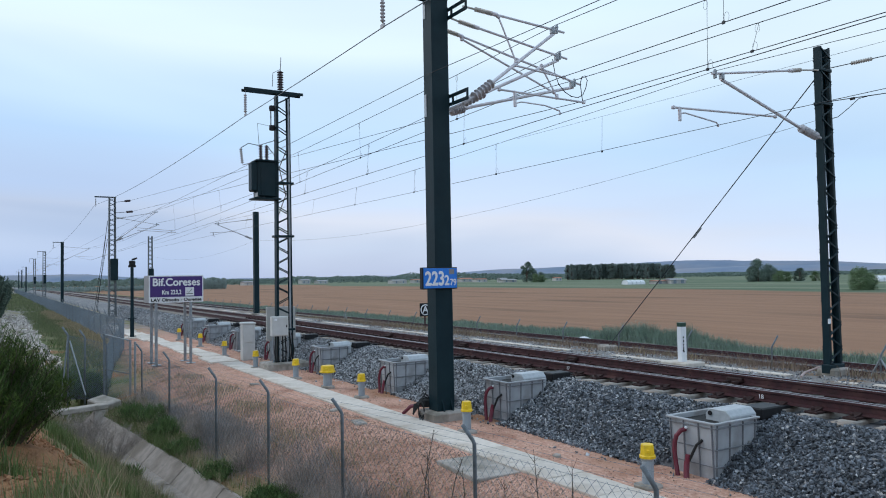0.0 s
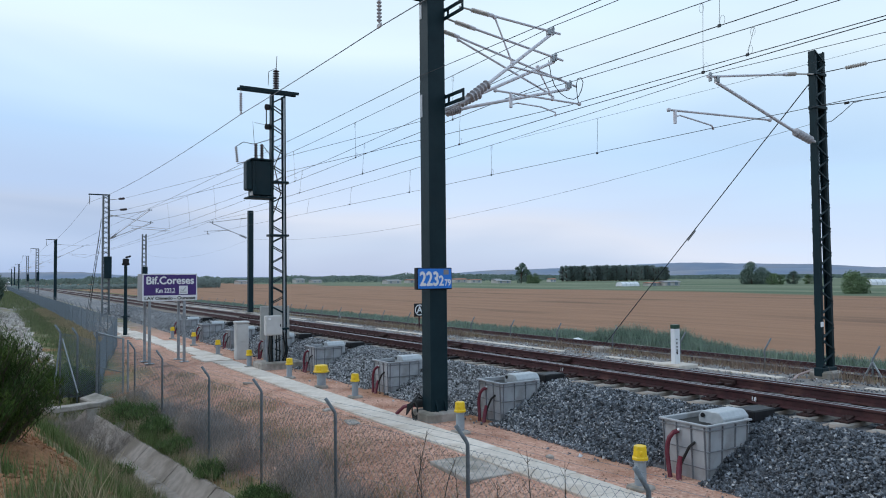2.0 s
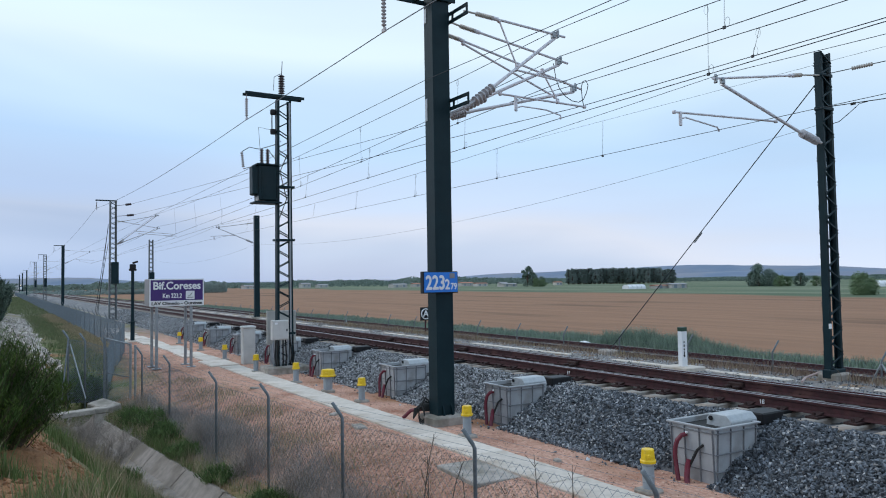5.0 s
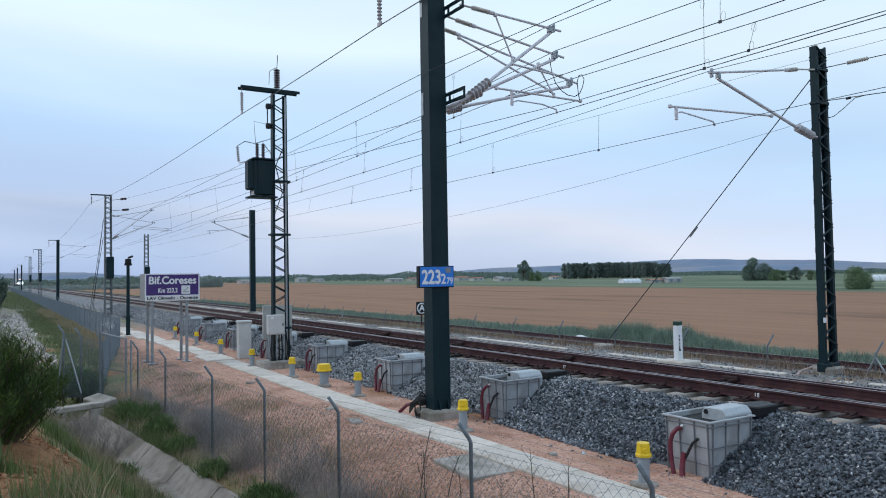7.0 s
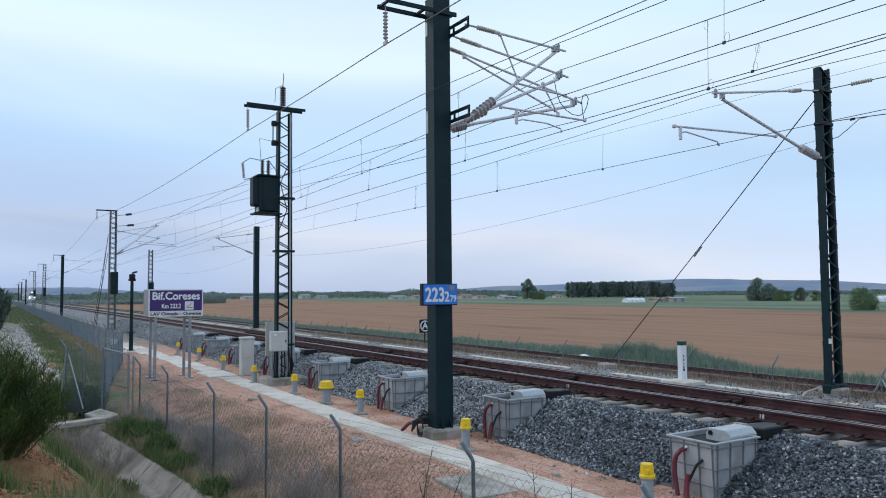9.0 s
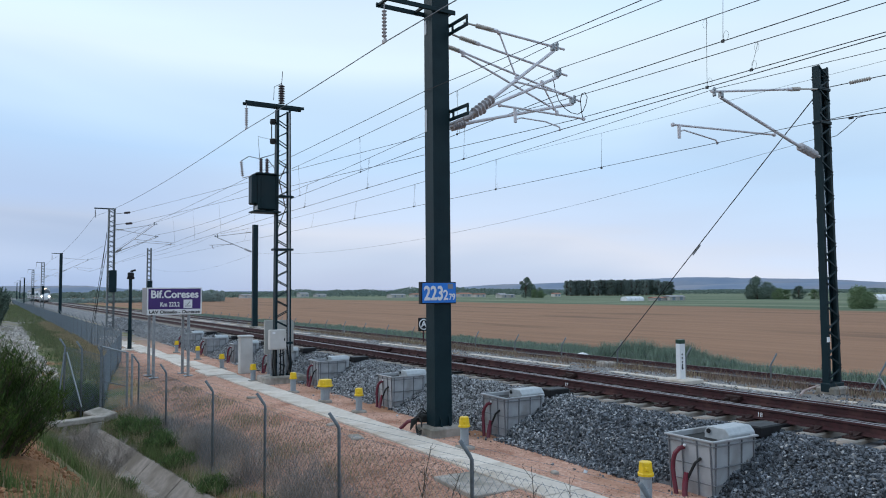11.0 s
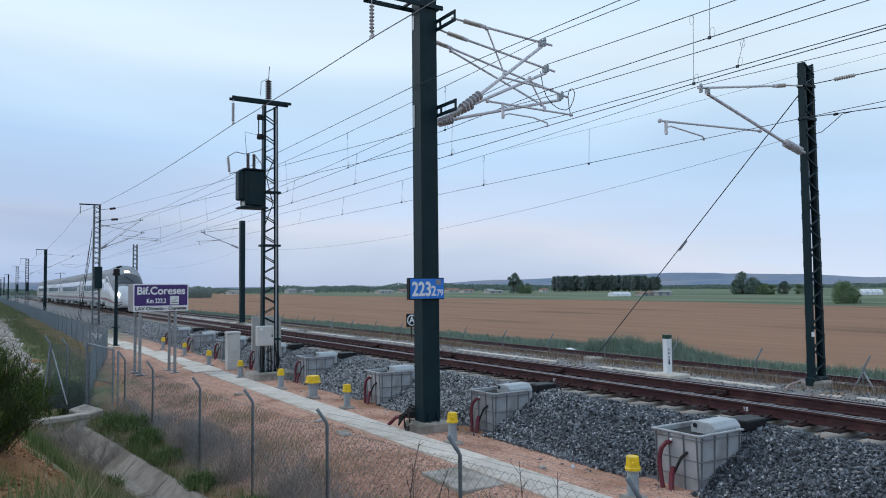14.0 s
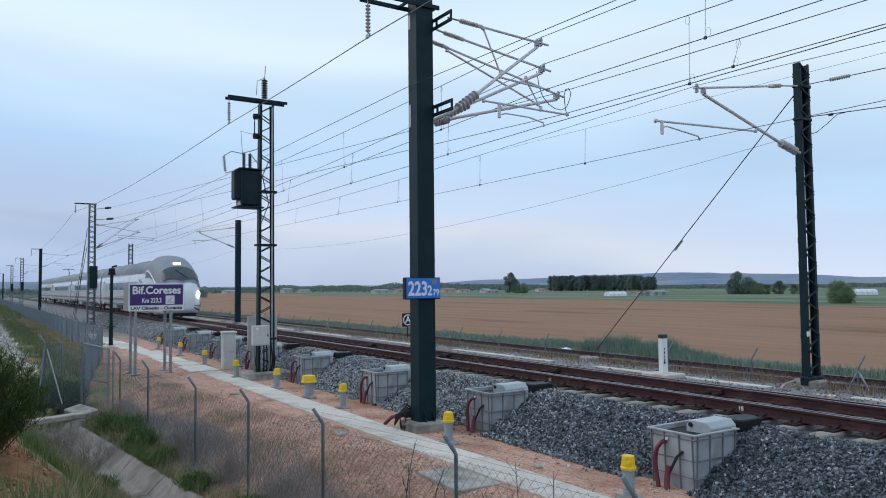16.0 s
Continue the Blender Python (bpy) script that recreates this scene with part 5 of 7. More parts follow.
def nose_scale(d):
    """How wide and how high the section is at d metres behind the tip."""
    w = ramp(d, [(0, 0.42), (0.08, 0.55), (0.2, 0.66), (0.45, 0.79), (0.9, 0.90), (1.6, 0.965), (2.6, 0.99), (4.2, 1.0)])
    top = ramp(d, [(0, 1.75), (0.08, 1.98), (0.2, 2.17), (0.45, 2.48), (0.8, 2.83), (1.2, 3.14), (1.7, 3.48), (2.3, 3.81), (3.0, 4.11), (3.8, 4.33), (4.6, 4.38), (5.5, 4.18)])
    low = ramp(d, [(0, 0.72), (0.1, 0.58), (0.4, 0.44), (1.0, 0.38)])
    return w, top, low


def skin(d, k, s, grow=0.0):
    w, top, low = nose_scale(d)
    y, z = outline(k)
    y = y * w + grow
    z = low + (z - 0.74) / 3.44 * (top - low)
    return Vector((-d, s * y, z + grow * k))


DS = [0, 0.08, 0.15, 0.27, 0.4, 0.6, 0.8, 1.05, 1.3, 1.6, 1.9, 2.2, 2.5, 2.85, 3.2, 3.7, 4.2, 4.8, 5.5]
KS = [i / 27 for i in range(28)]


def patch(d0, d1, k0, k1, s, grow, nd=10, nk=8):
    bm = bmesh.new()
    g = [[bm.verts.new(skin(d0(k0 + (k1 - k0) * j / nk) + (d1(k0 + (k1 - k0) * j / nk) - d0(k0 + (k1 - k0) * j / nk)) * i / nd, k0 + (k1 - k0) * j / nk, s, grow))
          for j in range(nk + 1)] for i in range(nd + 1)]
    for a, b in zip(g, g[1:]):
        for j in range(nk):
            bm.faces.new((a[j], b[j], b[j + 1], a[j + 1]))
    return bm


def across(d0, d1, k0, grow, nd=12, nk=12):
    """A patch over the roof's middle, from k0 on one side to k0 on the other."""
    bm = bmesh.new()
    ks = [(k0 + (1 - k0) * j / nk, 1) for j in range(nk + 1)] + [(k0 + (1 - k0) * j / nk, -1) for j in range(nk - 1, -1, -1)]
    g = [[bm.verts.new(skin(d0(k) + (d1(k) - d0(k)) * i / nd, k, s) + Vector((grow * 0.5, s * grow * (1 - k) * 2, grow * k))) for k, s in ks] for i in range(nd + 1)]
    for a, b in zip(g, g[1:]):
        for j in range(len(ks) - 1):
            bm.faces.new((a[j], b[j], b[j + 1], a[j + 1]))
    return bm


def car_shell(length):
    bm = bmesh.new()
    rows = []
    for x in (0, -length):
        ring = [bm.verts.new((x, outline(k)[0], outline(k)[1])) for k in KS] + [bm.verts.new((x, -outline(k)[0], outline(k)[1])) for k in KS[-2::-1]]
        rows.append(ring)
    a, b = rows
    for i in range(len(a) - 1):
        f = bm.faces.new((a[i], a[i + 1], b[i + 1], b[i]))
        z = (a[i].co.z + a[i + 1].co.z) / 2
        f.material_index = 1 if z > 3.2 else 0
    bm.faces.new((a[-1], a[0], b[0], b[-1]))
    bm.faces.new(a[::-1])
    bm.faces.new(b)
    return bm


def build_train():
    t = thing("train", "silver-white four-car high-speed electric train with lit headlamps on the near track", "train")
    x = 0.0
    for c in range(4):
        end = c in (0, 3)
        length = 26.8 if end else 26.0
        nose = 5.5 if c == 0 else 0.0
        body = part("car_body", car_shell(length - nose), [M["silver"], M["roof_grey"]], t, "silver-white car body with a grey roof")
        body.matrix_basis = at(x - nose, 0, 0)
        L = length - nose
        for s in (1, -1):
            bm = bmesh.new()
            bm_span(bm, (-L + 1.2, s * 1.462 - 0.02, 1.95), (-1.0, s * 1.462 + 0.02, 2.62))
            band = part("window_band", bm, M["band_grey"], body, "blue-grey window band")
            n = int((L - 6) / 1.75)
            bm2 = bmesh.new()
            bm_box(bm2, (1.62, 0.02, 0.60), None, 0.01)
            me = done(bm2, "window", M["train_glass"])
            for k in range(n):
                share("window", me, band, at(-3.2 - 1.75 * k, s * 1.478, 2.30))
            bm = bmesh.new()
            bm_span(bm, (-L, s * 1.475 - 0.02, 1.18), (0, s * 1.475 + 0.012, 1.30))
            part("stripe", bm, M["stripe"], body, "dark red stripe")
            bm = bmesh.new()
            bm_span(bm, (-L, s * 1.48 - 0.02, 1.34), (0, s * 1.48 + 0.012, 1.40))
            part("stripe", bm, M["band_grey"], body)
            bm = bmesh.new()
            bm_span(bm, (-L, s * 1.455 - 0.02, 0.93), (0, s * 1.455 + 0.012, 1.12))
            part("skirt_band", bm, M["band_grey"], body)
            bm = bmesh.new()
            bm_span(bm, (-L, s * 1.372 - 0.02, 3.10), (0, s * 1.372 + 0.02, 3.17))
            part("cant_rail", bm, M["silver"], body, "white line under the roof")
            for dx in (-0.6 if c else -2.2, -L + 1.4):
                bm = bmesh.new()
                bm_box(bm, (0.95, 0.03, 2.1), at(dx, s * 1.475, 1.75), 0.02)
                part("door", bm, M["silver"], body)
        bm = bmesh.new()
        bm_span(bm, (-L + 0.3, -1.15, 0.55), (-0.3, 1.15, 0.85), 0.05)
        part("underframe", bm, M["under"], body, "dark grimy underframe")
        for q in range(4):
            bm = bmesh.new()
            bm_box(bm, (2.4 - 0.3 * (q % 2), 2.5, 0.38), at(-L * (0.3 + 0.13 * q), 0, 0.58), 0.05)
            part("equipment_box", bm, M["band_grey"] if q % 2 else M["under"], body, "underfloor equipment box")
        for q in range(3):
            bm = bmesh.new()
            bm_box(bm, (4.2, 1.5, 0.16), at(-L * (q + 0.7) / 3.2, 0, 4.06), 0.06)
            part("roof_unit", bm, M["roof_grey"], body, "grey roof equipment fairing")
        for bx in (-L + 4.0, -4.0 if c else 0.2):
            bm = bmesh.new()
            for wx in (-1.35, 1.35):
                for s in (1, -1):
                    bm_lathe(bm, [(0.20, -0.07), (0.43, -0.07), (0.43, 0.05), (0.2, 0.07)], along((bx + wx, s * 0.75, 0.43), (bx + wx, s * 2, 0.43)), 18)
            for s in (1, -1):
                bm_box(bm, (3.6, 0.16, 0.28), at(bx, s * 1.02, 0.5), 0.05)
            part("bogie", bm, M["under"], body, "dark bogie with steel wheels")
        if c < 3:
            bm = bmesh.new()
            ring = [(0.975 * outline(k)[0], 0.985 * outline(k)[1]) for k in KS]
            ring = ring + [(-y, z) for y, z in ring[-2::-1]]
            a = [bm.verts.new((-L, y, z)) for y, z in ring]
            b = [bm.verts.new((-L - 0.7, y, z)) for y, z in ring]
            for i in range(len(a)):
                bm.faces.new((a[i], a[(i + 1) % len(a)], b[(i + 1) % len(a)], b[i]))
            part("gangway", bm, M["under"], body, "dark ribbed gangway between cars")
        x -= length + 0.7
    # leading nose
    bm = bmesh.new()
    rows = []
    for d in DS:
        rows.append([bm.verts.new(skin(d, k, 1)) for k in KS] + [bm.verts.new(skin(d, k, -1)) for k in KS[-2::-1]])
    for a, b in zip(rows, rows[1:]):
        for i in range(len(a) - 1):
            bm.faces.new((a[i], a[i + 1], b[i + 1], b[i]))
        bm.faces.new((a[-1], a[0], b[0], b[-1]))
    bm.faces.new(rows[0])
    nose = part("nose", bm, M["silver"], t, "rounded silver-white nose", True)
    for s in (1, -1):
        part("side_window", patch(lambda k: 2.0 + 40 * (k - 0.5), lambda k: 5.2, 27 / 54, 31 / 54, s, 0.035, 8, 4), M["screen"], nose, "dark cab side window", True)
        part("headlamp", patch(lambda k: 0.18, lambda k: 0.40, 26 / 54, 28.5 / 54, s, 0.06, 6, 5), M["lamp"], nose, "bright lit headlamp", True)
        part("bumper_line", patch(lambda k: 0.0, lambda k: 5.5, 0.24, 0.268, s, 0.04, 55, 2), M["stripe"], nose, "dark red line", True)
        part("intake", patch(lambda k: 0.02, lambda k: 0.5, 5 / 54, 9 / 54, s, 0.03, 8, 4), M["under"], nose, "dark lower intake", True)
        part("pillar", patch(lambda k: 1.05 + 40 * (k - 0.5), lambda k: 1.95 + 40 * (k - 0.5), 27 / 54, 32 / 54, s, 0.055, 6, 10), M["white"], nose, "white sweeping cab pillar", True)
    part("mask", across(lambda k: 0.36 + 0.75 * (1 - k), lambda k: min(5.5, 1.2 + 43 * (k - 0.5)), 27 / 54, 0.045, 40, 27), M["mask"], nose, "grey cab mask", True)
    part("windscreen", across(lambda k: 0.44 + 1.1 * (1 - k), lambda k: 1.75 - 0.35 * (1 - k), 35 / 54, 0.075, 16, 19), M["screen"], nose, "dark curved windscreen", True)
    part("top_lamp", across(lambda k: 1.98, lambda k: 2.22, 51 / 54, 0.085, 4, 3), M["lamp_warm"], nose, "warm lit upper headlamp", True)
    bm = bmesh.new()
    bm_tube(bm, [(-0.62, 0.35, 2.80), (-1.2, -0.35, 3.36)], 0.022, 5)
    part("wiper", bm, M["black"], nose)
    bm = bmesh.new()
    bm_box(bm, (1.2, 2.2, 0.30), at(-1.6, 0, 0.32), 0.06)
    part("snow_plough", bm, M["under"], nose, "dark lower apron")
    # pantograph on the third car
    bm = bmesh.new()
    px = -72.0
    bm_tube(bm, [(px, 0, 4.0), (px + 0.9, 0, 4.55), (px - 0.1, 0, 5.15)], 0.055, 6)
    bm_tube(bm, [(px - 0.1, -0.8, 5.05), (px - 0.1, -0.55, 5.18), (px - 0.1, 0.55, 5.18), (px - 0.1, 0.8, 5.05)], 0.045, 6)
    bm_box(bm, (1.4, 1.0, 0.12), at(px, 0, 4.02), 0.02)
    part("pantograph", bm, M["black"], t, "raised dark pantograph")
    return t


train = build_train()

# ---- fences ----
def fence_post(parent, p, height, bend, name="post", r=0.03, crook=0.36):
    """A tube post whose top leans outwards by bend (dx, dy)."""
    x, y, z = p
    bm = bmesh.new()
    top = z + height
    bm_tube(bm, [(x, y, z - 0.15), (x, y, top - crook), (x + bend[0] * 0.15, y + bend[1] * 0.15, top - crook * 0.8), (x + bend[0], y + bend[1], top)], r, 10)
    return part(name, bm, M["post"], parent, smooth=True)


def link_mesh(parent, line, low, high, pitch, r, label="chain-link mesh", both=False):
    """Zigzag wires of a chain-link fence between posts; low and high give the mesh's edges at each post."""
    vs, fs = [], []

    def bar(a, b):
        n = len(vs)
        way = (b - a).normalized()
        s = way.orthogonal().normalized() * r
        o = way.cross(s)
        for p in (a, b):
            for q in (s, -0.5 * s + 0.87 * o, -0.5 * s - 0.87 * o):
                vs.append(p + q)
        for k in range(3):
            fs.append((n + k, n + (k + 1) % 3, n + 3 + (k + 1) % 3, n + 3 + k))

    for (p, q), (l0, l1), (h0, h1) in zip(zip(line, line[1:]), zip(low, low[1:]), zip(high, high[1:])):
        p, q = Vector(p), Vector(q)
        n = max(2, int((q - p).length / pitch))
        for k in range(n):
            f0, f1 = k / n, (k + 1) / n
            z0, z1 = l0 + (l1 - l0) * f0, h0 + (h1 - h0) * f0
            m = max(2, int((z1 - z0) / (pitch * 1.1)))
            a, b = p.lerp(q, f0), p.lerp(q, f1)
            for j in range(m):
                u, v = (a, b) if (j + k) % 2 == 0 else (b, a)
                if both:
                    bar(Vector((v.x, v.y, z0 + (z1 - z0) * j / m)), Vector((u.x, u.y, z0 + (z1 - z0) * (j + 1) / m)))
                bar(Vector((u.x, u.y, z0 + (z1 - z0) * j / m)), Vector((v.x, v.y, z0 + (z1 - z0) * (j + 1) / m)))
        for h in (0.02, 0.5, 0.985):
            bar(Vector((p.x, p.y, l0 + (h0 - l0) * h)), Vector((q.x, q.y, l1 + (h1 - l1) * h)))
    me = bpy.data.meshes.new("chain_link")
    me.from_pydata([tuple(v) for v in vs], [], fs)
    me.materials.append(M["mesh"])
    ob = new("chain_link", me)
    ob.parent = parent
    return tagged(ob, label, kind="stuff")


def barbed(parent, tops):
    for k in range(3):
        bm = bmesh.new()
        bm_tube(bm, [Vector(a).lerp(Vector(b), k / 2.2) for a, b in tops], 0.0018, 3)
        part("barbed_strand", bm, M["mesh"], parent)


def build_near_fence():
    t = thing("chain_link_fence", "chain-link fence on bent grey steel posts beside the concrete ditch", "fence")
    spots = [(2.6, 5.95), (-0.2, 5.55), (-2.5, 5.32), (-4.76, 5.07), (-7.24, 4.75), (-9.93, 4.24), (-12.59, 4.0), (-14.98, 3.70), (-19.17, 3.60), (-22.2, 3.43)]
    low, high, tops = [], [], []
    for x, y in spots:
        z = ground_z(x, y)
        fence_post(t, (x, y, z), 0.25 - z, (-0.03, -0.14), r=0.024, crook=0.23)
        low.append(z + 0.03)
        high.append(-0.02)
        tops.append(((x, y, 0.03), (x - 0.03, y - 0.14, 0.24)))
    link_mesh(t, [(x, y, 0) for x, y in spots], low, high, 0.062, 0.0021)
    barbed(t, tops)


def build_gate():
    t = thing("fence_gate", "closed grey tube gate with wire mesh between two steel posts", "gate")
    a, b = (-23.8, 2.64), (-23.7, 3.34)
    za, zb = 0.47, 0.26
    low = -1.45
    for (x, y), z in ((a, za), (b, zb), ((-23.6, 3.46), zb - 0.05)):
        bm = bmesh.new()
        bm_tube(bm, [(x, y, low - 0.3), (x, y, z)], 0.034, 10)
        part("gate_post", bm, M["post"] if y < 3 else M["galv"], t)
    bm = bmesh.new()
    bm_tube(bm, [(a[0], a[1], za - 0.02), (b[0], b[1], zb - 0.02)], 0.022, 8)
    part("gate_rail", bm, M["galv"], t, "pale galvanised top rail")
    bm = bmesh.new()
    bm_tube(bm, [(a[0], a[1], -0.55), (b[0], b[1], -0.75)], 0.016, 6)
    part("gate_rail", bm, M["post"], t)
    link_mesh(t, [(*a, 0), (*b, 0)], [low] * 2, [za - 0.05, zb - 0.05], 0.05, 0.0036, both=True)


def build_side_fence():
    t = thing("chain_link_fence", "grey-green wire-mesh fence with strutted posts by the gate", "fence")
    spots = [(-23.9, 1.69, 0.72), (-23.85, 2.13, 0.62), (-23.8, 2.6, 0.45)]
    for x, y, top in spots[:2]:
        fence_post(t, (x, y, -1.4), 1.4 + top, (-0.05, -0.14), r=0.028, crook=0.24)
    bm = bmesh.new()
    bm_tube(bm, [(-23.88, 1.74, 0.32), (-23.3, 2.1, -1.2)], 0.02, 8)
    part("strut", bm, M["galv"], t, "pale slanting strut")
    bm = bmesh.new()
    bm_tube(bm, [(-23.9, 1.69, 0.42), (-23.4, 1.5, -1.2)], 0.022, 8)
    part("strut", bm, M["post"], t)
    link_mesh(t, [(x, y, 0) for x, y, z in spots], [-1.4] * 3, [z - 0.24 for x, y, z in spots], 0.05, 0.0032, both=True)


def build_far_fence():
    t = thing("chain_link_fence", "long chain-link fence with bent posts along the railway", "fence")
    spots = [(-24.2, 2.75), (-28.0, 3.4), (-31.8, 4.1)] + [(-35.6 - 3.0 * k, 4.75) for k in range(43)]
    low, high, tops = [], [], []
    for x, y in spots:
        z = ground_z(x, y)
        h = 0.42 + 0.22 * min(1, max(0, (-x - 24) / 10))
        fence_post(t, (x, y, z), h - z, (0, -0.16), r=0.022)
        low.append(z)
        high.append(h - 0.33)
        tops.append(((x, y, h - 0.3), (x, y - 0.16, h)))
    link_mesh(t, [(x, y, 0) for x, y in spots[:4]], low[:4], high[:4], 0.085, 0.0022, both=True)
    link_mesh(t, [(x, y, 0) for x, y in spots[3:18]], low[3:18], high[3:18], 0.055, 0.0023, both=True)
    link_mesh(t, [(x, y, 0) for x, y in spots[17:]], low[17:], high[17:], 0.15, 0.007, both=True)
    barbed(t, tops[:25])
    far = [(-161.2 - 6 * k, 4.75) for k in range(30)]
    for x, y in far[::2]:
        fence_post(t, (x, y, -1.0), 1.6, (0, -0.16))
    link_mesh(t, [(x, y, 0) for x, y in far], [-1.0] * 30, [0.3] * 30, 0.4, 0.02, both=True)


def build_field_fence():
    t = thing("chain_link_fence", "low wire fence with bent thin posts before the old track", "fence")
    spots = [(4.9 - 3.0 * k, 18.7) for k in range(30)]
    low, high = [], []
    for k, (x, y) in enumerate(spots):
        z = ground_z(x, y)
        fence_post(t, (x, y, z), 1.15, (0.14, 0.1), r=0.024)
        low.append(z)
        high.append(z + 0.8)
        if k in (5, 12, 16):
            for s in (-1, 1):
                bm = bmesh.new()
                bm_tube(bm, [(x, y, z + 0.75), (x + s * 0.45, y + 0.05, z - 0.05)], 0.026, 6)
                part("strut", bm, M["galv"], t)
    link_mesh(t, [(x, y, 0) for x, y in spots], low, high, 0.10, 0.0022)


build_near_fence()
build_gate()
build_side_fence()
build_far_fence()
build_field_fence()


# ---- concrete ditch and culvert ----
def ditch_y(x):
    """The middle of the ditch, which runs at a slant to the track."""
    return 2.84 + 0.105 * (min(max(x, -24), 2) + 12.7)


def build_ditch():
    t = thing("drainage_ditch", "weathered concrete-lined drainage ditch in the weeds", "drainage ditch", kind="structure")
    prof = [(-0.52, 0.0), (-0.46, 0.03), (-0.20, -0.27), (0.20, -0.27), (0.50, 0.03), (0.60, 0.0), (0.60, -0.1), (0.22, -0.36), (-0.22, -0.36), (-0.52, -0.1)]
    k = 0
    x = -3.0
    while x > -22.5:
        x1 = x - 1.96
        bm = bmesh.new()
        ends = []
        for q in (x, x1):
            yc = ditch_y(q)
            ends.append([bm.verts.new((q, yc + dy, -1.63 + dz + 0.01 * noise.noise((k, dy, 0)))) for dy, dz in prof])
        a, b = ends
        n = len(prof)
        for i in range(n):
            bm.faces.new((a[i], a[(i + 1) % n], b[(i + 1) % n], b[i]))
        bm.faces.new(a[::-1])
        bm.faces.new(b)
        part("lining_segment", bm, M["ditch"], t)
        x = x1 - 0.03
        k += 1
    c = thing("culvert_head", "pale broken concrete slab over the mouth of the ditch", "culvert slab")
    bm = bmesh.new()
    bm_box(bm, (0.55, 1.5, 0.13), at(-22.0, 1.75, -1.40) @ pose(0, 0, 0, 2, -3, 8), 0.02)
    part("slab", bm, M["concrete_old"], c)
    bm = bmesh.new()
    bm_box(bm, (0.9, 0.5, 0.2), at(-22.5, 2.5, -1.36) @ pose(0, 0, 0, 10, 5, 24), 0.03)
    part("block", bm, M["concrete_old"], c)
    for y in (2.35, 1.25):
        bm = bmesh.new()
        bm_box(bm, (0.2, 0.35, 0.35), at(-21.9, y, -1.62), 0.02)
        part("cheek_wall", bm, M["concrete_old"], c)


build_ditch()


# ---- small trackside things ----
def build_camera_pole():
    t = thing("camera_pole", "dark green steel pole with two surveillance cameras on top", "camera pole", at(-41.7, 5.97, -0.92))
    bm = bmesh.new()
    bm_lathe(bm, [(0.105, 0), (0.105, 1.05), (0.085, 1.1), (0.08, 4.0)], None, 14)
    part("pole", bm, M["steel_green"], t)
    for r, z in ((0.22, 0.98), (0.2, 0.0)):
        bm = bmesh.new()
        bm_lathe(bm, [(r, z), (r, z + 0.05)], None, 14)
        part("flange", bm, M["steel_green"], t)
    bm = bmesh.new()
    bm_box(bm, (0.2, 0.36, 0.12), at(0, 0, 3.75), 0.02)
    bm_box(bm, (0.22, 0.30, 0.26), at(0.03, 0.0, 3.92), 0.04)
    part("housing", bm, M["black"], t)
    bm = bmesh.new()
    bm_box(bm, (0.14, 0.28, 0.10), at(0, 0.12, 4.14) @ pose(0, 0, 0, 18), 0.03)
    part("camera_head", bm, M["black"], t)
    bm = bmesh.new()
    bm_box(bm, (1.1, 1.1, 0.08), at(0, 0, 0), 0.02)
    part("foundation", bm, M["concrete"], t)


def build_km_post():
    t = thing("boundary_post", "white concrete post with a dark green cap on a slab", "marker post", at(-13.9, 15.95, -0.5))
    bm = bmesh.new()
    bm_box(bm, (0.16, 0.20, 1.1), at(0, 0, 0.55), 0.012)
    part("shaft", bm, M["white"], t)
    bm = bmesh.new()
    bm_box(bm, (0.166, 0.206, 0.12), at(0, 0, 1.06), 0.01)
    part("cap", bm, M["green_paint"], t, "dark green painted cap")
    bm = bmesh.new()
    bm_box(bm, (0.9, 0.75, 0.12), at(0, 0, 0.0), 0.02)
    part("slab", bm, M["concrete"], t)
    for k, h in enumerate((0.09, 0.05, 0.07, 0.05)):
        bm = bmesh.new()
        bm_box(bm, (0.006, 0.035, h), at(0.083, -0.03, 0.42 + 0.10 * k))
        part("marking", bm, M["black"], t, "illegible dark mark")
    bm = bmesh.new()
    bm_box(bm, (0.006, 0.05, 0.07), at(0.083, -0.03, 0.35) @ pose(0, 0, 0, 35))
    part("marking", bm, M["black"], t, "illegible dark mark")


def build_letter_sign():
    t = thing("letter_sign", "black square sign with a white ringed letter on a post", "railway sign", at(-32.2, 18.3, -0.9))
    bm = bmesh.new()
    bm_tube(bm, [(0, 0, 0), (0, 0, 1.2)], 0.04, 8)
    part("post", bm, M["rust"], t)
    bm = bmesh.new()
    bm_box(bm, (0.04, 0.62, 0.66), at(0.03, 0, 1.25), 0.01)
    part("face", bm, M["black"], t)
    bm = bmesh.new()
    ring = [Vector((0.06, 0.25 * math.cos(a), 1.25 + 0.25 * math.sin(a))) for a in (2 * math.pi * k / 24 for k in range(25))]
    bm_tube(bm, ring, 0.03, 5, False)
    part("ring", bm, M["white"], t, "white painted ring")
    words("letter", "A", 0.46, M["white"], t, at(0.06, 0, 1.25) @ FRONT, 0.004, 1.0, 0.012)


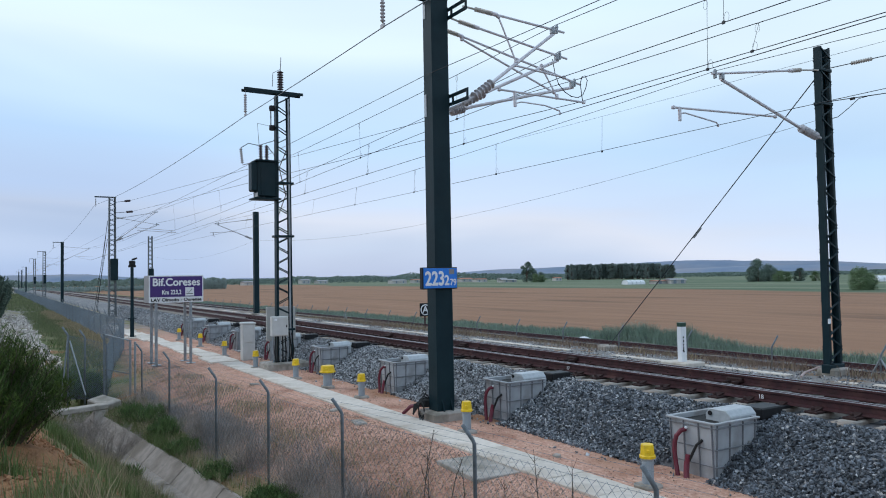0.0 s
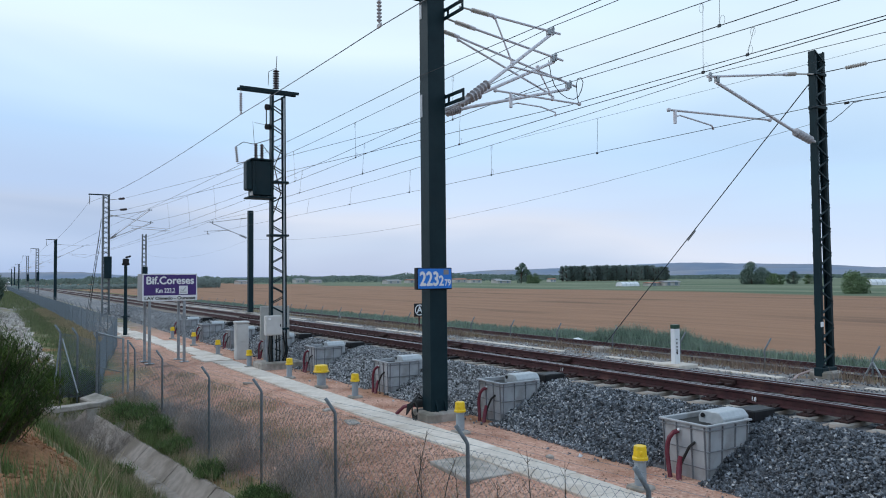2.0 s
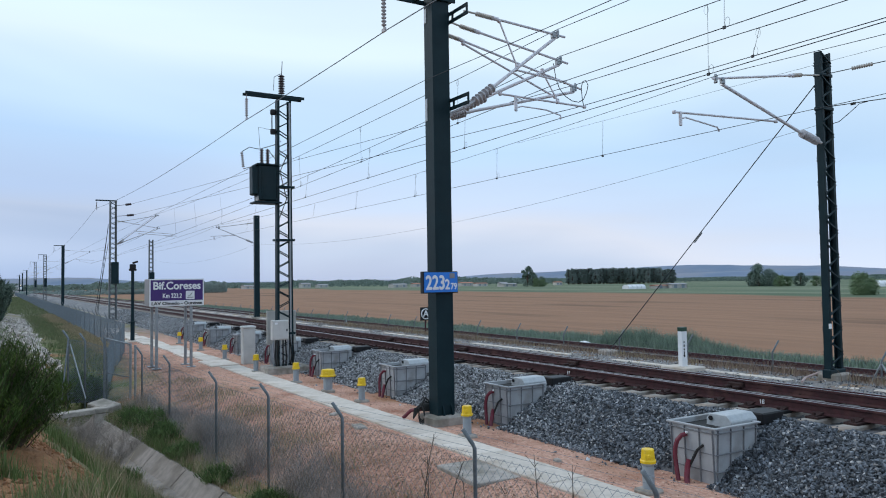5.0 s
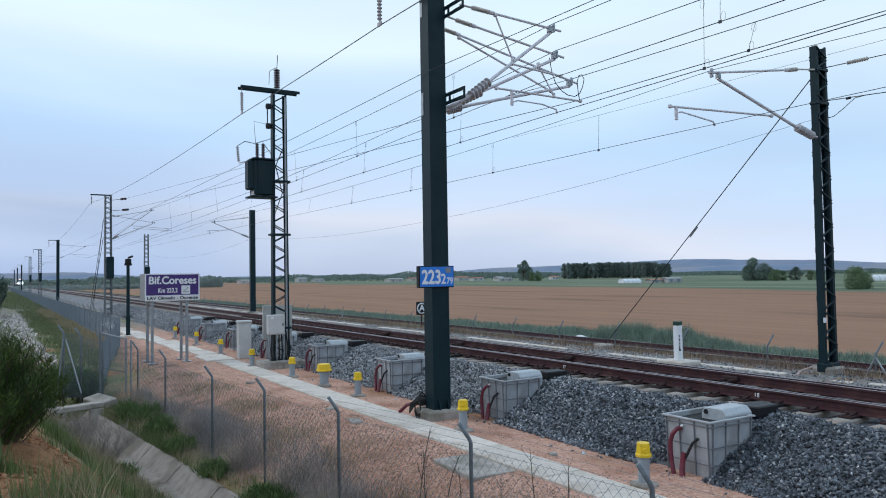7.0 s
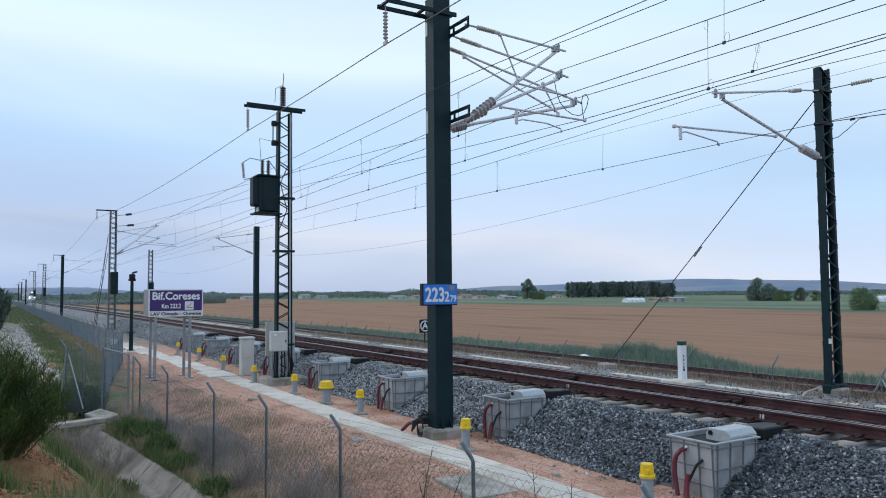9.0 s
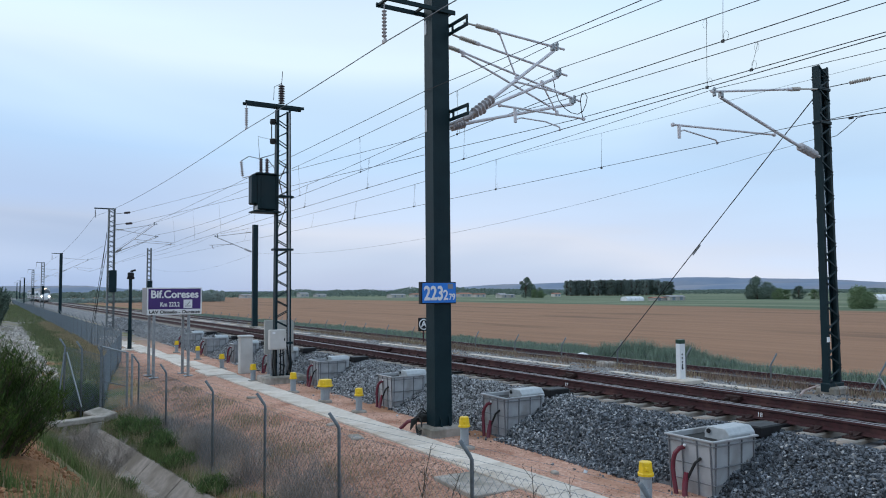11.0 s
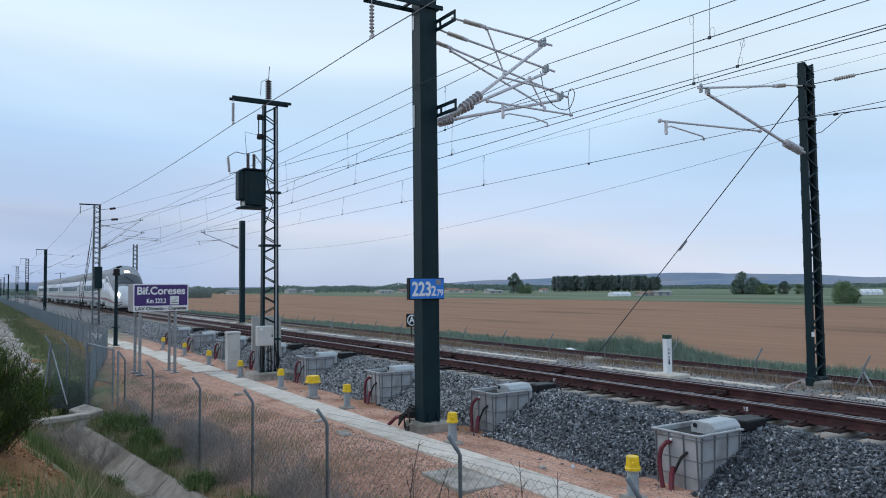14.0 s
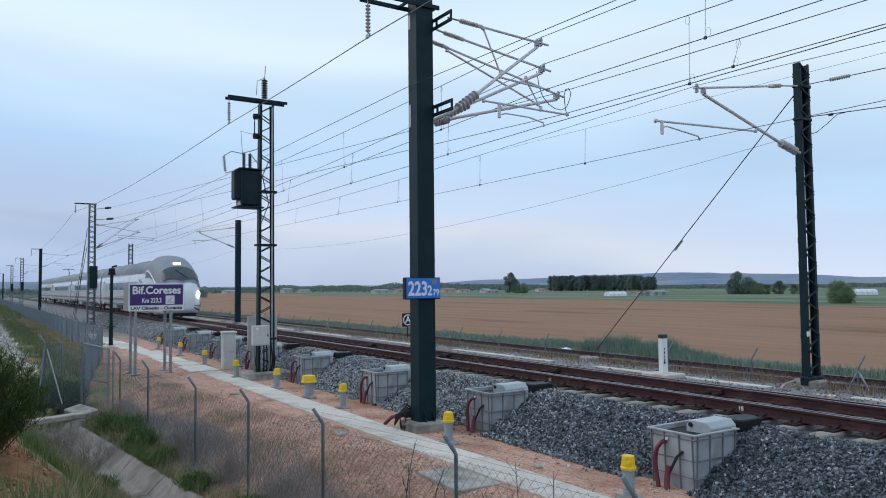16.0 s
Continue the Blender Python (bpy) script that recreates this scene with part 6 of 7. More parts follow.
build_camera_pole()
build_km_post()
build_letter_sign()
bm = bmesh.new()
bm_lathe(bm, [(0.6, 0), (0.45, 0.10), (0.2, 0.22), (0.03, 0.27)], at(-27.5, 24.6, -1.32), 14)
solid("gravel_heap", bm, M["white"], "small heap of white gravel beyond the old track", "gravel heap")
for k in range(3):
    bm = bmesh.new()
    bm_box(bm, (2.6, 0.25, 0.2), at(-24.2 + 0.2 * k, 24.75 + 0.3 * k, -1.26 + 0.02 * k) @ pose(0, 0, 0, 0, 0, 4 * k), 0.02)
    solid("old_sleeper", bm, M["sleeper"], "old concrete sleeper lying in the grass", "sleeper", "old sleepers in the grass")

bm = bmesh.new()
bm_tube(bm, [(-10.5, 16.05, -0.5), (-10.75, 16.6, -0.47), (-10.78, 16.9, -0.44), (-10.7, 17.1, -0.38)], 0.028, 8)
solid("conduit", bm, M["faded_red"], "faded pinkish plastic conduit lying beside the mast block", "conduit")

# ---- plants ----
def leaf_mat(name, a, b, vary=0.35):
    m = mat(name, a, b, 2.5, 0.7, vary=vary, island=True)
    p = m.node_tree.nodes["Principled BSDF"]
    p.inputs["Specular IOR Level"].default_value = 0.2
    return m


M["grass_green"] = leaf_mat("fresh_grass", (0.10, 0.145, 0.045), (0.16, 0.20, 0.08))
M["grass_dry"] = leaf_mat("dry_grass", (0.36, 0.29, 0.18), (0.26, 0.21, 0.13))
M["grass_grey"] = leaf_mat("grey_dead_twigs", (0.37, 0.31, 0.28), (0.24, 0.205, 0.185))
M["brown_stalk"] = leaf_mat("brown_dead_stalks", (0.19, 0.13, 0.10), (0.27, 0.20, 0.15), 0.4)
M["reed"] = leaf_mat("blue_green_reeds", (0.15, 0.215, 0.165), (0.22, 0.28, 0.22), 0.5)
M["grass_verge"] = leaf_mat("dull_verge_grass", (0.12, 0.155, 0.065), (0.185, 0.19, 0.105))
M["broom"] = leaf_mat("broom_leaves", (0.030, 0.060, 0.016), (0.092, 0.14, 0.030), 0.6)
M["weed"] = leaf_mat("green_weed_leaves", (0.075, 0.125, 0.045), (0.12, 0.175, 0.06), 0.45)
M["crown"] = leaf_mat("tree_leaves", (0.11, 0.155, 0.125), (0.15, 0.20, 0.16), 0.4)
# poplars and hedge row: leaf colour paled and blued to give distance haze
M["crown_hazed"] = leaf_mat("haze_paled_leaves", (0.15, 0.19, 0.18), (0.19, 0.235, 0.215), 0.15)
M["woods"] = leaf_mat("distant_wood_leaves", (0.09, 0.125, 0.105), (0.12, 0.158, 0.13), 0.15)
M["crown_light"] = leaf_mat("light_tree_leaves", (0.11, 0.165, 0.08), (0.15, 0.21, 0.11), 0.4)
M["bark"] = mat("grey_brown_bark", (0.10, 0.075, 0.055), (0.06, 0.045, 0.035), 8, 0.9, 0, 0.5, 30)


def blades(name, spots, heights, width, material, lean=0.35, seed=1):
    """Bent grass blades, each three triangles, as mesh data."""
    rng = np.random.default_rng(seed)
    p = np.array(spots, float)
    h = np.array(heights, float)[:, None]
    n = len(p)
    a = rng.uniform(0, 2 * np.pi, n)
    side = np.stack([np.cos(a), np.sin(a), np.zeros(n)], 1)
    b = rng.uniform(0, 2 * np.pi, n)
    out = np.stack([np.cos(b), np.sin(b), np.zeros(n)], 1) * rng.uniform(0.1, 1, (n, 1)) * lean
    w = width * rng.uniform(0.6, 1.3, (n, 1))
    up = np.array([0, 0, 1.0])
    v = np.stack([p - side * w, p + side * w, p + (up * 0.55 + out * 0.35) * h - side * w * 0.8, p + (up * 0.55 + out * 0.35) * h + side * w * 0.8,
                  p + (up * 1.0 + out) * h], 1).reshape(-1, 3)
    base = np.arange(n)[:, None] * 5
    f = np.concatenate([base + [0, 1, 3], base + [0, 3, 2], base + [2, 3, 4]], 1).reshape(-1, 3)
    return tri_mesh(name, v, f, material)


def tri_mesh(name, v, f, material):
    me = bpy.data.meshes.new(name)
    me.vertices.add(len(v))
    me.vertices.foreach_set("co", np.ascontiguousarray(v, dtype=np.float32).reshape(-1))
    me.loops.add(f.size)
    me.loops.foreach_set("vertex_index", np.ascontiguousarray(f, dtype=np.int32).reshape(-1))
    me.polygons.add(len(f))
    me.polygons.foreach_set("loop_start", np.arange(0, f.size, 3, dtype=np.int32))
    me.update(calc_edges=True)
    me.materials.append(material)
    return me


def sward(name, n, box, height, width, material, label, where=None, lean=0.35, seed=1, zfun=ground_z):
    r = random.Random(seed)
    spots, hs = [], []
    x0, x1, y0, y1 = box
    tries = 0
    while len(spots) < n and tries < n * 8:
        tries += 1
        x, y = r.uniform(x0, x1), r.uniform(y0, y1)
        k = noise.noise((x * 0.6, y * 0.6, seed)) * 0.6 + noise.noise((x * 1.9, y * 1.9, seed)) * 0.4
        d = where(x, y) if where else 1.0
        if d <= 0 or r.random() > d * (0.5 + 1.1 * k):
            continue
        spots.append((x, y, zfun(x, y) - 0.02))
        hs.append(height * r.uniform(0.35, 1.0) * (0.7 + 0.6 * k) * (d ** 0.5))
    return tagged(new(name, blades(name, spots, hs, width, material, lean, seed)), label, "grass", kind="stuff")


def off_ditch(x, y):
    """0 on the open bed and the far side of the ditch; weeds creep over its near edge."""
    q = y - ditch_y(x)
    return 0.0 if -0.24 < q < 0.52 and x > -22.6 else 1.0


def fence_side(x, y):
    """1 on the bank's side of the long fence and its return to the gate."""
    return 1.0 if y < (4.75 if x < -35.6 else 2.75 + (-24.2 - x) * 0.175) else 0.0


def build_grass():
    sward("bank_grass", 34000, (-22, -3, -1.2, 3.2), 0.46, 0.0045, M["grass_green"], "tufts of green grass on the bank and ditch side",
          lambda x, y: off_ditch(x, y) * (1.0 if y > ditch_y(x) - 1.7 else max(0.0, 6 * noise.noise((x * 1.1, y * 1.1, 9)) - 1.0)), seed=2)
    sward("dry_bank_grass", 20000, (-22, -3, -1.2, 3.4), 0.62, 0.003, M["grass_dry"], "dry straw-coloured grass on the bank", lambda x, y: off_ditch(x, y) * (1.0 if y > ditch_y(x) - 1.6 else max(0.0, 5 * noise.noise((x * 1.1, y * 1.1, 9)) - 1.2)), lean=0.6, seed=3)
    sward("fence_weeds", 5500, (-23, -3, 2.6, 5.2), 0.42, 0.006, M["grass_green"], "green weeds along the fence foot",
          lambda x, y: (1.0 - min(1, abs(y - ditch_y(x) - 0.95) / 0.6)) * (1 if x < -15 else 0.3), seed=4)
    sward("dead_weeds", 32000, (-23, -4, 2.6, 6.0), 0.85, 0.0026, M["grass_grey"], "grey dead stalks along the fence foot",
          lambda x, y: max(0.0, 1.0 - abs(y - ditch_y(x) - 1.5) / 0.8) * max(0.1, 0.45 + 1.6 * noise.noise((x * 0.8, y * 0.8, 21))), lean=0.7, seed=5)
    sward("dry_slope_weeds", 14000, (-24, -3, 4.2, 6.6), 0.22, 0.004, M["grass_dry"], "sparse dry weeds on the sandy slope",
          lambda x, y: max(0.0, 1.0 - abs(y - 5.0) / 1.3), lean=0.6, seed=6)
    sward("verge_grass", 30000, (-85, -23, 1.0, 4.6), 0.40, 0.012, M["grass_verge"], "green grass strip beside the long fence",
          lambda x, y: fence_side(x, y) * max(0.0, 1 - abs(y - 3.2) / 1.7), seed=7)
    sward("verge_dry_grass", 30000, (-85, -23, 1.6, 5.6), 0.5, 0.010, M["grass_dry"], "dry grass strip beside the long fence",
          lambda x, y: (0.12 + 0.88 * fence_side(x, y)) * max(0.0, 1 - abs(y - 4.0) / 1.4), seed=8)
    sward("far_verge_grass", 16000, (-260, -85, 0.0, 5.4), 0.45, 0.03, M["grass_verge"], "dull grass strip far along the fence", seed=13)
    sward("reeds", 62000, (-36, 4, 24.6, 28.0), 1.7, 0.010, M["reed"], "tall blue-green reeds beyond the old track",
          lambda x, y: (0.22 + 0.78 * math.exp(-((x + 24.3) / 3.4) ** 2) * (0.6 + 0.8 * noise.noise((x * 0.5, y * 0.5, 3)))) * max(0.1, 1 - abs(y - 25.8) / 1.8), lean=0.45, seed=9)
    sward("field_edge_grass", 34000, (-140, -24, 24.6, 28.4), 0.55, 0.018, M["reed"], "green grass strip along the field edge",
          lambda x, y: 0.8 if x > -70 else 0.5, lean=0.4, seed=10)
    sward("track_weeds", 22000, (-60, 4, 14.8, 20.3), 0.44, 0.007, M["grass_dry"], "dry weeds between the two tracks",
          lambda x, y: 1.0 if y > 17.2 else 0.10, lean=0.5, seed=11)
    sward("brown_track_weeds", 24000, (-44, 4, 17.0, 20.6), 0.46, 0.007, M["brown_stalk"], "dead brown weeds before the old track", lean=0.6, seed=12)


def build_bush(name, m, rx, h, n, label, material="broom", seed=1, leaves=64, leaf=(0.05, 0.12), wide=(0.004, 0.008), thick=1.0, wood="bark", low=0.12, root=0.35):
    """A broom bush: many slender stems that fan out from the root, set with small narrow leaves."""
    t = thing(name, label, "bush", m)
    r = random.Random(seed)
    bm = bmesh.new()
    spots, hs = [], []
    leaf_v, leaf_f = [], []
    for k in range(n):
        a = r.uniform(0, 2 * math.pi)
        q = r.random() ** 0.6
        bx, by = root * rx * q * math.cos(a), root * rx * q * math.sin(a)
        hh = h * (1.02 - 0.45 * q * q) * r.uniform(0.75, 1.05)
        tx, ty = rx * q * math.cos(a) * r.uniform(0.8, 1.1), rx * q * math.sin(a) * r.uniform(0.8, 1.1)
        pts = [Vector((bx + (tx - bx) * f ** 1.4, by + (ty - by) * f ** 1.4, hh * f)) for f in (0, 0.35, 0.7, 1.0)]
        pts = [p + Vector((r.gauss(0, 0.02), r.gauss(0, 0.02), 0)) for p in pts]
        bm_tube(bm, pts, [0.012 * thick, 0.008 * thick, 0.005 * thick, 0.002 * thick], 3, False)
        for j in range(leaves):
            f = r.uniform(low, 1.02)
            i = min(int(f * 3), 2)
            c = pts[i].lerp(pts[i + 1], min(1, f * 3 - i)) + Vector((r.gauss(0, 0.03), r.gauss(0, 0.03), r.gauss(0, 0.02)))
            d = Vector((r.gauss(0, 0.5), r.gauss(0, 0.5), r.uniform(0.3, 1.3))).normalized() * r.uniform(*leaf)
            s = d.orthogonal().normalized() * r.uniform(*wide)
            b = len(leaf_v)
            leaf_v += [c - s, c + s, c + d + s * 0.3, c + d - s * 0.3]
            leaf_f += [(b, b + 1, b + 2), (b, b + 2, b + 3)]
    tagged(part("stem_tangle", bm, M[wood], t), kind="stuff")
    me = tri_mesh("foliage", np.array([v[:] for v in leaf_v]), np.array(leaf_f), M[material])
    share("foliage", me, t)
    return t


WISPY = {"leaves": 46, "leaf": (0.05, 0.18), "wide": (0.001, 0.0022), "thick": 0.3, "wood": "grass_grey"}


def build_scrub():
    build_bush("broom_bush", at(-9.4, -0.26, -0.1), 1.04, 1.62, 560, "dark green broom bush on the bank", seed=3, leaves=100, leaf=(0.035, 0.10), wide=(0.003, 0.0055), low=0.2, root=0.26)
    build_bush("dead_bush", at(-15.5, 1.75, -1.5), 0.75, 0.75, 90, "grey dead brushwood beside the ditch", "grass_grey", seed=5, **WISPY)
    build_bush("dead_bush", at(-17.4, 1.5, -1.45), 0.6, 0.7, 70, "grey dead brushwood beside the ditch", "grass_grey", seed=6, **WISPY)
    for k, (x, y, h) in enumerate(((-13.6, 3.95, 0.95), (-11.6, 4.2, 1.0), (-9.9, 4.2, 0.85), (-16.4, 3.8, 0.85), (-8.4, 4.5, 0.6))):
        build_bush("dead_bush", at(x, y, ground_z(x, y) - 0.05), 0.7, h, 80, "tangle of grey weeds grown through the fence", "grass_grey", seed=8 + k, **WISPY)
    for k, (x, y, h) in enumerate(((-19.4, 3.25, 0.55), (-20.4, 2.95, 0.5), (-18.0, 3.3, 0.45), (-16.2, 3.35, 0.3), (-13.9, 3.5, 0.28), (-11.6, 3.75, 0.35), (-9.6, 3.95, 0.4), (-8.5, 4.1, 0.4), (-14.2, 1.75, 0.3))):
        build_bush("green_bush", at(x, y, ground_z(x, y) - 0.05), 0.5, h, 70, "low green weed bush beside the ditch", "weed", seed=18 + k, leaves=44)
    for k, (x, y, h) in enumerate(((-24.6, 1.5, 1.0), (-24.9, 1.95, 0.95), (-24.6, 2.35, 0.8))):
        build_bush("green_bush", at(x, y, -1.5), 0.6, h, 150, "soft bright green bush behind the broom", "weed", seed=38 + k, leaves=60)
    for x, y, h, s in ((-60, -0.5, 3.5, 41), (-64, -2.6, 3.6, 42)):
        build_bush("broad_bush", at(x, y, ground_z(x, y) - 0.1), 1.45, h, 240, "dense dark green bush at the far end of the bank", "crown", seed=s, leaves=60, leaf=(0.12, 0.3), wide=(0.02, 0.05))
    r = random.Random(4)
    for k in range(9):
        x, y = r.uniform(-9.5, -6.0), r.uniform(4.9, 6.0)
        t = thing("dead_stalk", "tall dry brown weed stalk on the slope", "weed")
        t.matrix_basis = at(x, y, ground_z(x, y))
        bm = bmesh.new()
        h = r.uniform(0.5, 1.15)
        lx, ly = r.uniform(-0.15, 0.15), r.uniform(-0.15, 0.15)
        bm_tube(bm, [(0, 0, -0.03), (lx * 0.4, ly * 0.4, h * 0.5), (lx, ly, h)], [0.008, 0.006, 0.003], 5)
        for j in range(6):
            f = r.uniform(0.3, 0.95)
            b = Vector((lx * f, ly * f, h * f))
            bm_tube(bm, [b, b + Vector((r.uniform(-0.1, 0.1), r.uniform(-0.1, 0.1), r.uniform(0.06, 0.16)))], [0.004, 0.002], 3)
        part("stem", bm, M["bark"], t)


M["rubble"] = mat("pale_broken_stone", (0.56, 0.50, 0.455), (0.37, 0.33, 0.30), 6, 0.95, 0, 0.4, 30, vary=0.3, island=True)
M["clod"] = mat("orange_earth_clod", (0.34, 0.17, 0.085), (0.24, 0.12, 0.06), 8, 0.95, 0, 0.4, 40, vary=0.25, island=True)


def build_rubble():
    r = random.Random(9)
    spots = []
    while len(spots) < 6500:
        x, y = r.uniform(-70, -24), r.uniform(-4, 2.3)
        if y < 1.7 + 0.5 * noise.noise((x * 0.4, 1, 0)) and noise.noise((x * 0.35, y * 0.7, 3)) > -0.25:
            spots.append((x, y, ground_z(x, y) + r.uniform(0, 0.12)))
    stones("stone_rubble", spots, "heaps of pale broken stone rubble on the bank", M["rubble"], 0.02, 0.10)
    spots = []
    while len(spots) < 3200:
        x, y = r.uniform(-12, -4), r.uniform(-0.8, 1.3)
        if noise.noise((x * 0.7, y * 0.7, 5)) > -0.1:
            spots.append((x, y, ground_z(x, y) + 0.01))
    stones("earth_clods", spots, "crumbled orange earth clods on the bank", M["clod"], 0.004, 0.03)
    spots = []
    for _ in range(11000):
        x, y = r.uniform(-32, -2), r.uniform(4.6, 8.5)
        if 6.5 < y < 7.35:
            continue
        spots.append((x, y, ground_z(x, y) + 0.004))
    for _ in range(16000):
        x, y = r.uniform(-16, -3), r.uniform(4.6, 6.5)
        spots.append((x, y, ground_z(x, y) + 0.004))
    stones("path_pebbles", spots, "scattered pebbles on the sandy cess", M["pebble"], 0.004, 0.013)


M["pebble"] = mat("sandy_pebble", (0.46, 0.315, 0.235), (0.27, 0.17, 0.12), 12, 0.95, vary=0.6, island=True)
build_grass()
build_scrub()
build_rubble()
for x, y, w in ((-13.6, 6.18, 0.34), (-15.2, 6.3, 0.2), (-20.4, 6.1, 0.26), (-9.2, 7.6, 0.14)):
    bm = bmesh.new()
    bm_box(bm, (w, w * 0.7, 0.07), at(x, y, ground_z(x, y) + 0.012) @ pose(0, 0, 0, 3, -4, 40 * x), 0.02)
    solid("flat_stone", bm, M["concrete_old"], "flat pale stone lying on the sandy slope", "stone", "flat stones on the slope")

# ---- trees, houses and hills of the plain ----
def bearing(px):
    """The way from the eye across the plain for a share px of the picture's width at the start, 0 to 1."""
    a = radians(31.1) + math.atan((px - 0.5) * 2 * math.tan(radians(31.09)))
    return Vector((-math.cos(a), math.sin(a), 0))


def plain(px, distance):
    p = bearing(px) * distance
    return p.x, p.y, -1.3


def build_tree(h, w, n, label, material="crown", seed=1, bare=0.22, leaf=0.35, limbs=14):
    """A tapered trunk with limbs; the crown is many small leaf clumps gathered round the limb ends, uneven, with gaps."""
    t = thing("tree", label, "tree", group="trees of the plain")
    r = random.Random(seed)
    bm = bmesh.new()
    bm_tube(bm, [(0, 0, -0.1), (0.02 * h, 0, h * 0.3), (0, 0.02 * h, h * 0.75)], [0.035 * h, 0.025 * h, 0.008 * h], 7)
    lobes = []
    for k in range(limbs):
        a, z = r.uniform(0, 6.28), h * r.uniform(bare + 0.1, 0.95)
        q = w * 0.5 * math.sin(math.pi * min(1, (z / h - bare) / (1 - bare) * 0.85 + 0.12)) * r.uniform(0.4, 0.95)
        tip = Vector((q * math.cos(a), q * math.sin(a), z))
        bm_tube(bm, [(0, 0, z * 0.6), tip * 0.6 + Vector((0, 0, z * 0.32)), tip], [0.012 * h, 0.008 * h, 0.003 * h], 4)
        lobes.append((tip, w * r.uniform(0.13, 0.24)))
    part("trunk", bm, M["bark"], t)
    v, f = [], []
    for k in range(n):
        c, rad = r.choice(lobes)
        d = Vector((r.gauss(0, 1), r.gauss(0, 1), r.gauss(0, 0.8)))
        d = d.normalized() * rad * r.random() ** 0.4
        p = c + d
        u = Vector((r.gauss(0, 1), r.gauss(0, 1), r.gauss(0, 1))).normalized() * leaf * r.uniform(0.5, 1.1)
        s = u.orthogonal().normalized() * leaf * r.uniform(0.4, 0.8)
        b = len(v)
        v += [p - u, p + s, p + u, p - s]
        f += [(b, b + 1, b + 2), (b, b + 2, b + 3)]
    me = tri_mesh("crown", np.array([q[:] for q in v]), np.array(f), M[material])
    share("crown", me, t)
    return t


def build_trees():
    specs = [(build_tree(10.5, 6.4, 4200, "slender tree with an airy dark crown in the plain", seed=1, bare=0.0, leaf=0.25, limbs=20), [(0.594, 366, 1.0), (0.600, 372, 0.72)]),
             (build_tree(9.0, 8.6, 5200, "broad dark green tree in the plain", seed=2, bare=-0.08, leaf=0.24, limbs=24), [(0.855, 265, 0.80), (0.867, 268, 0.62), (0.610, 380, 0.55), (0.873, 262, 0.45), (0.902, 262, 0.46), (0.849, 268, 0.55)]),
             (build_tree(4.6, 6.4, 4200, "low bushy light green tree at the field edge", "crown_light", seed=3, bare=0.0, leaf=0.15),
              [(0.973, 136, 0.72), (0.968, 140, 0.6), (0.978, 138, 0.55), (0.878, 255, 0.7), (0.887, 256, 0.6), (0.920, 258, 0.6), (0.605, 350, 0.8), (0.612, 352, 0.7)]),
             (build_tree(12.0, 5.0, 3600, "tall poplar of a plantation", "crown_hazed", seed=4, bare=-0.03, leaf=0.27, limbs=24), [])]
    for t, spots in specs:
        for k, (px, d, s) in enumerate(spots):
            m = Matrix.Translation(plain(px, d)) @ pose(0, 0, 0, 0, 0, 57 * k)
            o = t if k == 0 else copy_thing(t, m)
            o.matrix_basis = m @ Matrix.Diagonal((s, s, s, 1))
    # poplar plantation
    poplar = specs[3][0]
    r = random.Random(3)
    first = True
    for row in range(3):
        for k in range(38):
            px = 0.641 + 0.118 * k / 37 + r.uniform(-0.0015, 0.0015)
            m = Matrix.Translation(plain(px, 470 + 14 * row + r.uniform(-4, 4))) @ pose(0, 0, 0, 0, 0, r.uniform(0, 360))
            s = r.uniform(0.77, 0.86) * (0.88 if k > 32 else 1)
            o = poplar if first else copy_thing(poplar, m)
            first = False
            o.matrix_basis = m @ Matrix.Diagonal((s, s, s, 1))


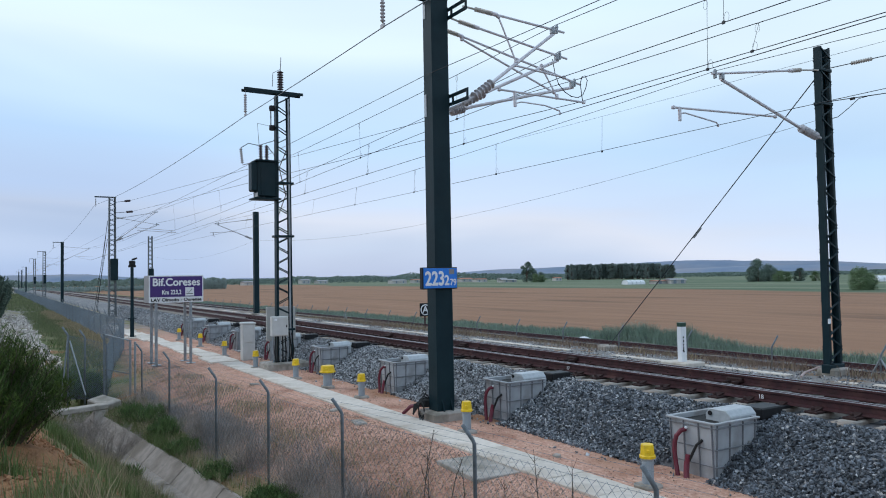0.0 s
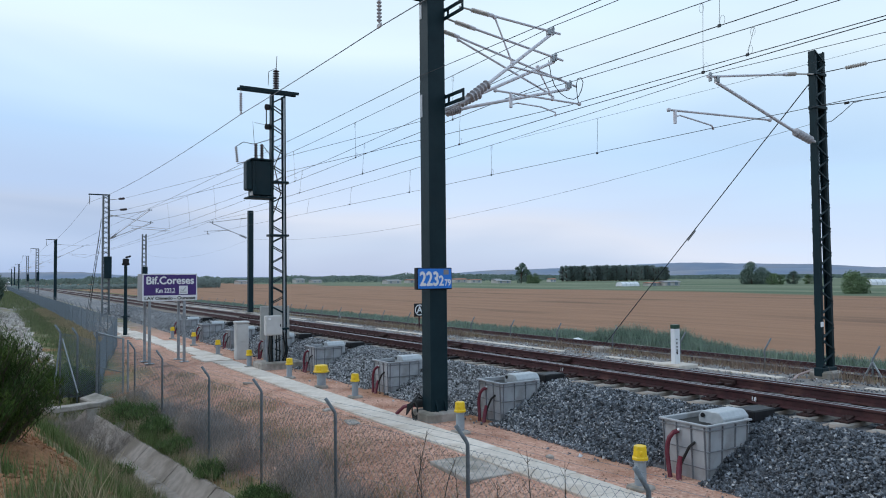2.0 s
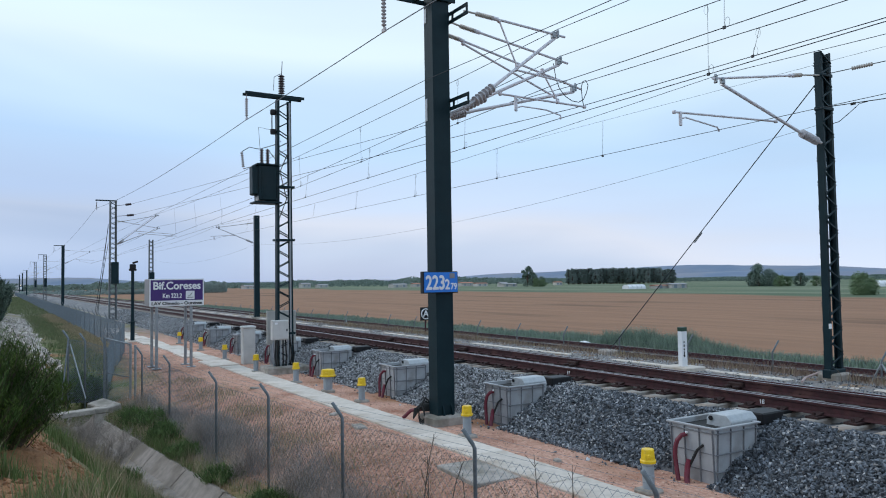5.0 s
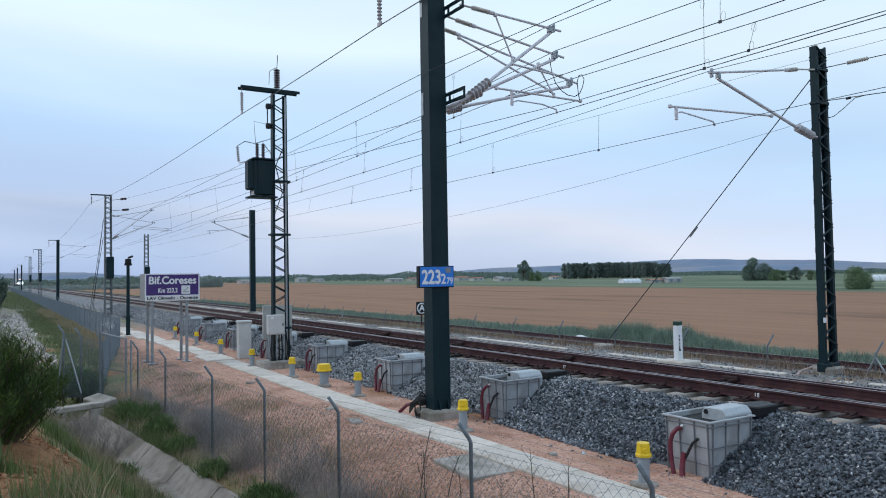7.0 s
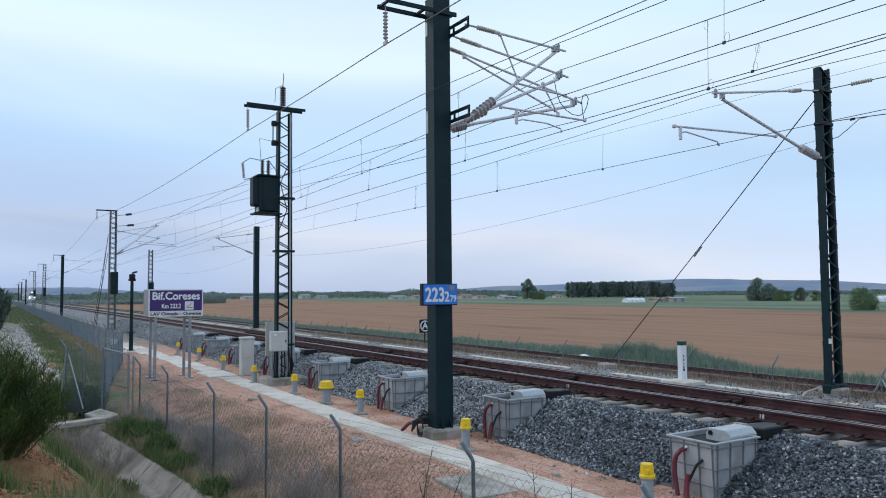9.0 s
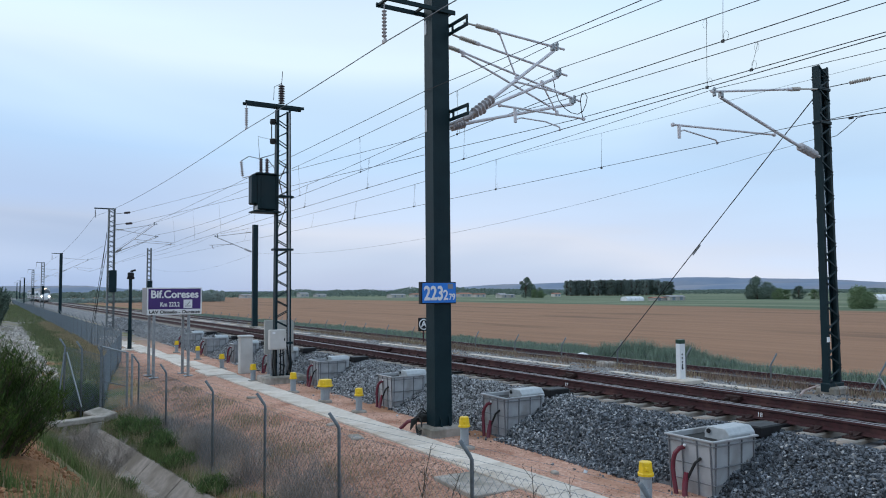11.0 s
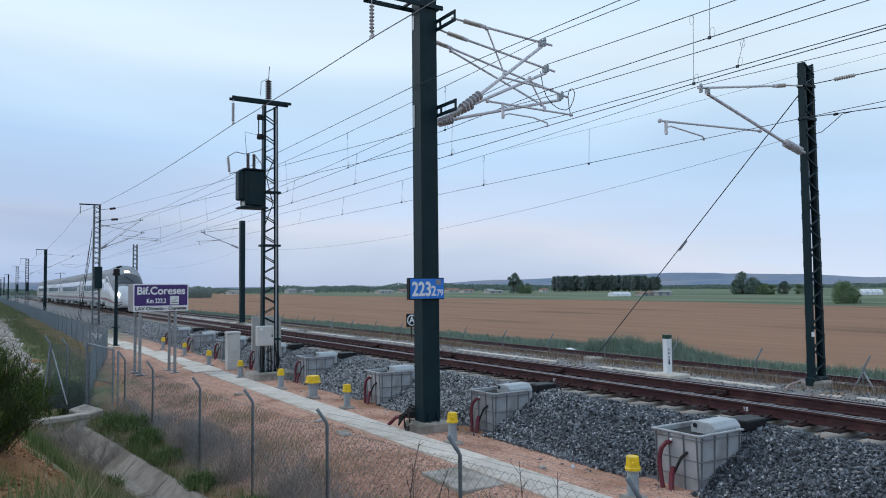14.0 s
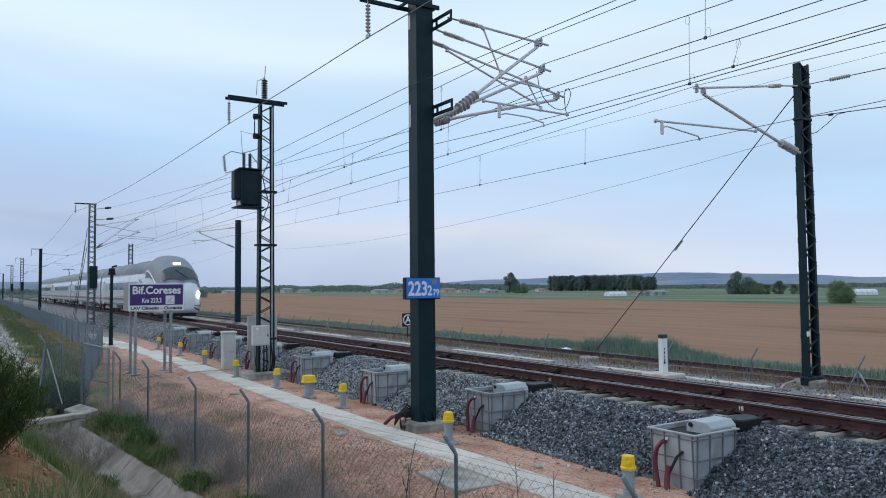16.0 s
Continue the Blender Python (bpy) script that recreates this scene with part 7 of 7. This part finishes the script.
def build_woods():
    """Far hedges and woods along the horizon, too many to count."""
    r = random.Random(12)
    v, f = [], []
    for k in range(42000):
        px = r.uniform(-0.35, 1.35)
        ridge = 0.5 + 0.5 * noise.noise((px * 9, 2, 0)) + 0.35 * noise.noise((px * 40, 5, 0))
        d = r.choice((620, 760, 900, 1050)) + r.uniform(-20, 20)
        hmax = (3.0 + 7.0 * max(0, ridge)) * (0.85 if px < 0.64 else 0.42)
        x, y, z = plain(px, d)
        p = Vector((x, y, z + r.random() ** 0.8 * hmax))
        q = Vector((0.7 + r.gauss(0, 0.3), -0.5 + r.gauss(0, 0.3), 0.6 + r.gauss(0, 0.3))).normalized()
        u = q.orthogonal().normalized() * r.uniform(0.5, 1.3)
        s = q.cross(u).normalized() * r.uniform(0.4, 1.0)
        b = len(v)
        v += [p - u, p + s, p + u, p - s]
        f += [(b, b + 1, b + 2), (b, b + 2, b + 3)]
    tagged(new("far_woods", tri_mesh("far_woods", np.array([q[:] for q in v]), np.array(f), M["woods"])), "distant dark hedges and woods along the horizon", "woods", kind="stuff")
    v, f = [], []
    for k in range(16000):
        px = r.choice((r.uniform(0.225, 0.255), r.uniform(0.02, 0.155), r.uniform(0.12, 0.17)))
        d = 330 + r.uniform(-15, 15)
        top = (5.6 if px > 0.22 else 2.3) * (0.75 + 0.4 * noise.noise((px * 160, 1, 0)))
        x, y, z = plain(px, d)
        p = Vector((x, y, z + r.random() ** 0.7 * top))
        q = Vector((0.7 + r.gauss(0, 0.3), -0.5 + r.gauss(0, 0.3), 0.6 + r.gauss(0, 0.3))).normalized()
        u = q.orthogonal().normalized() * r.uniform(0.15, 0.4)
        s = q.cross(u).normalized() * r.uniform(0.15, 0.35)
        b = len(v)
        v += [p - u, p + s, p + u, p - s]
        f += [(b, b + 1, b + 2), (b, b + 2, b + 3)]
    tagged(new("hedge_row", tri_mesh("hedge_row", np.array([q[:] for q in v]), np.array(f), M["crown_hazed"])), "hedge row behind the station board, its leaves paled for haze", "hedge", kind="stuff")


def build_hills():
    # blue-grey stands in for the haze in front of the hills
    m = mat("haze_tinted_hills", (0.135, 0.185, 0.27), (0.175, 0.215, 0.29), 0.012, 1.0, spots=(0.21, 0.225, 0.275), spot_scale=0.004, spot_at=0.55)
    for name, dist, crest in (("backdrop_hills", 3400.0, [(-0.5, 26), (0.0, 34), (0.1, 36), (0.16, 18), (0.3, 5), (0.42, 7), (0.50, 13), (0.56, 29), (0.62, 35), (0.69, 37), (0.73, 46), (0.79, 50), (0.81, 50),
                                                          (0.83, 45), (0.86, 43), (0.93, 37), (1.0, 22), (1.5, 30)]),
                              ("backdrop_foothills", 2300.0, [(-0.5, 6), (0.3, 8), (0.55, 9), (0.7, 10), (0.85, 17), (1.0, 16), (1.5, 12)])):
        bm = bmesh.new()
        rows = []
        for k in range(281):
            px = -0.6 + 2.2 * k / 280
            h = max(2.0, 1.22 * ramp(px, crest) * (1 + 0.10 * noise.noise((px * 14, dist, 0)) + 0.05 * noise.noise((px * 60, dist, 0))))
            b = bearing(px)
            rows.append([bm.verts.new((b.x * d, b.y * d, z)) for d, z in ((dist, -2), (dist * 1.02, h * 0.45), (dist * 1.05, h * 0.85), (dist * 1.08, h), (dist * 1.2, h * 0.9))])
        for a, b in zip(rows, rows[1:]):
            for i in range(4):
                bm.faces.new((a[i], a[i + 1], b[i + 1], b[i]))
        tagged(new(name, done(bm, name, m, True)), "long low hills on the horizon, coloured blue-grey for haze", "hills", kind="structure")


M["brick_roof"] = mat("red_tile_roof", (0.36, 0.16, 0.11), (0.28, 0.13, 0.09), 3, 0.9, vary=0.2)
M["pale_wall"] = mat("pale_rendered_wall", (0.50, 0.485, 0.465), (0.40, 0.385, 0.37), 1, 0.9, vary=0.15)
M["poly"] = mat("white_greenhouse_film", (0.72, 0.73, 0.75), (0.62, 0.63, 0.66), 1, 0.5)


def build_house(px, d, w, depth, h, roof=True, red=False):
    t = thing("farm_building", "pale farm building with a %s roof far across the plain" % ("red tile" if red else "low grey"), "farm building",
              Matrix.Translation(plain(px, d)) @ pose(0, 0, 0, 0, 0, 120 - px * 60), "farm buildings of the plain")
    h *= 0.8
    bm = bmesh.new()
    bm_box(bm, (w, depth, h), at(0, 0, h / 2))
    part("wall", bm, M["pale_wall"], t)
    bm = bmesh.new()
    e = 0.3
    pts = [(-w / 2 - e, -depth / 2 - e, h), (w / 2 + e, -depth / 2 - e, h), (w / 2 + e, depth / 2 + e, h), (-w / 2 - e, depth / 2 + e, h), (-w / 2 - e, 0, h * 1.35), (w / 2 + e, 0, h * 1.35)]
    v = [bm.verts.new(p) for p in pts]
    for q in ((0, 1, 5, 4), (2, 3, 4, 5), (0, 4, 3), (1, 2, 5), (3, 2, 1, 0)):
        bm.faces.new([v[i] for i in q])
    part("roof", bm, M["brick_roof"] if red else M["grey_sheet"], t)
    for k in range(max(2, int(w / 4))):
        bm = bmesh.new()
        bm_box(bm, (1.0, 0.06, 1.1), at(-w / 2 + w * (k + 0.5) / max(2, int(w / 4)), -depth / 2 - 0.02, h * 0.55))
        part("window", bm, M["train_glass"], t)
    return t


def build_greenhouse(px, d, w, depth, h):
    t = thing("greenhouse", "white plastic tunnel greenhouse across the field", "greenhouse", Matrix.Translation(plain(px, d)) @ pose(0, 0, 0, 0, 0, 118 - px * 60), "greenhouses of the plain")
    bm = bmesh.new()
    a, b = [], []
    for k in range(9):
        q = math.pi * k / 8
        a.append(bm.verts.new((-w / 2, depth / 2 * math.cos(q), h * math.sin(q) ** 0.7)))
        b.append(bm.verts.new((w / 2, depth / 2 * math.cos(q), h * math.sin(q) ** 0.7)))
    for k in range(8):
        bm.faces.new((a[k], a[k + 1], b[k + 1], b[k]))
    bm.faces.new(a)
    bm.faces.new(b[::-1])
    part("film_cover", bm, M["poly"], t)
    for k in range(5):
        bm = bmesh.new()
        x = -w / 2 + w * k / 4
        bm_tube(bm, [(x, depth / 2 * 1.01 * math.cos(math.pi * j / 8), h * 1.01 * math.sin(math.pi * j / 8) ** 0.7) for j in range(9)], 0.04, 4)
        part("hoop", bm, M["galv"], t)


build_trees()
build_woods()
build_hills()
build_greenhouse(0.714, 236, 6.0, 4.0, 1.35)
build_greenhouse(0.985, 240, 7.0, 4.0, 1.6)
build_greenhouse(0.999, 236, 6.0, 4.0, 1.6)
for spec in ((0.761, 240, 5.2, 4, 1.5), (0.448, 420, 9, 6, 2.2), (0.343, 560, 7, 6, 3.4), (0.362, 560, 8, 6, 2.4), (0.572, 380, 8, 5, 1.6), (0.280, 520, 9, 6, 2.6), (0.566, 390, 4, 4, 2.2)):
    build_house(*spec)
for spec in ((0.524, 460, 8, 6, 2.4), (0.541, 430, 7, 5, 2.0), (0.471, 470, 8, 6, 2.2), (0.628, 430, 4, 4, 2.0), (0.745, 240, 6, 4, 1.1)):
    build_house(*spec, red=True)


def motions():
    """The train runs in at an even pace and stands still from 14.4 s on."""
    stop, speed, late = -50.4, 55.6, 14.4
    walk(train, [(t, at(stop - speed * max(0.0, late - t), AXIS, 0)) for t in [0.5 * k for k in range(29)] + [14.3, 14.4, 14.5, 16.0]])


motions()
